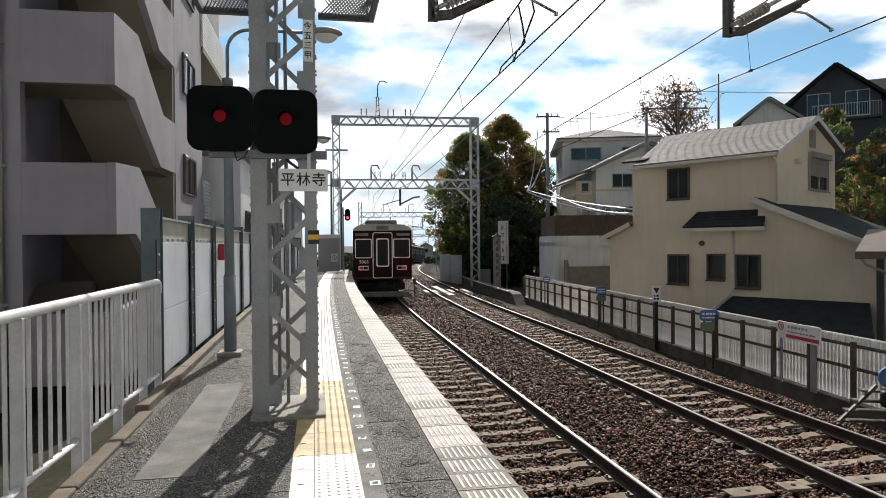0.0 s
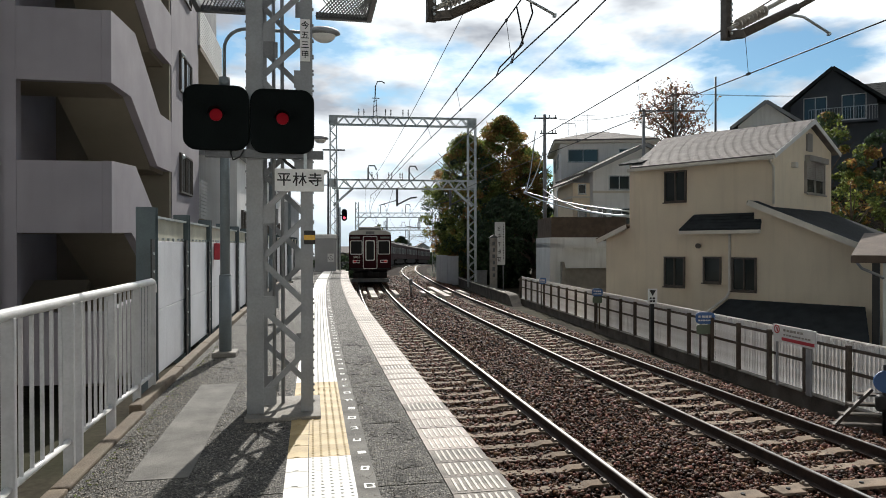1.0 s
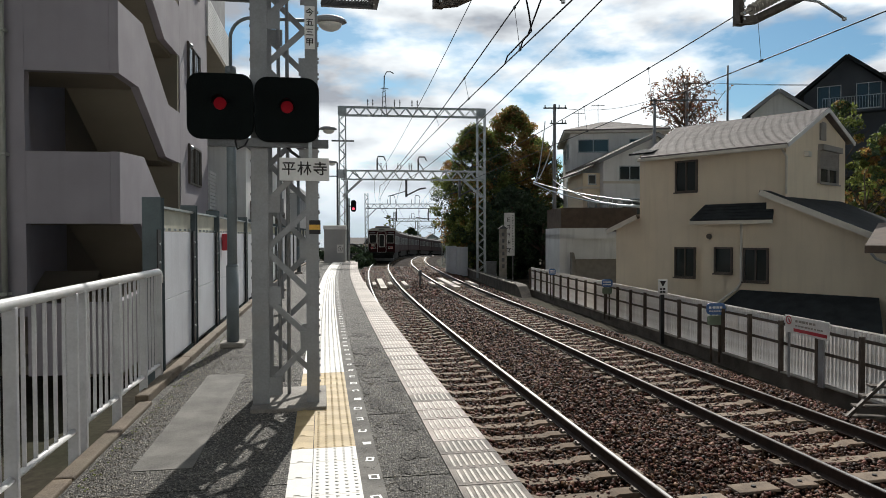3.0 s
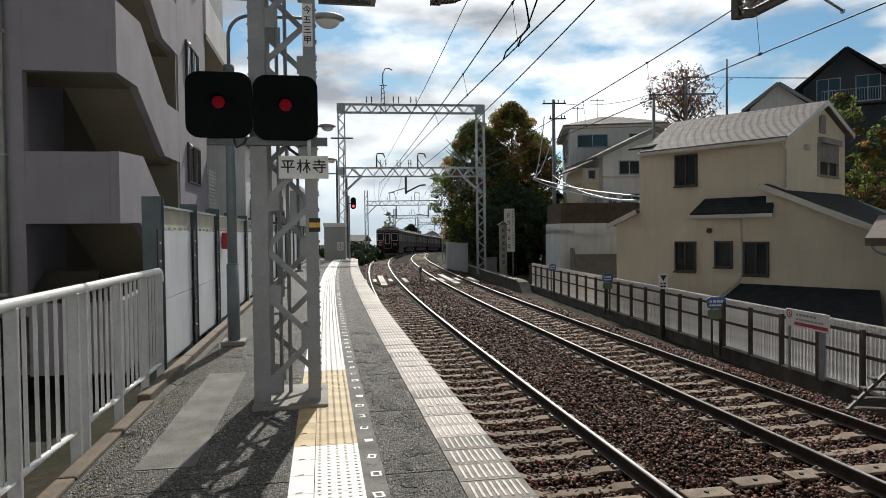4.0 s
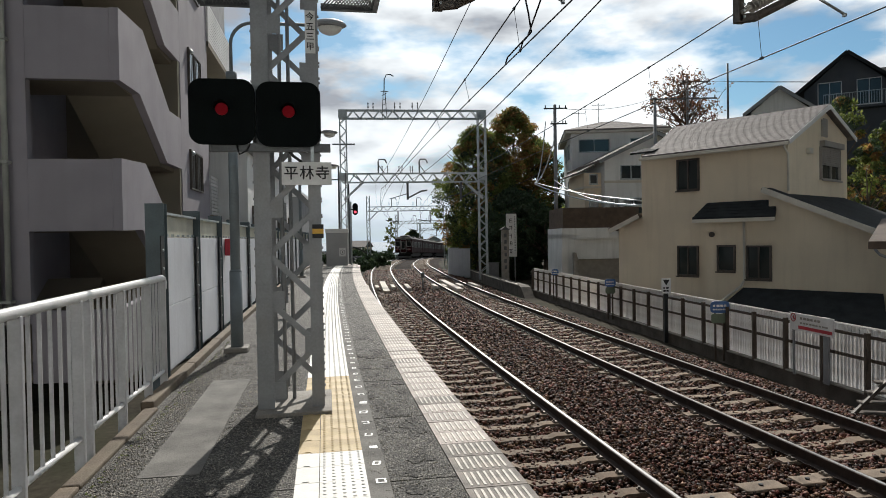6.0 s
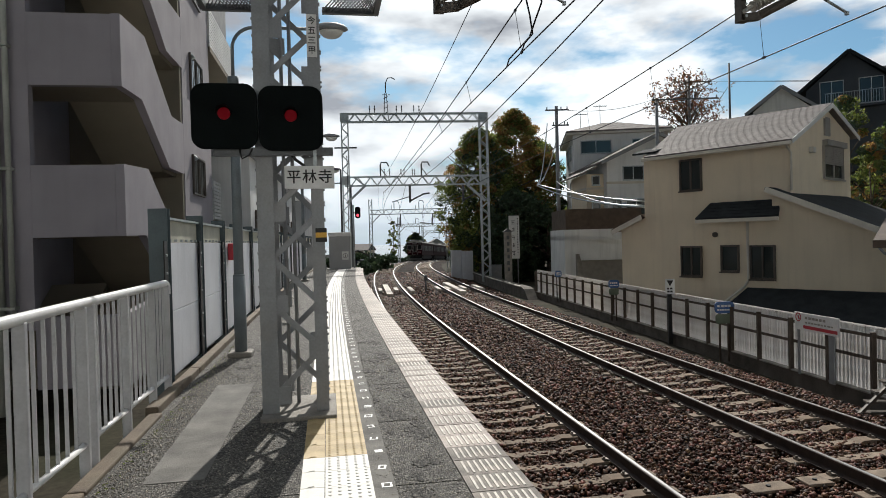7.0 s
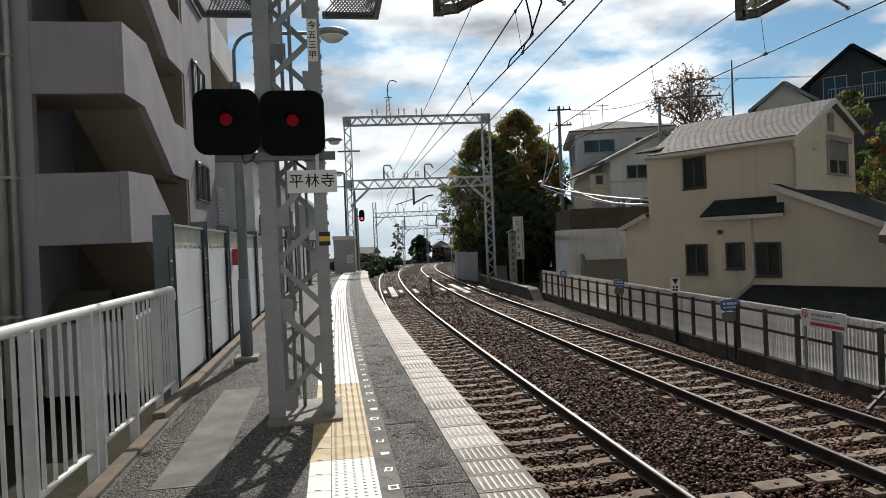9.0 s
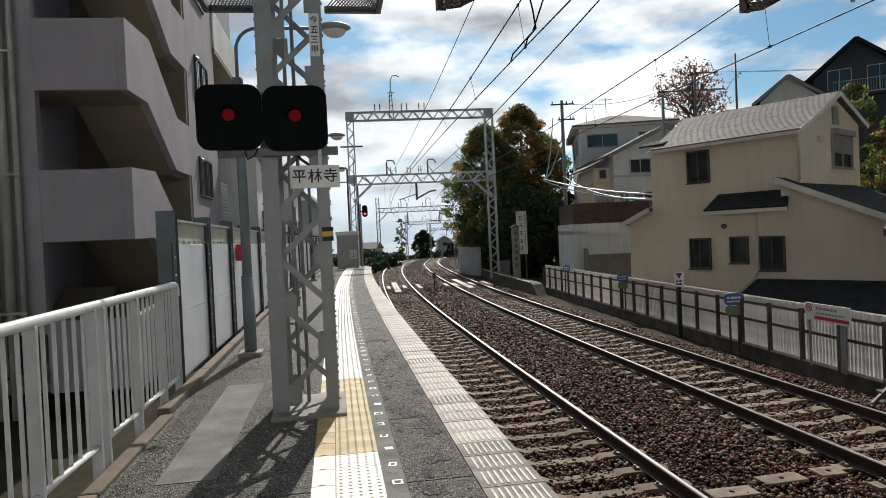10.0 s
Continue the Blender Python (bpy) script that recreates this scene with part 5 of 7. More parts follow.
CONTACT = 4.13
for off, hi, lo in ((0.0, 4.85, 4.2), (TRACK2, 5.1, 4.6)):
    build_wire("contact_wire", "thin dark contact wire over the track", off + 0.1, lambda s: CONTACT, r=0.010)
    mess = sag(hi, lo)
    build_wire("messenger_wire", "thin dark messenger wire over the track", off + 0.02, mess, r=0.011)
    for i in range(26):
        s = 9.5 + i * 3.4
        bm = B()
        rod(bm, at(s, off + 0.1, CONTACT), at(s, off + 0.02, mess(s)), 0.004, seg=5)
        for z, o in ((CONTACT, 0.1), (mess(s), 0.02)):
            box(bm, -0.012, 0.012, -0.035, 0.035, -0.018, 0.018, m=place(s, off + o, z))
        tagged(part("dropper", bm, M_WIRE), "thin dropper between two overhead wires", "wire", "droppers")
build_wire("feeder_wire", "dark feeder wire beside the contact wire", 1.5, sag(5.25, 4.5), r=0.012)
build_wire("earth_wire", "thin dark wire high over the platform track", -0.31, sag(5.57, 4.54), r=0.007)
for k, (s, d) in enumerate(((8.6, 0.0), (8.1, 1.3))):
    bm = B()
    a, b = at(s + 0.4, 0.02, 4.72), at(s + d + 0.9, 0.1, CONTACT)
    tube(bm, [a, a + Vector((0.05, 0, -0.25)), (a + b) / 2 + Vector((0.12, 0, -0.12)), b + Vector((0.04, 0, 0.12)), b], 0.012, 6)
    tagged(part("jumper_cable", bm, M_WIRE), "slack dark jumper between overhead wires", "cable", "jumpers")


def build_bracket(off, hang, label):
    """A cantilever that hangs from the gantry and steadies the contact wire."""
    br = thing("catenary_bracket", label, "bracket", place(7.75, off, 0.07), group="brackets on the gantry")
    bm = B()
    bar(bm, (hang, 0, 3.98), (hang, 0, 6.5), 0.10, 0.012, up=(0, 1, 0))
    box(bm, hang - 0.05, hang + 0.05, -0.05, 0.05, 3.97, 3.98)
    box(bm, hang - 0.06, hang - 0.048, -0.06, 0.06, 3.97, 6.5)
    part("hanger", bm, M_RUST, br)
    bm = B()
    for k in range(7):
        rod(bm, (hang + 0.015, -0.05, 4.03 + k * 0.07), (hang + 0.015, -0.066, 4.03 + k * 0.07), 0.016, seg=6)
    tagged(part("bolts", bm, M_GALV, br), kind="stuff")
    bm = B()
    bar(bm, (hang, 0, 4.02), (hang + 0.22, 0, 4.05), 0.09)
    rod(bm, (hang + 0.2, 0, 4.05), (hang + 0.95, 0, 4.42), 0.055, seg=10)
    rod(bm, (hang + 0.95, 0, 4.42), (hang + 1.9, 0, 4.95), 0.035, seg=10)
    part("cantilever_tube", bm, M_RUST, br)
    bm = B()
    for k in range(8):
        p, q = Vector((hang + 0.14 + k * 0.05, 0, 4.16 + k * 0.027)), Vector((hang + 0.165 + k * 0.05, 0, 4.173 + k * 0.027))
        rod(bm, p, q, 0.072, 0.05, seg=12)
    rod(bm, (hang, 0, 4.09), (hang + 0.9, 0, 4.58), 0.028, seg=8)
    part("insulator", bm, M_PORC, br, "ribbed porcelain insulator")
    bm = B()
    tube(bm, [(hang + 0.55, 0, 4.26), (hang + 0.8, 0, 4.33), (hang + 1.05, 0, 4.31), (hang + 1.45, 0.05, CONTACT + 0.02)], 0.016, 8)
    box(bm, hang + 1.435, hang + 1.47, 0.03, 0.07, CONTACT - 0.01, CONTACT + 0.03)
    part("steady_arm", bm, M_GALV, br)


build_bracket(0.0, -1.35, "rusty cantilever bracket with ribbed insulator over the track")
build_bracket(TRACK2, -1.42, "rusty cantilever bracket with ribbed insulator over the track")


# ---- fence beyond the far track ----
F0, F1 = Vector((7.62, 6.0, 0)), Vector((4.22, 34.2, 0))
FDIR = (F1 - F0).normalized()
FLEN = (F1 - F0).length
FM = Matrix.Translation(F0) @ Matrix.Rotation(math.atan2(-FDIR.x, FDIR.y), 4, "Z")


def corrugation(bm, w, top, y=0.0):
    """One folded strip of the sheeting, half turned to the line."""
    poly = [(0.013, 0.0), (0.0, w * 0.4), (0.004, w * 0.82), (0.007, w * 0.82), (0.003, w * 0.4), (0.016, 0.0)]
    rings = [[bm.verts.new((px - 0.012, py + y, z)) for px, py in poly] for z in (-1.19, top)]
    for j in range(6):
        bm.faces.new((rings[0][j], rings[0][(j + 1) % 6], rings[1][(j + 1) % 6], rings[1][j]))
    for ring in rings:
        bm.faces.new((ring[0], ring[1], ring[4], ring[5]))
        bm.faces.new((ring[1], ring[2], ring[3], ring[4]))


def build_fence():
    fe = thing("fence", "bleached board fence with dark rails on a concrete kerb", "fence", FM, kind="structure")
    bm = B()
    box(bm, -0.09, 0.09, -4, FLEN, -1.75, -1.2, bevel=0.01)
    part("fence_kerb", bm, M_DCONC, fe, "dark weathered concrete kerb")
    # thin strip in paler concrete: sunlight on the kerb's top, given as colour
    bm = B()
    box(bm, -0.13, 0.1, -4, FLEN, -1.197, -1.17, bevel=0.006)
    part("kerb_lit_top", bm, M_CONC, fe, "paler concrete strip standing for the sunlit top of the kerb")
    n = int((FLEN + 3.5) / 1.1)
    for k in range(n + 1):
        bm = B()
        box(bm, -0.14, -0.055, -3.5 + k * 1.1 - 0.026, -3.5 + k * 1.1 + 0.026, -1.2, -0.16)
        part("fence_post", bm, M_FENCEFR, fe)
    for z in (-0.62, -0.235):
        bm = B()
        box(bm, -0.05, -0.02, -3.9, FLEN, z - 0.026, z + 0.026)
        part("fence_rail", bm, M_FENCEFR, fe)
    board = {}
    for w in (0.095, 0.1):
        b2 = B()
        corrugation(b2, w, -0.1)
        board[w] = bpy.data.meshes.new("fence_board")
        b2.to_mesh(board[w])
        b2.free()
        board[w].materials.append(M_FENCE)
    y, k = 0.0, 0
    r = random.Random(2)
    bm = B()
    while y < FLEN:
        w = 0.095 if y < 9 else 0.1
        if k < 300:
            share("fence_board", board[w], fe, pose(r.uniform(-0.003, 0.003), y, r.uniform(-0.012, 0.012)))
        else:
            corrugation(bm, w, -0.1 + r.uniform(-0.012, 0.012), y)
        y += w
        k += 1
    tagged(part("fence_boards", bm, M_FENCE, fe, "pale bleached narrow boards"), kind="stuff")
    bm = B()
    box(bm, -0.03, 0.02, -3.9, FLEN, -0.098, -0.075)
    part("fence_cap", bm, M_FENCE, fe)


build_fence()


# ---- signs along the fence ----
def fence_pose(y, x=-0.22, z=0.0, turn=0):
    return FM @ pose(x, y, z, 0, 0, turn)


def bars(bm, x0, x1, z, h, n, y=-0.012, seed=1):
    r = random.Random(seed)
    x = x0
    for k in range(n):
        w = (x1 - x0) / n * r.uniform(0.6, 0.85)
        box(bm, x, x + w, y - 0.004, y, z, z + h)
        x += (x1 - x0) / n
    return bm


def build_notice():
    s = thing("notice_board", "white notice board with a red band on grey posts", "sign", FM @ pose(-0.2, 7.18, 0.195, 0, 0, -90))
    bm = B()
    box(bm, -0.02, 1.22, -0.01, 0.01, -0.53, -0.2, bevel=0.004)
    part("board", bm, M_WHITE, s, "white board")
    bm = B()
    box(bm, 0.25, 1.18, -0.016, -0.011, -0.49, -0.43)
    part("red_band", bm, M_RED, s)
    bm = B()
    bars(bm, 0.3, 0.9, -0.31, 0.045, 6)
    bars(bm, 0.3, 1.1, -0.39, 0.03, 9, seed=3)
    tagged(part("writing", bm, M_SHUT, s), kind="stuff")
    bm = B()
    for k in range(16):
        a, b = k * math.tau / 16, (k + 1) * math.tau / 16
        bar(bm, (0.1 + 0.075 * math.cos(a), -0.014, -0.29 + 0.075 * math.sin(a)), (0.1 + 0.075 * math.cos(b), -0.014, -0.29 + 0.075 * math.sin(b)), 0.018, 0.006, up=(0, 1, 0))
    bar(bm, (0.09, -0.014, -0.26), (0.13, -0.014, -0.33), 0.03, 0.006, up=(0, 1, 0))
    part("ring", bm, M_RED, s)
    for x, w in ((0.05, 0.04), (0.98, 0.14)):
        bm = B()
        box(bm, x - w / 2, x + w / 2, 0.012, 0.045, -1.4, -0.2)
        part("post", bm, M_STEEL, s)


def build_oval(m, w, label, low=True):
    s = thing("advertising_sign", label, "sign", m, group="small signs by the fence")
    bm = B()
    prism(bm, rounded(w, 0.27, 0.09), 0.03, Matrix.Translation((0, 0, -0.10)))
    part("blue_board", bm, M_BLUE, s, "blue board")
    bm = B()
    bars(bm, -w * 0.38, w * 0.38, -0.09, 0.05, 4, y=-0.001)
    bars(bm, -w * 0.38, w * 0.38, -0.17, 0.035, 6, y=-0.001, seed=5)
    tagged(part("writing", bm, M_WHITE, s), kind="stuff")
    if low:
        bm = B()
        prism(bm, rounded(w * 0.9, 0.22, 0.06), 0.025, Matrix.Translation((0, 0.01, -0.36)))
        part("green_board", bm, M_GREEN, s, "faded green board")
    for x in (-w * 0.22, w * 0.22):
        bm = B()
        rod(bm, (x, 0.05, -1.35), (x, 0.05, -0.05), 0.025)
        part("post", bm, M_FENCEFR, s)


def build_triangle_sign():
    s = thing("crossing_sign", "small white sign with a black triangle on a black post", "sign", Matrix.Translation((5.92, 18.6, -0.12)))
    bm = B()
    box(bm, -0.13, 0.13, -0.008, 0.008, 0.02, 0.44, bevel=0.003)
    part("plate", bm, M_WHITE, s)
    bm = B()
    prism(bm, [(-0.09, 0.40), (0.09, 0.40), (0.0, 0.24)], 0.004, Matrix.Translation((0, -0.013, 0)))
    bars(bm, -0.08, 0.08, 0.15, 0.05, 2, y=-0.009)
    bars(bm, -0.08, 0.08, 0.07, 0.05, 2, y=-0.009, seed=2)
    part("marking", bm, M_INK, s)
    bm = B()
    box(bm, -0.05, 0.05, 0.012, 0.1, -1.35, 0.06)
    part("post", bm, M_BLACK, s)


build_notice()
build_oval(Matrix.Translation((6.20, 15.6, -0.07)), 0.44, "blue and green oval sign on two posts")
build_oval(Matrix.Translation((5.38, 22.8, 0.02)), 0.36, "blue rounded sign on two posts by the fence")
build_oval(Matrix.Translation((4.55, 29.5, 0.05)), 0.30, "small blue sign on two posts by the fence", False)
build_triangle_sign()


def build_steps():
    st = thing("metal_steps", "dark metal steps over the fence with a blue disc", "steps", Matrix.Translation((6.3, 10.45, 0)) @ pose(0, 0, 0, 0, 0, -12))
    for x in (0.0, 0.75):
        bm = B()
        bar(bm, (x - 0.25, -0.1, -1.38), (x + 0.45, 0.1, -0.72), 0.05)
        part("stringer", bm, M_RUST, st)
    for k in range(4):
        bm = B()
        box(bm, -0.15 + k * 0.13, 0.75 + k * 0.13, -0.08 + k * 0.05, 0.1 + k * 0.05, -1.28 + k * 0.15, -1.25 + k * 0.15)
        part("tread", bm, M_RUST, st)
    bm = B()
    rod(bm, (0.55, -0.1, -1.4), (0.55, -0.1, -0.3), 0.03)
    part("post", bm, M_BLACK, st)
    bm = B()
    prism(bm, [(0.55 + 0.17 * math.cos(k * math.tau / 20), -0.55 + 0.17 * math.sin(k * math.tau / 20)) for k in range(20)], 0.03, Matrix.Translation((0, -0.16, 0)))
    part("disc", bm, M_BLUE, st, "blue disc")
    bm = B()
    box(bm, 0.43, 0.68, -0.17, -0.03, -1.02, -0.76, bevel=0.05)
    part("lamp_case", bm, M_BLACK, st, "black case under the disc")


build_steps()


# ---- windows ----
def add_window(parent, m, w, h, frame_mat=None, shutter=0.0, mull=True):
    """A window whose glass faces -y of m."""
    wd = thing_part("window", parent)
    bm = B()
    frame_ring(bm, w, h, 0.05, 0.12, m)
    if mull:
        box(bm, -0.022, 0.022, -0.045, 0.03, -h / 2 + 0.05, h / 2 - 0.05, m=m)
    part("frame", bm, frame_mat or M_FRAME, wd)
    for a, b, y in (((-w / 2 + 0.05, 0.0, 0.0), (0.0, w / 2 - 0.05, 0.02)) if mull else ((-w / 2 + 0.05, w / 2 - 0.05, 0.0),)) if not mull else ((-w / 2 + 0.05, -0.0225, 0.0), (0.0225, w / 2 - 0.05, 0.012)):
        bm = B()
        box(bm, a, b, y, y + 0.006, -h / 2 + 0.05, h / 2 - 0.05, m=m)
        part("pane", bm, M_GLASS, wd)
    bm = B()
    box(bm, -w / 2 - 0.03, w / 2 + 0.03, -0.10, -0.062, -h / 2 - 0.04, -h / 2, m=m)
    part("sill", bm, frame_mat or M_FRAME, wd)
    if shutter:
        bm = B()
        n = int(h * shutter / 0.06)
        for k in range(n):
            box(bm, -w / 2 + 0.05, w / 2 - 0.05, -0.04, -0.015, h / 2 - 0.05 - (k + 1) * 0.06 + 0.008, h / 2 - 0.05 - k * 0.06, m=m)
        box(bm, -w / 2 - 0.02, w / 2 + 0.02, -0.16, 0.0, h / 2, h / 2 + 0.18, m=m)
        tagged(part("roller_shutter", bm, M_SHUT, wd), kind="stuff")
    return wd


def slab_roof(parent, a, b, c, d, t, material, name="roof", rows=0, tile=None):
    """A thick roof plane with corners a b (eave) c d (ridge), courses laid as shallow steps."""
    a, b, c, d = (Vector(v) for v in (a, b, c, d))
    n = (b - a).cross(d - a).normalized()
    bm = B()
    low = [bm.verts.new(v) for v in (a, b, c, d)]
    steps = [(0.0, t)]
    for k in range(max(rows, 0)):
        steps += [(k / rows, t + (0.011 if rows < 20 else 0.007) * (1 if t > 0 else -1)), ((k + 1) / rows, t)]
    if not rows:
        steps.append((1.0, t))
    left = [bm.verts.new(a.lerp(d, u) + n * e) for u, e in steps]
    right = [bm.verts.new(b.lerp(c, u) + n * e) for u, e in steps]
    bm.faces.new(low[::-1])
    for k in range(len(steps) - 1):
        bm.faces.new((left[k], right[k], right[k + 1], left[k + 1]))
    bm.faces.new((low[0], low[1], right[0], left[0]))
    bm.faces.new((low[2], low[3], left[-1], right[-1]))
    bm.faces.new([low[3], low[0]] + left)
    bm.faces.new([low[1], low[2]] + right[::-1])
    bmesh.ops.recalc_face_normals(bm, faces=bm.faces[:])
    return part(name, bm, material, parent)


# ---- cream house ----
def build_cream_house():
    h = thing("house", "cream stucco house with pale slate roof and dark lean-to roofs", "house", pose(9.98, 20.0, 0, 0, 0, -48))
    zb = -1.6
    bm = B()
    gable = [(0, zb), (4.95, zb), (4.95, 4.72), (2.75, 5.48), (0, 4.26)]
    prism(bm, gable, 4.47, Matrix(((0, 1, 0, -4.47), (1, 0, 0, 0), (0, 0, 1, 0), (0, 0, 0, 1))))
    part("main_wall", bm, M_CREAM, h)
    slab_roof(h, (-4.6, -0.42, 4.14), (0.22, -0.42, 4.14), (0.22, 2.75, 5.53), (-5.1, 2.75, 5.53), 0.07, M_ROOFG, rows=28)
    slab_roof(h, (0.22, 5.2, 4.66), (-4.75, 5.2, 4.66), (-5.1, 2.75, 5.535), (0.22, 2.75, 5.535), 0.09, M_ROOFG, rows=10)
    bm = B()
    bar(bm, (0.23, -0.44, 4.14), (0.23, 2.75, 5.52), 0.03, 0.13)
    bar(bm, (0.23, 2.75, 5.52), (0.23, 5.2, 4.65), 0.03, 0.13)
    part("barge_board", bm, M_WHITE, h, "white barge board")
    bm = B()
    box(bm, -4.7, 0.2, -0.48, -0.40, 4.05, 4.16, bevel=0.02)
    part("gutter", bm, M_TRIM, h)
    bm = B()
    tube(bm, [(0.02, -0.36, 4.12), (0.02, -0.3, 4.02), (0.03, -0.05, 3.85), (0.03, -0.05, 2.75)], 0.035)
    part("downpipe", bm, M_TRIM, h)
    # narrow bay with a little dark roof, and the low wing
    bm = B()
    box(bm, -4.95, -4.48, 0.1, 3.0, zb, 4.35)
    part("bay_wall", bm, M_CREAM, h)
    slab_roof(h, (-5.2, -0.2, 4.33), (-4.3, -0.2, 4.33), (-4.3, 0.6, 4.55), (-5.2, 0.6, 4.55), 0.06, M_ROOFD)
    bm = B()
    prism(bm, [(-5.95, zb), (-4.96, zb), (-4.96, 2.16), (-5.95, 1.75)], 3.0, Matrix.Translation((0, 0.15, 0)))
    part("wing_wall", bm, M_CREAM, h)
    slab_roof(h, (-6.2, -0.1, 1.68), (-6.2, 3.3, 1.68), (-4.96, 3.3, 2.2), (-4.96, -0.1, 2.2), -0.09, M_ROOFB)
    bm = B()
    bar(bm, (-6.2, -0.11, 1.66), (-4.96, -0.11, 2.18), 0.03, 0.16)
    part("wing_trim", bm, M_TRIM, h)
    # front block under the pent roof, and the wing with the raking roof
    bm = B()
    prism(bm, [(-2.33, zb), (4.6, zb), (4.6, 0.55), (-0.38, 2.76), (-0.38, 2.1), (-2.33, 2.1)], 0.42, Matrix.Translation((0, -0.42, 0)))
    part("front_wall", bm, M_CREAM, h)
    slab_roof(h, (-2.55, -0.85, 1.96), (-0.02, -0.85, 1.96), (-0.3, -0.02, 2.46), (-2.46, -0.02, 2.46), 0.07, M_ROOFD, rows=5)
    bm = B()
    box(bm, -2.55, -0.02, -0.9, -0.84, 1.87, 1.98, bevel=0.01)
    part("fascia", bm, M_TRIM, h)
    slab_roof(h, (5.0, 4.6, 0.45), (5.0, -0.75, 0.45), (-0.43, -0.75, 2.86), (-0.43, 4.6, 2.86), 0.1, M_ROOFD, rows=14)
    bm = B()
    bar(bm, (5.0, -0.77, 0.38), (-0.43, -0.77, 2.79), 0.04, 0.16)
    part("barge_board", bm, M_TRIM, h)
    bm = B()
    prism(bm, [(0.05, zb), (4.6, zb), (4.6, 0.5), (0.05, 2.5)], 4.4, Matrix.Translation((0, 0.02, 0)))
    part("wing_body", bm, M_CREAM, h)
    slab_roof(h, (-1.5, -2.35, -1.10), (3.2, -2.35, -1.10), (2.55, -0.43, -0.18), (-1.14, -0.43, -0.18), 0.06, M_ROOFD)
    bm = B()
    box(bm, -1.3, 3.0, -2.2, -0.43, zb, -1.15)
    part("lean_to_wall", bm, M_CREAM, h)
    bm = B()
    tube(bm, [(-1.1, -0.47, 1.9), (-1.1, -0.47, 0.1), (-1.2, -0.5, -0.1), (-1.5, -1.5, -0.62)], 0.04)
    part("downpipe", bm, M_TRIM, h)
    bm = B()
    rod(bm, (-2.12, -0.42, 1.5), (-2.12, -0.5, 1.5), 0.08, seg=12)
    part("vent_cap", bm, M_FRAME, h)
    add_window(h, Matrix.Translation((-3.13, -0.02, 3.48)), 0.78, 1.04)
    add_window(h, Matrix.Translation((-3.16, -0.02, 0.64)), 0.74, 1.0)
    add_window(h, Matrix.Translation((-1.66, -0.44, 0.755)), 0.58, 0.82, mull=False)
    add_window(h, Matrix.Translation((-0.665, -0.44, 0.64)), 0.74, 1.02)
    gm = Matrix(((0, -1, 0, 0.02), (1, 0, 0, 3.3), (0, 0, 1, 3.72), (0, 0, 0, 1)))
    add_window(h, gm, 1.7, 1.05, M_SHUT, shutter=0.55)
    bm = B()
    box(bm, 0.0, 0.05, 2.6, 3.05, 4.58, 5.12)
    for k in range(6):
        box(bm, 0.05, 0.06, 2.64, 3.01, 4.68 + k * 0.085, 4.74 + k * 0.085)
    part("gable_vent", bm, M_SHUT, h)
    bm = B()
    box(bm, 0.0, 0.14, 1.35, 1.6, 3.95, 4.12, bevel=0.02)
    part("vent_hood", bm, M_TRIM, h)


build_cream_house()


def build_shed():
    s = thing("shed", "white walled shed with a brown eave and black downpipe", "shed", pose(9.05, 14.7, 0, 0, 0, -38))
    bm = B()
    box(bm, 0.55, 5, 0.5, 4, -1.6, 1.25)
    part("wall", bm, M_WHITE, s)
    slab_roof(s, (0.0, 0.0, 1.22), (5.5, 0.0, 1.22), (5.5, 2.6, 1.75), (0.0, 2.6, 1.75), 0.08, M_ROOFB)
    bm = B()
    box(bm, 0.0, 5.5, -0.06, 0.0, 1.14, 1.31, bevel=0.01)
    part("fascia", bm, M_ROOFB, s)
    bm = B()
    tube(bm, [(0.12, -0.02, 1.14), (0.2, 0.05, 1.02), (0.5, 0.3, 0.86), (0.56, 0.42, 0.8)], 0.03)
    part("gutter_pipe", bm, M_STEEL, s)
    bm = B()
    box(bm, 0.36, 0.5, 0.36, 0.5, -1.6, 1.14)
    part("post", bm, M_BLACK, s)


build_shed()


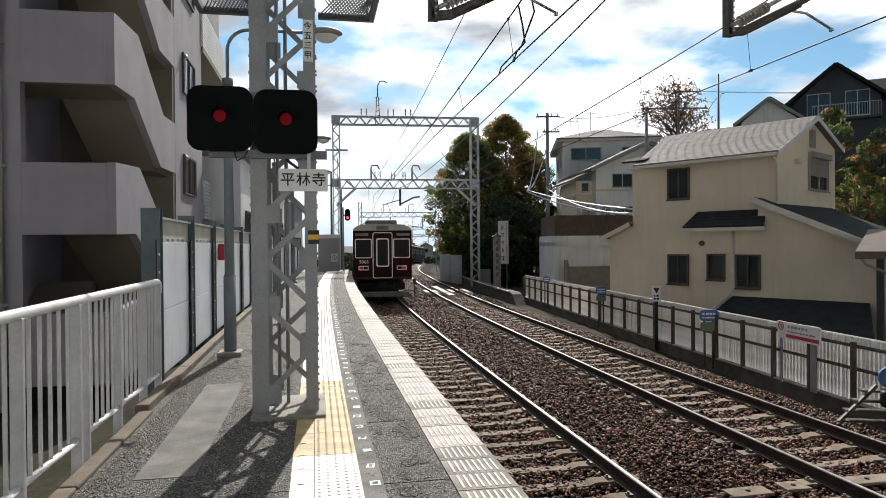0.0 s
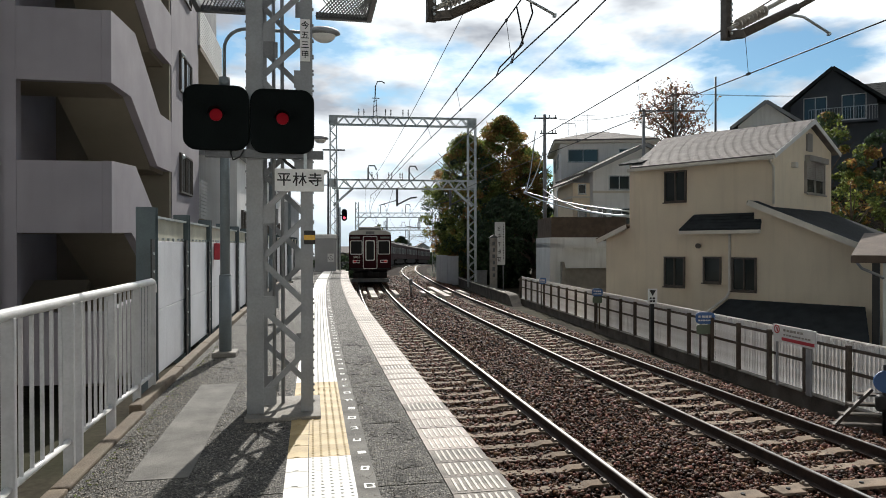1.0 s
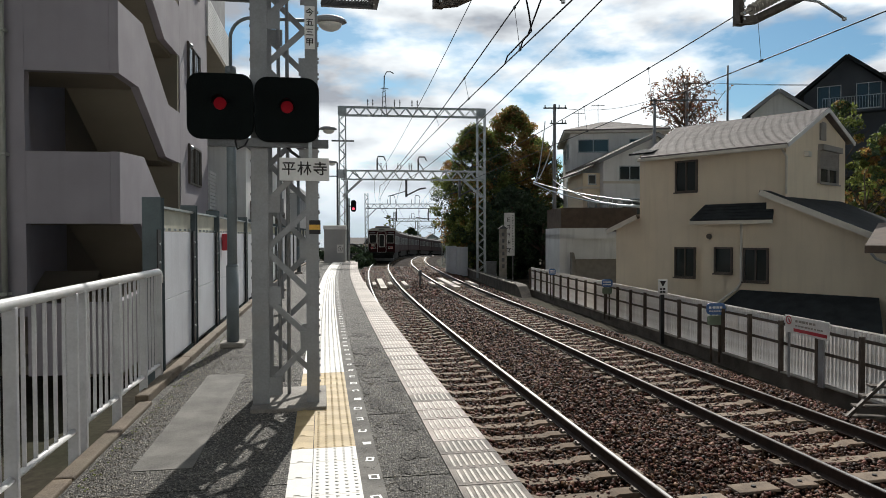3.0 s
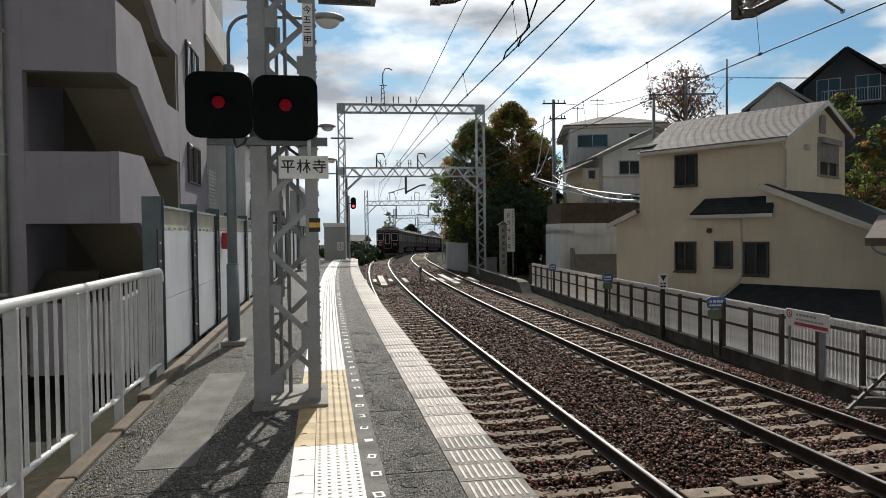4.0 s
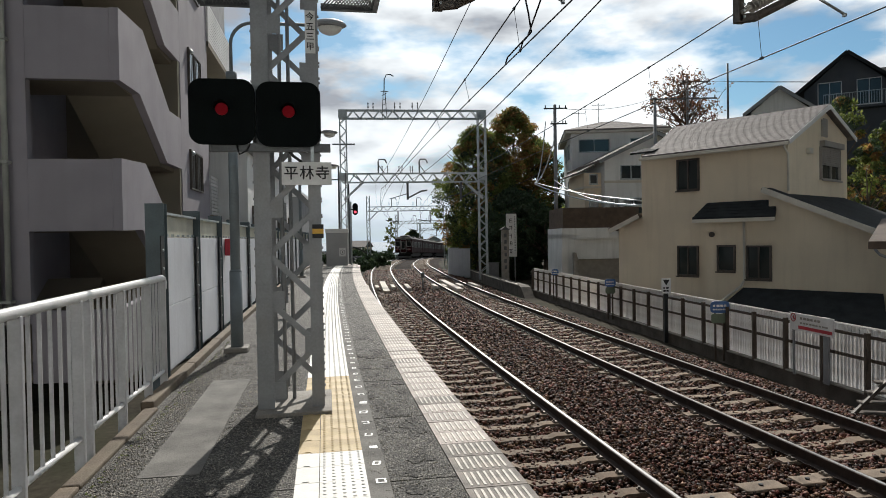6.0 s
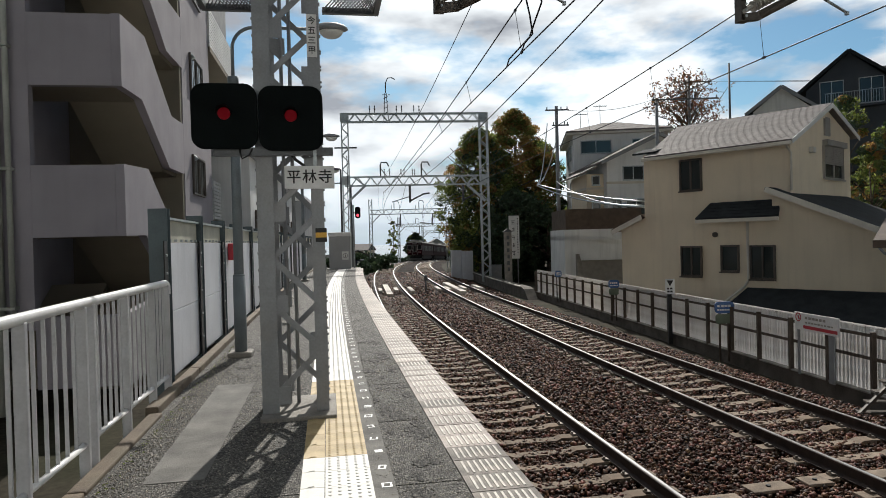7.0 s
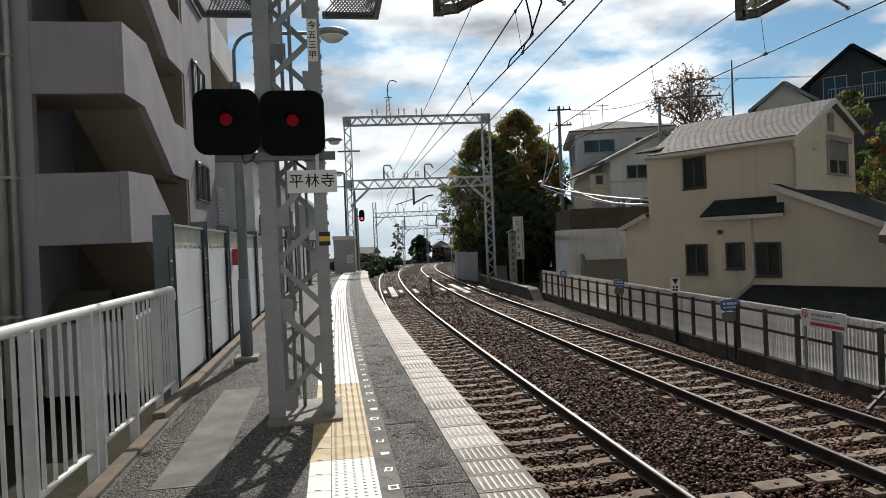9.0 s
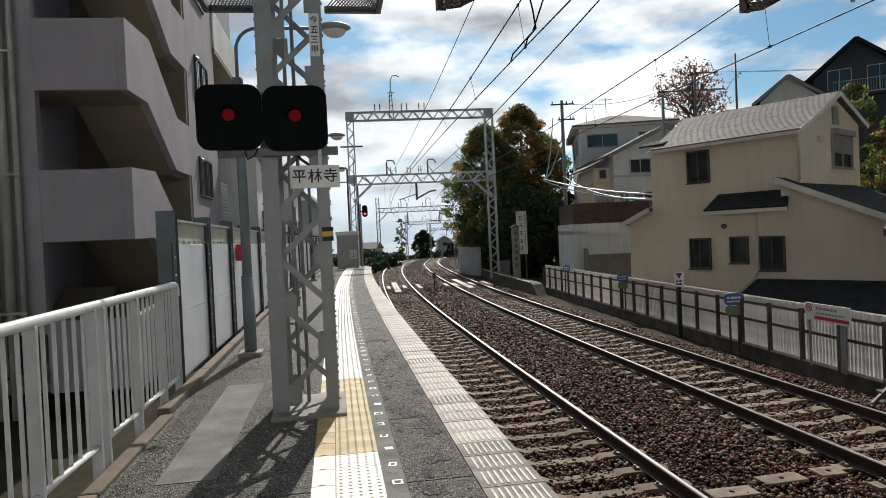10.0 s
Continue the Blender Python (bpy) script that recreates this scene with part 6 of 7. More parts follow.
# ---- houses on the slope ----
def build_house(m, w, d, z0, z1, wall, roof, label, kind="gable", rise=1.4, over=0.4, wins=(), side_wins=(), balcony=None, side_x=0):
    h = thing("house", label, "house", m, group="houses on the hill")
    bm = B()
    if kind == "gable_front":
        prism(bm, [(0, z0), (w, z0), (w, z1), (w / 2, z1 + rise), (0, z1)], d)
    else:
        box(bm, 0, w, 0, d, z0, z1)
    part("wall", bm, wall, h)
    if kind == "gable":
        slab_roof(h, (-over, -over, z1 - 0.05), (w + over, -over, z1 - 0.05), (w + over, d / 2, z1 + rise), (-over, d / 2, z1 + rise), 0.1, roof, rows=10)
        slab_roof(h, (w + over, d + over, z1 - 0.05), (-over, d + over, z1 - 0.05), (-over, d / 2, z1 + rise), (w + over, d / 2, z1 + rise), 0.1, roof)
        bm = B()
        prism(bm, [(0, z1), (d, z1), (d / 2, z1 + rise * 0.9)], w, Matrix(((0, 1, 0, 0), (1, 0, 0, 0), (0, 0, 1, 0), (0, 0, 0, 1))))
        part("gable", bm, wall, h)
    elif kind == "gable_front":
        slab_roof(h, (-over, d + over, z1 - over * rise / w), (-over, -over, z1 - over * rise / w), (w / 2, -over, z1 + rise + 0.05), (w / 2, d + over, z1 + rise + 0.05), 0.1, roof, rows=8)
        slab_roof(h, (w + over, -over, z1 - over * rise / w), (w + over, d + over, z1 - over * rise / w), (w / 2, d + over, z1 + rise + 0.05), (w / 2, -over, z1 + rise + 0.05), 0.1, roof, rows=8)
        bm = B()
        bar(bm, (-over, -over - 0.02, z1 - over * rise / w), (w / 2, -over - 0.02, z1 + rise), 0.06, 0.2)
        bar(bm, (w + over, -over - 0.02, z1 - over * rise / w), (w / 2, -over - 0.02, z1 + rise), 0.06, 0.2)
        part("barge_board", bm, M_HOUSEG if wall is not M_HOUSED else M_ROOFD, h)
    else:
        c0, c1 = (w * 0.42, d / 2, z1 + rise), (w * 0.58, d / 2, z1 + rise)
        slab_roof(h, (-over, -over, z1), (w + over, -over, z1), c1, c0, 0.1, roof, rows=10)
        slab_roof(h, (w + over, d + over, z1), (-over, d + over, z1), c0, c1, 0.1, roof)
        slab_roof(h, (-over, d + over, z1), (-over, -over, z1), c0, (c0[0], c0[1] + 0.01, c0[2]), 0.1, roof, rows=10)
        slab_roof(h, (w + over, -over, z1), (w + over, d + over, z1), (c1[0], c1[1] + 0.01, c1[2]), c1, 0.1, roof, rows=10)
        bm = B()
        box(bm, -over, w + over, -over, d + over, z1 - 0.14, z1 - 0.005)
        part("eave", bm, M_TRIM, h)
    for x, z, ww, hh in wins:
        add_window(h, Matrix.Translation((x, -0.02, z)), ww, hh, M_WHITE if wall is M_HOUSED else M_GALV)
    for y, z, ww, hh in side_wins:
        add_window(h, Matrix(((0, 1, 0, side_x - 0.02), (-1, 0, 0, y), (0, 0, 1, z), (0, 0, 0, 1))), ww, hh, M_GALV)
    if balcony:
        x0, x1, z = balcony
        bm = B()
        box(bm, x0, x1, -0.9, -0.005, z - 0.12, z)
        part("balcony_floor", bm, wall, h)
        bm = B()
        box(bm, x0, x1, -0.92, -0.86, z + 0.95, z + 1.0)
        k = 0
        while x0 + k * 0.16 < x1:
            box(bm, x0 + k * 0.16, x0 + k * 0.16 + 0.03, -0.905, -0.875, z, z + 0.95)
            k += 1
        part("balcony_rail", bm, M_GALV, h)
    return h


build_house(pose(8.5, 47, 0, 0, 0, -6), 6.2, 8, -1, 8.75, M_HOUSEW, M_ROOFG, "pale two-storey house with a hipped grey roof", "hip", 1.2, 0.45,
            wins=((1.55, 7.75, 2.1, 0.9), (4.6, 7.8, 1.2, 0.8), (1.6, 5.2, 1.6, 1.0)), side_wins=((2.2, 7.6, 1.2, 1.0), (5.0, 7.6, 1.2, 1.0), (2.2, 5.0, 1.2, 1.0)))
white_house = build_house(pose(9.3, 40.5, 0, 0, 0, 4), 6.3, 7, -1, 6.01, M_HOUSEW, M_ROOFG, "white two-storey house with a pitched roof and a side bay", "gable_front", 1.54, 0.45,
                          wins=((1.6, 5.3, 1.3, 0.85), (0.55, 3.2, 0.6, 1.1), (1.75, 3.2, 1.3, 1.1), (4.0, 3.2, 1.6, 1.4)))
bm = B()
box(bm, -0.04, 6.34, -0.06, -0.004, 4.66, 4.80)
part("string_course", bm, M_TRIM, white_house)
bm = B()
box(bm, -1.05, -0.005, 0.7, 4.5, -1, 5.35)
part("bay_wall", bm, M_CREAM, white_house, "cream side bay")
slab_roof(white_house, (-1.55, 4.9, 5.24), (-1.55, 0.3, 5.24), (-0.47, 0.3, 5.74), (-0.47, 4.9, 5.74), 0.1, M_ROOFG, "bay_roof")
bm = B()
box(bm, -1.14, -1.052, 0.62, 4.5, 4.4, 4.52)
box(bm, -1.14, -0.01, 0.6, 0.696, 4.4, 4.52)
part("bay_ledge", bm, M_TRIM, white_house)
add_window(white_house, Matrix.Translation((-0.5, 0.68, 3.3)), 0.55, 1.1, M_GALV, mull=False)
add_window(white_house, Matrix.Translation((-0.5, 0.68, 4.95)), 0.5, 0.6, M_GALV, mull=False)
build_house(pose(20.1, 45, 0, 0, 0, -25), 3.4, 6, 2, 9.5, M_HOUSEW, M_ROOFD, "pale house with a dark gabled roof on the hill", "gable_front", 1.4, 0.45, wins=((1.7, 8.9, 1.4, 0.9),))
dark_house = build_house(pose(25.96, 49.45, 0, 0, 0, -30), 5.4, 9, 3, 11.7, M_HOUSED, M_ROOFD, "dark grey modern house with a gabled roof and balcony", "gable_front", 2.4, 0.6,
                         wins=((1.6, 11.3, 1.5, 1.8), (4.0, 11.3, 1.5, 1.8)), balcony=(1.2, 5.4, 10.2))
bm = B()
box(bm, 5.405, 13, 1.2, 8.5, 3, 11.6)
part("side_wall", bm, M_HOUSED, dark_house)
slab_roof(dark_house, (5.3, 0.6, 11.4), (13.6, 0.6, 11.4), (13.6, 4.8, 13.7), (2.8, 4.8, 13.7), 0.1, M_ROOFD, "side_roof", rows=10)
slab_roof(dark_house, (13.6, 9.0, 11.4), (5.3, 9.0, 11.4), (2.8, 4.805, 13.7), (13.6, 4.805, 13.7), 0.1, M_ROOFD, "side_roof")


def build_antenna(x, y, z, h):
    a = thing("roof_antenna", "thin television antenna on a house roof", "antenna", Matrix.Translation((x, y, z)), group="roof antennas")
    bm = B()
    rod(bm, (0, 0, 0), (0, 0, h), 0.022, seg=6)
    part("mast", bm, M_DARKSTEEL, a)
    bm = B()
    bar(bm, (-0.5, 0, h - 0.15), (0.5, 0, h - 0.15), 0.025)
    for k in range(7):
        bar(bm, (-0.45 + k * 0.15, -0.3, h - 0.15), (-0.45 + k * 0.15, 0.3, h - 0.15), 0.018)
    part("array", bm, M_DARKSTEEL, a)


build_antenna(11.3, 51, 9.6, 1.9)
build_antenna(10.0, 52, 9.4, 1.7)


def build_garage():
    g = thing("garage", "pale concrete garage under a brown walled terrace", "garage", pose(6.2, 37.6, 0, 0, 0, 3))
    bm = B()
    box(bm, 0.0, 0.75, 0, 4, -1.6, 1.62)
    box(bm, 0.0, 4.2, 0, 4, 1.35, 1.95)
    box(bm, 3.6, 4.2, 0, 4, -1.6, 1.35)
    part("frame", bm, M_HOUSEW, g)
    bm = B()
    box(bm, 0.75, 3.6, 0.7, 0.8, -1.6, 0.2)
    part("shutter", bm, M_SHUT, g)
    bm = B()
    box(bm, 0.75, 3.6, 0.35, 0.5, 0.2, 1.35)
    part("lintel", bm, M_HOUSEW, g)
    bm = B()
    box(bm, 0.1, 4.4, 0.1, 4, 1.955, 3.1)
    part("terrace_wall", bm, M_ROOFB, g, "brown board terrace wall")
    bm = B()
    prism(bm, [(0.5, -1.6), (1.1, -1.6), (0.62, 0.6), (0.5, 0.6)], 0.4, Matrix.Translation((0, -0.8, 0)))
    part("buttress", bm, M_CONC, g)


build_garage()


def build_cabinet(m, label, w, d, z0, z1, material):
    c = thing("equipment_cabinet", label, "cabinet", m, group="cabinets by the line")
    bm = B()
    box(bm, 0, w, 0, d, z0, z1, bevel=0.02)
    part("case", bm, material, c)
    bm = B()
    box(bm, 0.06, w / 2 - 0.02, -0.02, -0.003, z0 + 0.1, z1 - 0.1, bevel=0.006)
    box(bm, w / 2 + 0.02, w - 0.06, -0.02, -0.003, z0 + 0.1, z1 - 0.1, bevel=0.006)
    part("door", bm, material, c)
    bm = B()
    box(bm, -0.03, w + 0.03, -0.04, d + 0.03, z1 + 0.003, z1 + 0.05)
    part("lid", bm, material, c)


build_cabinet(pose(-0.2, 50, 0, 0, 0, 4), "grey steel equipment cabinet beside the line", 0.75, 0.8, -1.45, 0.72, M_PANEL)
build_cabinet(pose(0.58, 49.6, 0, 0, 0, 4), "pale grey steel equipment cabinet beside the line", 0.82, 0.8, -1.45, 0.66, M_PANEL)
build_cabinet(pose(8.0, 31.0, 0, 0, 0, 10), "black cabinet with a white lid by the garage", 0.7, 0.6, -1.5, 0.28, M_BLACK)
build_cabinet(pose(2.6, 46.5, 0, 0, 0, 0), "small grey cabinet at the gantry's foot", 0.7, 0.5, -1.4, -0.3, M_STEEL)


def build_banner():
    b = thing("temple_banner", "tall white banner board with a column of dark characters", "sign", Matrix.Translation((3.7, 41.5, 0)))
    bm = B()
    box(bm, -0.28, 0.36, -0.03, 0.03, 0.3, 2.95)
    part("board", bm, M_WHITE, b)
    bm = B()
    r = random.Random(7)
    for k in range(5):
        z = 2.62 - k * 0.47
        for q in range(r.choice((2, 3, 3))):
            w0 = r.uniform(0.05, 0.13)
            box(bm, 0.0 - w0, 0.0 + w0 * r.uniform(0.7, 1.2), -0.036, -0.031, z - q * 0.1, z - q * 0.1 + 0.03)
        for q in range(r.choice((1, 2))):
            x = r.uniform(-0.1, 0.1)
            box(bm, x, x + 0.03, -0.0362, -0.0312, z - r.uniform(0.18, 0.28), z + r.uniform(0.0, 0.07))
    for k in range(22):
        z = 2.75 - k * 0.1
        box(bm, 0.23, 0.23 + r.uniform(0.04, 0.06), -0.036, -0.031, z, z + r.uniform(0.03, 0.06))
    part("writing", bm, M_INK, b)
    bm = B()
    rod(bm, (-0.2, 0.06, -1.4), (-0.2, 0.06, 2.9), 0.04)
    rod(bm, (0.25, 0.06, -1.4), (0.25, 0.06, 2.9), 0.04)
    part("post", bm, M_STEEL, b)
    p = thing("stone_pillar", "square grey stone pillar with a small cap", "pillar", Matrix.Translation((3.05, 40.2, 0)))
    bm = B()
    box(bm, -0.02, 0.42, 0, 0.42, -1.4, 1.95, bevel=0.02)
    part("shaft", bm, M_CONC, p)
    bm = B()
    prism(bm, [(-0.1, 1.955), (0.5, 1.955), (0.2, 2.15)], 0.56, Matrix.Translation((0, -0.07, 0)))
    part("cap", bm, M_DARKSTEEL, p)
    bm = B()
    for k in range(6):
        box(bm, 0.12 + (k % 2) * 0.02, 0.28, -0.006, -0.002, 1.5 - k * 0.38, 1.72 - k * 0.38)
    part("writing", bm, M_DARKSTEEL, p)


build_banner()


def build_low_wall():
    w = thing("low_wall", "low dark concrete wall topped with pale boards", "wall", kind="structure")
    bm = B()
    sweep(bm, [(6.55, -1.7), (7.0, -1.7), (7.0, -0.98), (6.55, -0.98)], 33.5, 54, 1.0)
    part("wall", bm, M_DCONC, w)
    bm = B()
    sweep(bm, [(6.50, -0.975), (7.05, -0.975), (7.05, -0.94), (6.50, -0.94)], 33.5, 54, 1.0)
    part("coping", bm, M_DCONC, w)
    for s0, s1, o in ((33.9, 36.4, 6.55), (36.7, 38.2, 6.62), (38.5, 42.0, 6.53), (42.3, 44.1, 6.6), (44.5, 48.0, 6.56), (48.2, 52.0, 6.6)):
        bm = B()
        sweep(bm, [(o, -0.937), (o + 0.09, -0.937), (o + 0.09, -0.905), (o, -0.905)], s0, s1, 0.8)
        part("board", bm, M_PLANK, w, "pale weathered board")
    bm = B()
    prism(bm, [(-1.6, -1.7), (-0.01, -1.7), (-0.01, -0.93), (-0.5, -1.0)], 0.5, place(33.5, 6.52) @ Matrix(((0, 1, 0, 0), (1, 0, 0, 0), (0, 0, 1, 0), (0, 0, 0, 1))))
    part("ramp_end", bm, M_DCONC, w)


build_low_wall()


# ---- boards laid between the rails ----
def build_crossing():
    r = random.Random(5)
    for off in (0.0, TRACK2):
        for o, s0, s1, w in ((-0.1, 34.0, 41.5, 0.32), (-0.5, 36.4, 38.4, 0.18), (0.36, 36.4, 38.4, 0.2), (1.15, 35.4, 38.6, 0.22), (-1.05, 36.4, 38.2, 0.2)):
            bd = thing("crossing_board", "bleached plank laid between the rails", "plank", place((s0 + s1) / 2, off + o, -1.22), group="planks in the track")
            bm = B()
            box(bm, -w / 2, w / 2, -(s1 - s0) / 2, (s1 - s0) / 2, 0, 0.15 + r.uniform(-0.02, 0.02), bevel=0.01)
            part("plank", bm, M_PLANK, bd)
    for k, (s, o, a, l) in enumerate(((6.75, 1.25, 90, 0.5), (6.95, 1.95, 92, 0.5), (7.0, 2.55, 88, 0.3), (7.0, 3.5, 90, 0.9), (6.7, -0.3, 91, 0.5), (6.72, 0.3, 89, 0.5))):
        c = thing("concrete_lid", "flat concrete cable duct lid in the ballast", "lid", place(s, o, -1.215) @ pose(0, 0, 0, 0, 0, a - 90), group="duct lids")
        bm = B()
        box(bm, -l / 2, l / 2, -0.12, 0.12, 0, 0.035, bevel=0.008)
        part("slab", bm, M_SLEEPER, c)
        bm = B()
        rod(bm, (0, 0, 0.035), (0, 0, 0.05), 0.025, seg=8)
        part("lifting_eye", bm, M_BLACK, c)


build_crossing()
bm = B()
rod(bm, at(36.5, 1.95, -1.2), at(36.5, 1.95, -0.55), 0.04)
box(bm, -0.09, 0.09, -0.04, 0.04, -0.62, -0.32, m=place(36.5, 1.95), bevel=0.02)
tagged(part("track_marker", bm, M_DARKSTEEL), "short dark marker post between the tracks", "marker")


# ---- trees ----
def leaf_mesh(name, centres, per, leaf, material, parent, seed, flat=0.8):
    """Many small bent leaves round clump centres (x, y, z, radius)."""
    r = np.random.default_rng(seed)
    c = np.array(centres)
    n = len(c) * per
    idx = np.repeat(np.arange(len(c)), per)
    d = r.normal(size=(n, 3))
    d /= np.linalg.norm(d, axis=1)[:, None]
    rad = r.uniform(0.25, 1.0, n) ** 0.5
    p = c[idx, :3] + d * (rad * c[idx, 3])[:, None] * np.array((1, 1, flat))
    u = r.normal(size=(n, 3))
    u /= np.linalg.norm(u, axis=1)[:, None]
    v = np.cross(u, r.normal(size=(n, 3)))
    v /= np.linalg.norm(v, axis=1)[:, None]
    s = leaf * r.uniform(0.6, 1.4, n)[:, None]
    q = np.stack((p - u * s, p + v * s * 0.5, p + u * s, p - v * s * 0.5), 1).reshape(-1, 3)
    f = np.arange(n * 4).reshape(-1, 4)
    me = bpy.data.meshes.new(name)
    me.vertices.add(len(q))
    me.vertices.foreach_set("co", q.ravel())
    me.loops.add(f.size)
    me.loops.foreach_set("vertex_index", f.ravel())
    me.polygons.add(len(f))
    me.polygons.foreach_set("loop_start", np.arange(0, f.size, 4))
    me.update(calc_edges=True)
    me.materials.append(material)
    ob = new(name, me)
    if parent:
        ob.parent = parent
    return ob


def build_tree(x, y, z, height, radius, label, leaves, seed, clumps=120, per=70, leaf=0.16, low=0.2, trunk=0.28, shape=1.0, twigs=False):
    r = random.Random(seed)
    t = thing("tree", label, "tree", Matrix.Translation((x, y, z)))
    bm = B()
    h1 = height * 0.55
    rod(bm, (0, 0, -0.3), (0.1, 0.05, h1 * 0.5), trunk, trunk * 0.75)
    rod(bm, (0.1, 0.05, h1 * 0.5), (0.0, 0.1, height * 0.85), trunk * 0.75, trunk * 0.2)
    part("trunk", bm, M_BARK, t)
    tips = []
    bm = B()
    for k in range(16 if not twigs else 26):
        a, zz = k * 2.4 + r.uniform(-0.4, 0.4), height * r.uniform(low + 0.05, 0.75)
        ln = radius * r.uniform(0.6, 0.95) * (1 - 0.4 * abs(zz / height - 0.5))
        p = Vector((0.05, 0.05, zz * 0.85))
        q = Vector((math.cos(a) * ln, math.sin(a) * ln, zz + height * r.uniform(0.05, 0.2)))
        mid = (p + q) / 2 + Vector((0, 0, height * 0.03))
        rod(bm, p, mid, trunk * 0.3, trunk * 0.2, seg=6)
        rod(bm, mid, q, trunk * 0.2, trunk * 0.06, seg=6)
        tips.append(q)
        if twigs:
            for _ in range(9):
                e = q.lerp(mid, r.random()) if r.random() < 0.7 else mid.lerp(p, r.random() * 0.4)
                g = e + Vector((r.uniform(-1, 1), r.uniform(-1, 1), r.uniform(-0.2, 1.2))) * radius * 0.32
                rod(bm, e, g, 0.028, 0.008, seg=4, caps=False)
                for _ in range(3):
                    g2 = e.lerp(g, r.uniform(0.4, 1)) + Vector((r.uniform(-1, 1), r.uniform(-1, 1), r.uniform(-0.3, 1))) * radius * 0.16
                    rod(bm, e.lerp(g, 0.6), g2, 0.012, 0.005, seg=3, caps=False)
                    tips.append(g2)
    tagged(part("branchwork", bm, M_BARK, t), kind="stuff")
    groups = {m: [] for m, _ in leaves}
    names = [m for m, w in leaves for _ in range(int(w * 10))]
    for k in range(clumps):
        u = r.uniform(low, 1.0)
        env = math.sin(math.pi * min(1, ((u - low) / (1 - low)) ** shape * 0.93 + 0.07)) ** 0.65
        a, rr = r.uniform(0, math.tau), radius * env * math.sqrt(r.uniform(0.1, 1.0)) * r.uniform(0.85, 1.12)
        c = (math.cos(a) * rr, math.sin(a) * rr, u * height, radius * r.uniform(0.08, 0.19))
        groups[r.choice(names)].append(c)
    if twigs:
        groups = {m: [] for m, _ in leaves}
        for q in tips:
            if r.random() < 0.45:
                groups[r.choice(names)].append((q.x, q.y, q.z, radius * 0.1))
    for k, (m, c) in enumerate(groups.items()):
        if c:
            tagged(leaf_mesh("crown", c, per, leaf, m, t, seed * 7 + k), kind="stuff")
    return t


build_tree(2.2, 53, -1.4, 11.4, 3.6, "broad evergreen tree turning yellow beside the line", ((M_LEAF, 0.6), (M_LEAFO, 0.2), (M_LEAFD, 0.2)), 3, 520, 130, 0.085, 0.08)
build_tree(5.2, 55, -1.4, 13.2, 3.5, "tall autumn tree with orange and green leaves", ((M_LEAFO, 0.6), (M_LEAF, 0.4)), 4, 520, 130, 0.085, 0.10)
build_tree(7.4, 57, -1.4, 11.0, 3.0, "dark evergreen tree behind the poles", ((M_LEAFD, 0.8), (M_LEAF, 0.2)), 5, 260, 100, 0.11, 0.08)
build_tree(4.6, 49, -1.4, 6.2, 3.2, "dark evergreen shrub mass under the trees", ((M_LEAFD, 1.0),), 6, 300, 110, 0.10, 0.02)
build_tree(6.6, 47, -1.4, 4.8, 2.2, "dark evergreen bush by the garage", ((M_LEAFD, 1.0),), 16, 90, 120, 0.13, 0.02)
build_tree(0.9, 62, -1.6, 5.6, 1.5, "dark evergreen bush beside the far track", ((M_LEAFD, 0.9), (M_LEAF, 0.1)), 18, 80, 120, 0.12, 0.02)
build_tree(2.6, 57, -1.4, 5.2, 2.0, "low yellow green bush beside the cabinets", ((M_LEAFD, 0.7), (M_LEAF, 0.3)), 17, 70, 110, 0.13, 0.02)
build_tree(17.5, 50, 5.0, 9.3, 3.1, "thin bare tree with a few rust-red leaves", ((M_LEAFP, 1.0),), 7, 0, 7, 0.10, 0.25, 0.2, twigs=True)
for k, (x, y, z, hh, rr) in enumerate(((18.5, 30, -1.0, 6.2, 2.0), (20.5, 31, 0.0, 6.6, 2.3), (16.5, 28, -1.5, 3.5, 1.8), (22.5, 33, 0, 5.5, 2.6), (21, 36, 1, 7.5, 2.2))):
    build_tree(x, y, z, hh, rr, "garden shrub with green and rusty leaves on the slope", ((M_LEAF, 0.4), (M_LEAFO, 0.2), (M_LEAFD, 0.4)), 30 + k, 90, 80, 0.09, 0.03, 0.1)


build_tree(-10.9, 190, float(ground_height(-10.9, 190)), 8.4, 3.1, "dark conical evergreen behind the bend of the line", ((M_LEAFD, 0.8), (M_LEAF, 0.2)), 41, 260, 110, 0.2, 0.02)
build_tree(-15.4, 170, float(ground_height(-15.4, 170)), 10.6, 1.9, "thin light green bamboo beyond the line", ((M_LEAF, 1.0),), 42, 70, 45, 0.17, 0.2, 0.1)


# ---- poles ----
def build_pole(x, y, z0, z1, label, arms=(), r=0.14, material=None):
    p = thing("utility_pole", label, "utility pole", Matrix.Translation((x, y, 0)), group="utility poles")
    bm = B()
    rod(bm, (0, 0, z0), (0, 0, z1), r, r * 0.7, seg=12)
    part("pole", bm, material or M_STEEL, p)
    for z, x0, x1 in arms:
        bm = B()
        bar(bm, (x0, -0.1, z), (x1, -0.1, z), 0.08)
        for q in (x0 + 0.1, (x0 + x1) / 2 + 0.25, x1 - 0.1):
            rod(bm, (q, -0.1, z), (q, -0.1, z + 0.2), 0.035, seg=6)
        part("cross_arm", bm, M_DARKSTEEL, p)


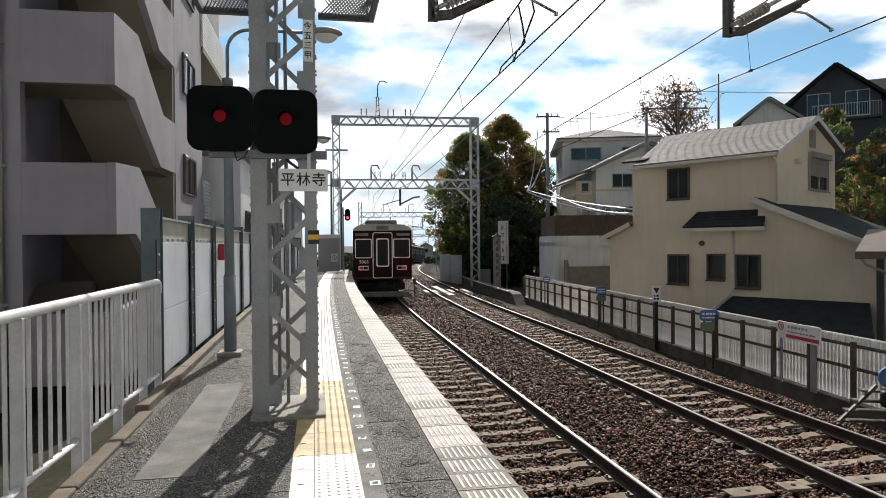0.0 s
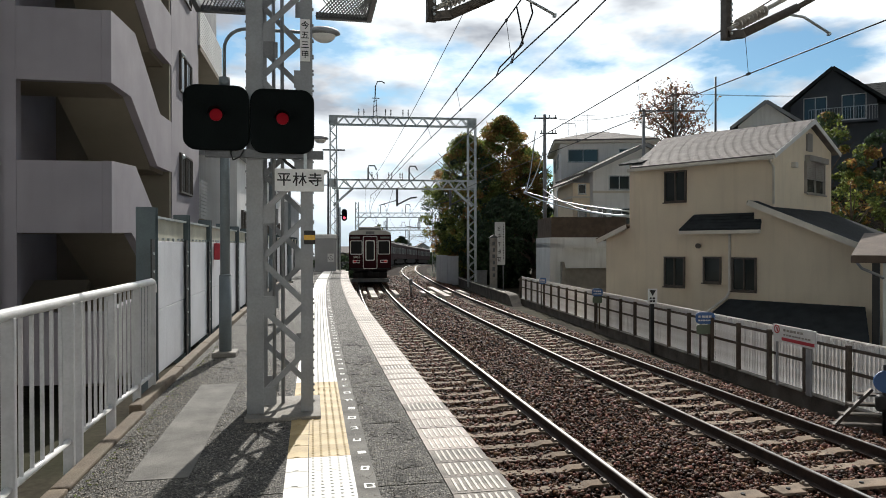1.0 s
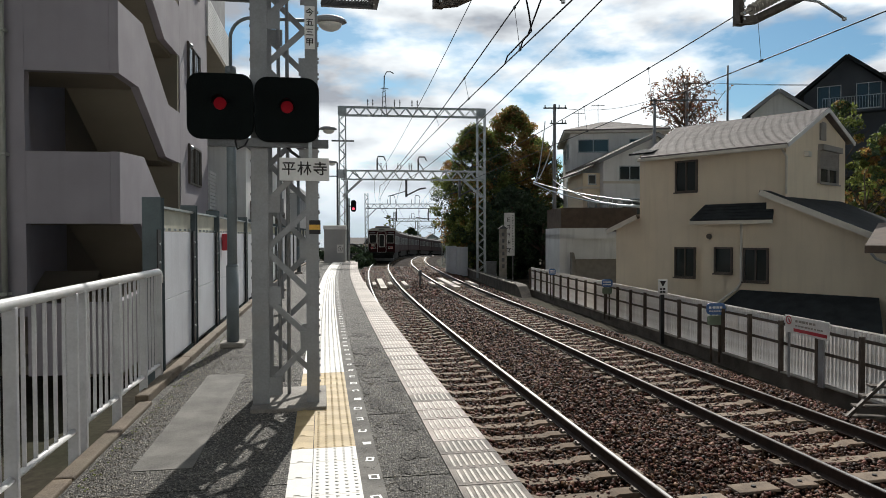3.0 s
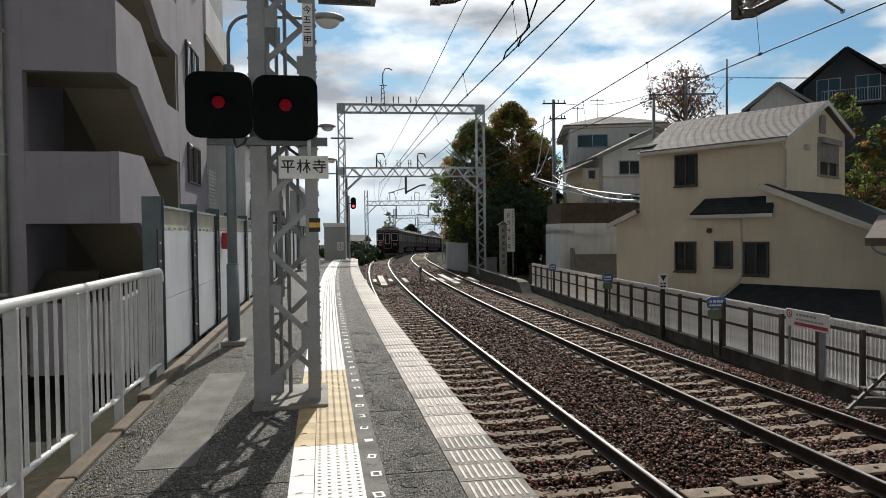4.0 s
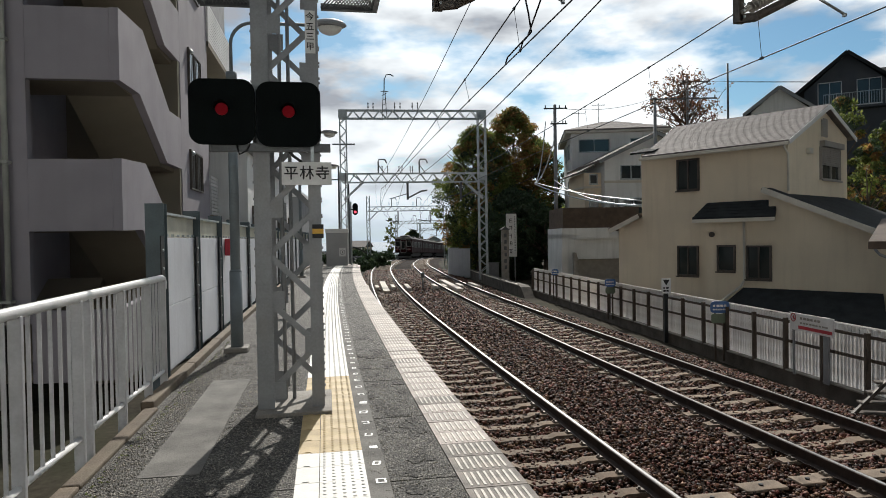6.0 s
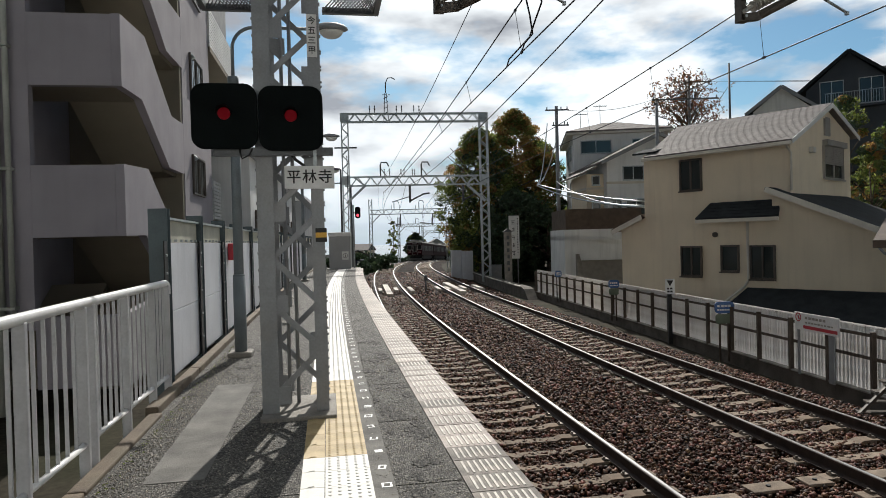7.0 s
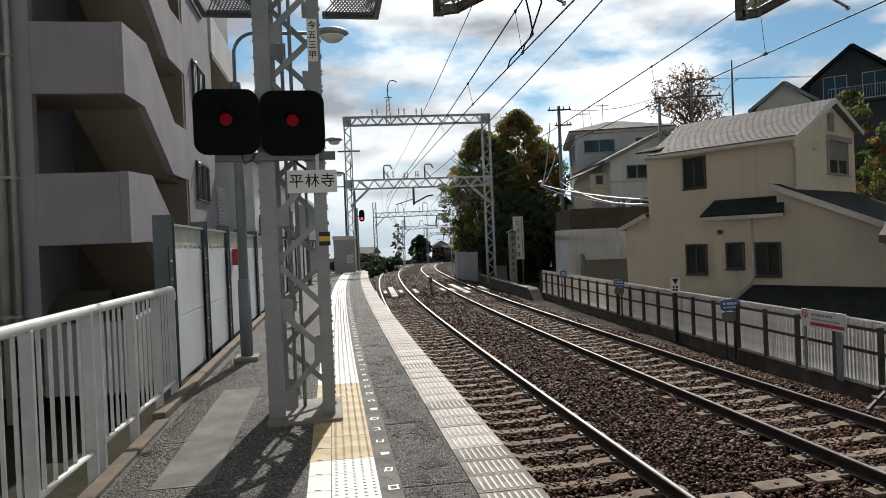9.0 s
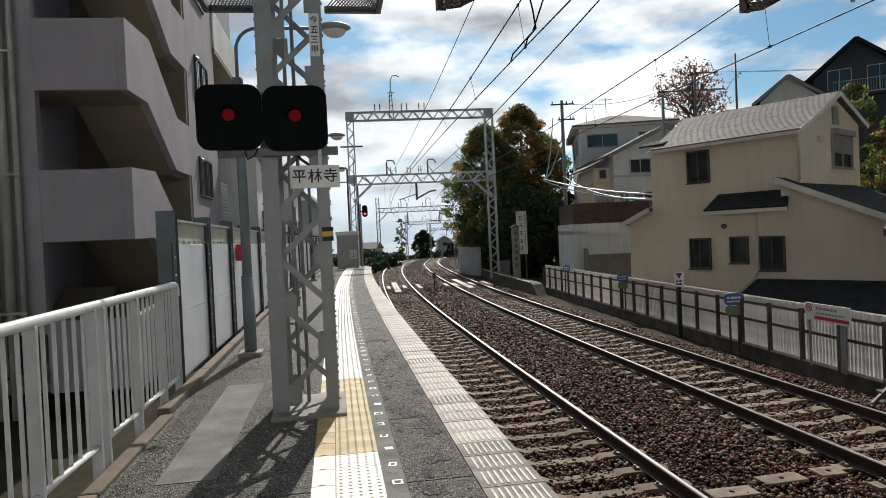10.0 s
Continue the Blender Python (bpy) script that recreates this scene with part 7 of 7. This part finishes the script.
build_pole(6.6, 42, -1.5, 9.7, "grey concrete utility pole with two cross arms", ((9.45, -0.7, 0.75), (8.5, -0.3, 0.75)))
build_pole(17.3, 49, 3, 13.1, "grey utility pole with a transformer arm on the hill", ((12.5, -0.4, 1.6),))
build_pole(22.7, 55, 4, 15.3, "thin dark pole on the hill", (), 0.11, M_DARKSTEEL)
build_pole(12.2, 40, 0, 9.55, "short grey pole with a long cross arm", ((9.5, -0.3, 3.6),), 0.13)
build_pole(-8.3, 50, -1.5, 7.0, "grey lattice pole beyond the platform", ((6.0, -0.9, 0.5),), 0.1, M_DARKSTEEL)
for k, (a, b, drop, r) in enumerate((((6.6, 41.9, 9.5), (17.3, 49, 12.5), 0.8, 0.015), ((5.3, 42, 4.8), (6.9, 24.3, 2.55), 0.25, 0.034), ((5.3, 42, 4.9), (6.9, 24.3, 2.75), 0.15, 0.033), ((6.5, 41.8, 5.0), (6.9, 24.3, 2.6), 0.4, 0.033), ((6.55, 41.9, 7.6), (5.3, 42, 4.8), 0.5, 0.033), ((6.3, 44, 9.0), (5.3, 42, 4.85), 0.9, 0.033), ((6.6, 41.9, 6.2), (3.6, 60, 6.0), 0.6, 0.03),
                                      ((12.2, 39.9, 9.5), (17.3, 49, 12.3), 0.5, 0.015), ((17.3, 49, 12.6), (60, 60, 16), 0.6, 0.015), ((22.7, 55, 13.8), (60, 60, 15.4), 0.4, 0.015))):
    bm = B()
    a, b = Vector(a), Vector(b)
    tube(bm, [a.lerp(b, u) - Vector((0, 0, drop * 4 * u * (1 - u))) for u in np.linspace(0, 1, 14)], r, 5)
    tagged(part("power_cable", bm, M_GALV if r > 0.032 else M_WIRE), "sagging overhead cable between poles", "cable", "cables over the street")


# ---- distance ----
def build_station_building():
    b = thing("station_building", "pale building with tall dark windows behind the barrier", "building", place(32, -5.3))
    bm = B()
    box(bm, -6, 0, -8, 9, -1.6, 4.6)
    part("wall", bm, M_HOUSEW, b)
    bm = B()
    box(bm, -6.2, 0.2, -8.2, 9.2, 4.603, 4.85)
    part("roof_slab", bm, M_HOUSEG, b)
    for k in range(6):
        add_window(b, Matrix(((0, -1, 0, 0.02), (1, 0, 0, -6.5 + k * 2.7), (0, 0, 1, 1.5), (0, 0, 0, 1))), 1.1, 2.6, M_FRAME)
    f = thing("flat_roofed_building", "low grey flat-roofed building behind the platform", "building", pose(-19, 46, 0, 0, 0, 8))
    bm = B()
    box(bm, 0, 8.5, 0, 10, -2, 4.6)
    part("wall", bm, M_HOUSEG, f)
    bm = B()
    box(bm, -0.2, 8.7, -0.2, 10.2, 4.603, 4.9)
    part("parapet", bm, M_HOUSEW, f)
    for k in range(3):
        add_window(f, Matrix.Translation((1.6 + k * 2.6, -0.02, 3.0)), 1.5, 1.2, M_GALV)
    bm = B()
    rod(bm, (6.5, 3, 4.9), (6.5, 3, 5.7), 0.35, seg=12)
    part("roof_tank", bm, M_STEEL, f)


build_station_building()


def build_bounce_houses():
    """Unseen pale houses added across the street end behind the platform, as sunlight reflectors."""
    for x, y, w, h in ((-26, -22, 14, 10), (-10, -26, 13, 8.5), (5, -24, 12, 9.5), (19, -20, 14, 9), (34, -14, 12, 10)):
        build_house(pose(x, y, 0, 0, 0, 0), w, 8, -1.6, h, M_HOUSEW, M_ROOFG, "unseen pale rendered house added behind the platform to bounce sunlight", "gable", 1.6, 0.4)


build_bounce_houses()


def build_moss():
    r = random.Random(21)
    c = [(*at(r.uniform(3.5, 12), -4.13 + abs(r.gauss(0, 0.05)), 0.004), r.uniform(0.004, 0.011)) for _ in range(150)]
    tagged(leaf_mesh("moss", c, 14, 0.005, M_LEAF, None, 5, 0.5), "thin moss and weeds along the kerb", "moss", kind="stuff")


build_moss()


def build_distance():
    r = random.Random(12)
    for k in range(60):
        y = r.uniform(150, 420)
        x = r.uniform(-0.30, 0.16) * y
        z = float(ground_height(x, y))
        if abs(x - float(np.interp(y, _y, _x))) < 14:
            continue
        if -0.17 < x / y < -0.065 and y < 280:
            continue
        w, d, h = r.uniform(7, 13), r.uniform(7, 10), r.uniform(4.5, 8)
        b = thing("distant_house", "small distant house with a tiled roof", "house", pose(x, y, z, 0, 0, r.uniform(-30, 30)), group="houses of the far town")
        bm = B()
        box(bm, 0, w, 0, d, -2, h)
        part("wall", bm, r.choice((M_HOUSEW, M_HOUSEG, M_HOUSEW, M_CREAM)), b)
        rf = r.choice((M_ROOFD, M_ROOFG, M_ROOFB))
        slab_roof(b, (-0.4, -0.4, h), (w + 0.4, -0.4, h), (w + 0.4, d / 2, h + 1.8), (-0.4, d / 2, h + 1.8), 0.1, rf)
        slab_roof(b, (w + 0.4, d + 0.4, h), (-0.4, d + 0.4, h), (-0.4, d / 2, h + 1.8), (w + 0.4, d / 2, h + 1.8), 0.1, rf)
        for q in range(3):
            add_window(b, Matrix.Translation((1.4 + q * (w - 2.5) / 2, -0.02, h - 1.4)), 1.3, 1.1, M_GALV)
    centres = []
    for k in range(260):
        y = r.uniform(110, 330)
        off = r.uniform(14, 60)
        x = float(np.interp(y, _y, _x)) + off
        centres.append((x, y, float(ground_height(x, y)) + r.uniform(0.5, 6), r.uniform(1.5, 3)))
    for k in range(120):
        y = r.uniform(70, 260)
        x = float(np.interp(y, _y, _x)) - r.uniform(8, 30)
        centres.append((x, y, float(ground_height(x, y)) + r.uniform(0.2, 1.6), r.uniform(0.8, 1.6)))
    for k in range(30):
        centres.append((r.uniform(-9.5, -7.6), r.uniform(62, 80), r.uniform(-2.0, -0.6), r.uniform(0.4, 0.8)))
    for k in range(170):
        y = r.uniform(215, 330)
        x = r.uniform(-4, 30)
        centres.append((x, y, r.uniform(-9, 1.0 + 0.30 * (x + 4)), r.uniform(0.9, 2.0)))
    build_house(pose(-7.4, 205, 0, 0, 0, 8), 4.4, 6, -7, 0.6, M_HOUSEW, M_ROOFG, "small white house with a gabled roof by the line", "gable_front", 1.4, 0.3, wins=((2.2, -0.4, 1.2, 1.0),))
    wh = thing("distant_house", "low shed with a pale sloping roof beside the line", "house", pose(-16.0, 104, -4.7, 0, 0, 12), group="houses of the far town")
    bm = B()
    box(bm, 0, 4.2, 0, 9, 0, 3.4)
    part("wall", bm, M_HOUSED, wh)
    slab_roof(wh, (4.6, -0.4, 3.3), (4.6, 9.4, 3.3), (1.0, 9.4, 5.0), (1.0, -0.4, 5.0), 0.1, M_ROOFG)
    slab_roof(wh, (-2.0, 9.4, 3.6), (-2.0, -0.4, 3.6), (1.0, -0.4, 5.0), (1.0, 9.4, 5.0), 0.1, M_ROOFD)
    ob = leaf_mesh("far_woods", centres, 150, 0.35, M_LEAFD, None, 9)
    tagged(ob, "far woods on the hillside and along the line", "woods", kind="stuff")
    me = bpy.data.meshes.new("sea")
    me.from_pydata([(-4000, 600, -24), (4000, 600, -24), (4000, 4900, -24), (-4000, 4900, -24)], [], [(0, 1, 2, 3)])
    me.materials.append(M_SEA)
    tagged(new("sea", me), "calm distant blue-grey sea", "sea", kind="structure")


build_distance()


# ---- what moves ----
def motions():
    for i, car in enumerate(CARS):
        rows = []
        for k in range(21):
            t = k * 0.5
            rear = 31.3 + 12.3 * t + 0.1 * t * t
            mid = rear + 9.3 + 19.0 * i
            a, b = at(mid - 6.4, 0, RAIL_Z), at(mid + 6.4, 0, RAIL_Z)
            d = b - a
            rows.append((t, Matrix.Translation((a + b) / 2) @ Matrix.Rotation(math.atan2(-d.x, d.y), 4, "Z") @ Matrix.Rotation(math.asin(d.z / d.length), 4, "X")))
        walk(car, rows)


motions()
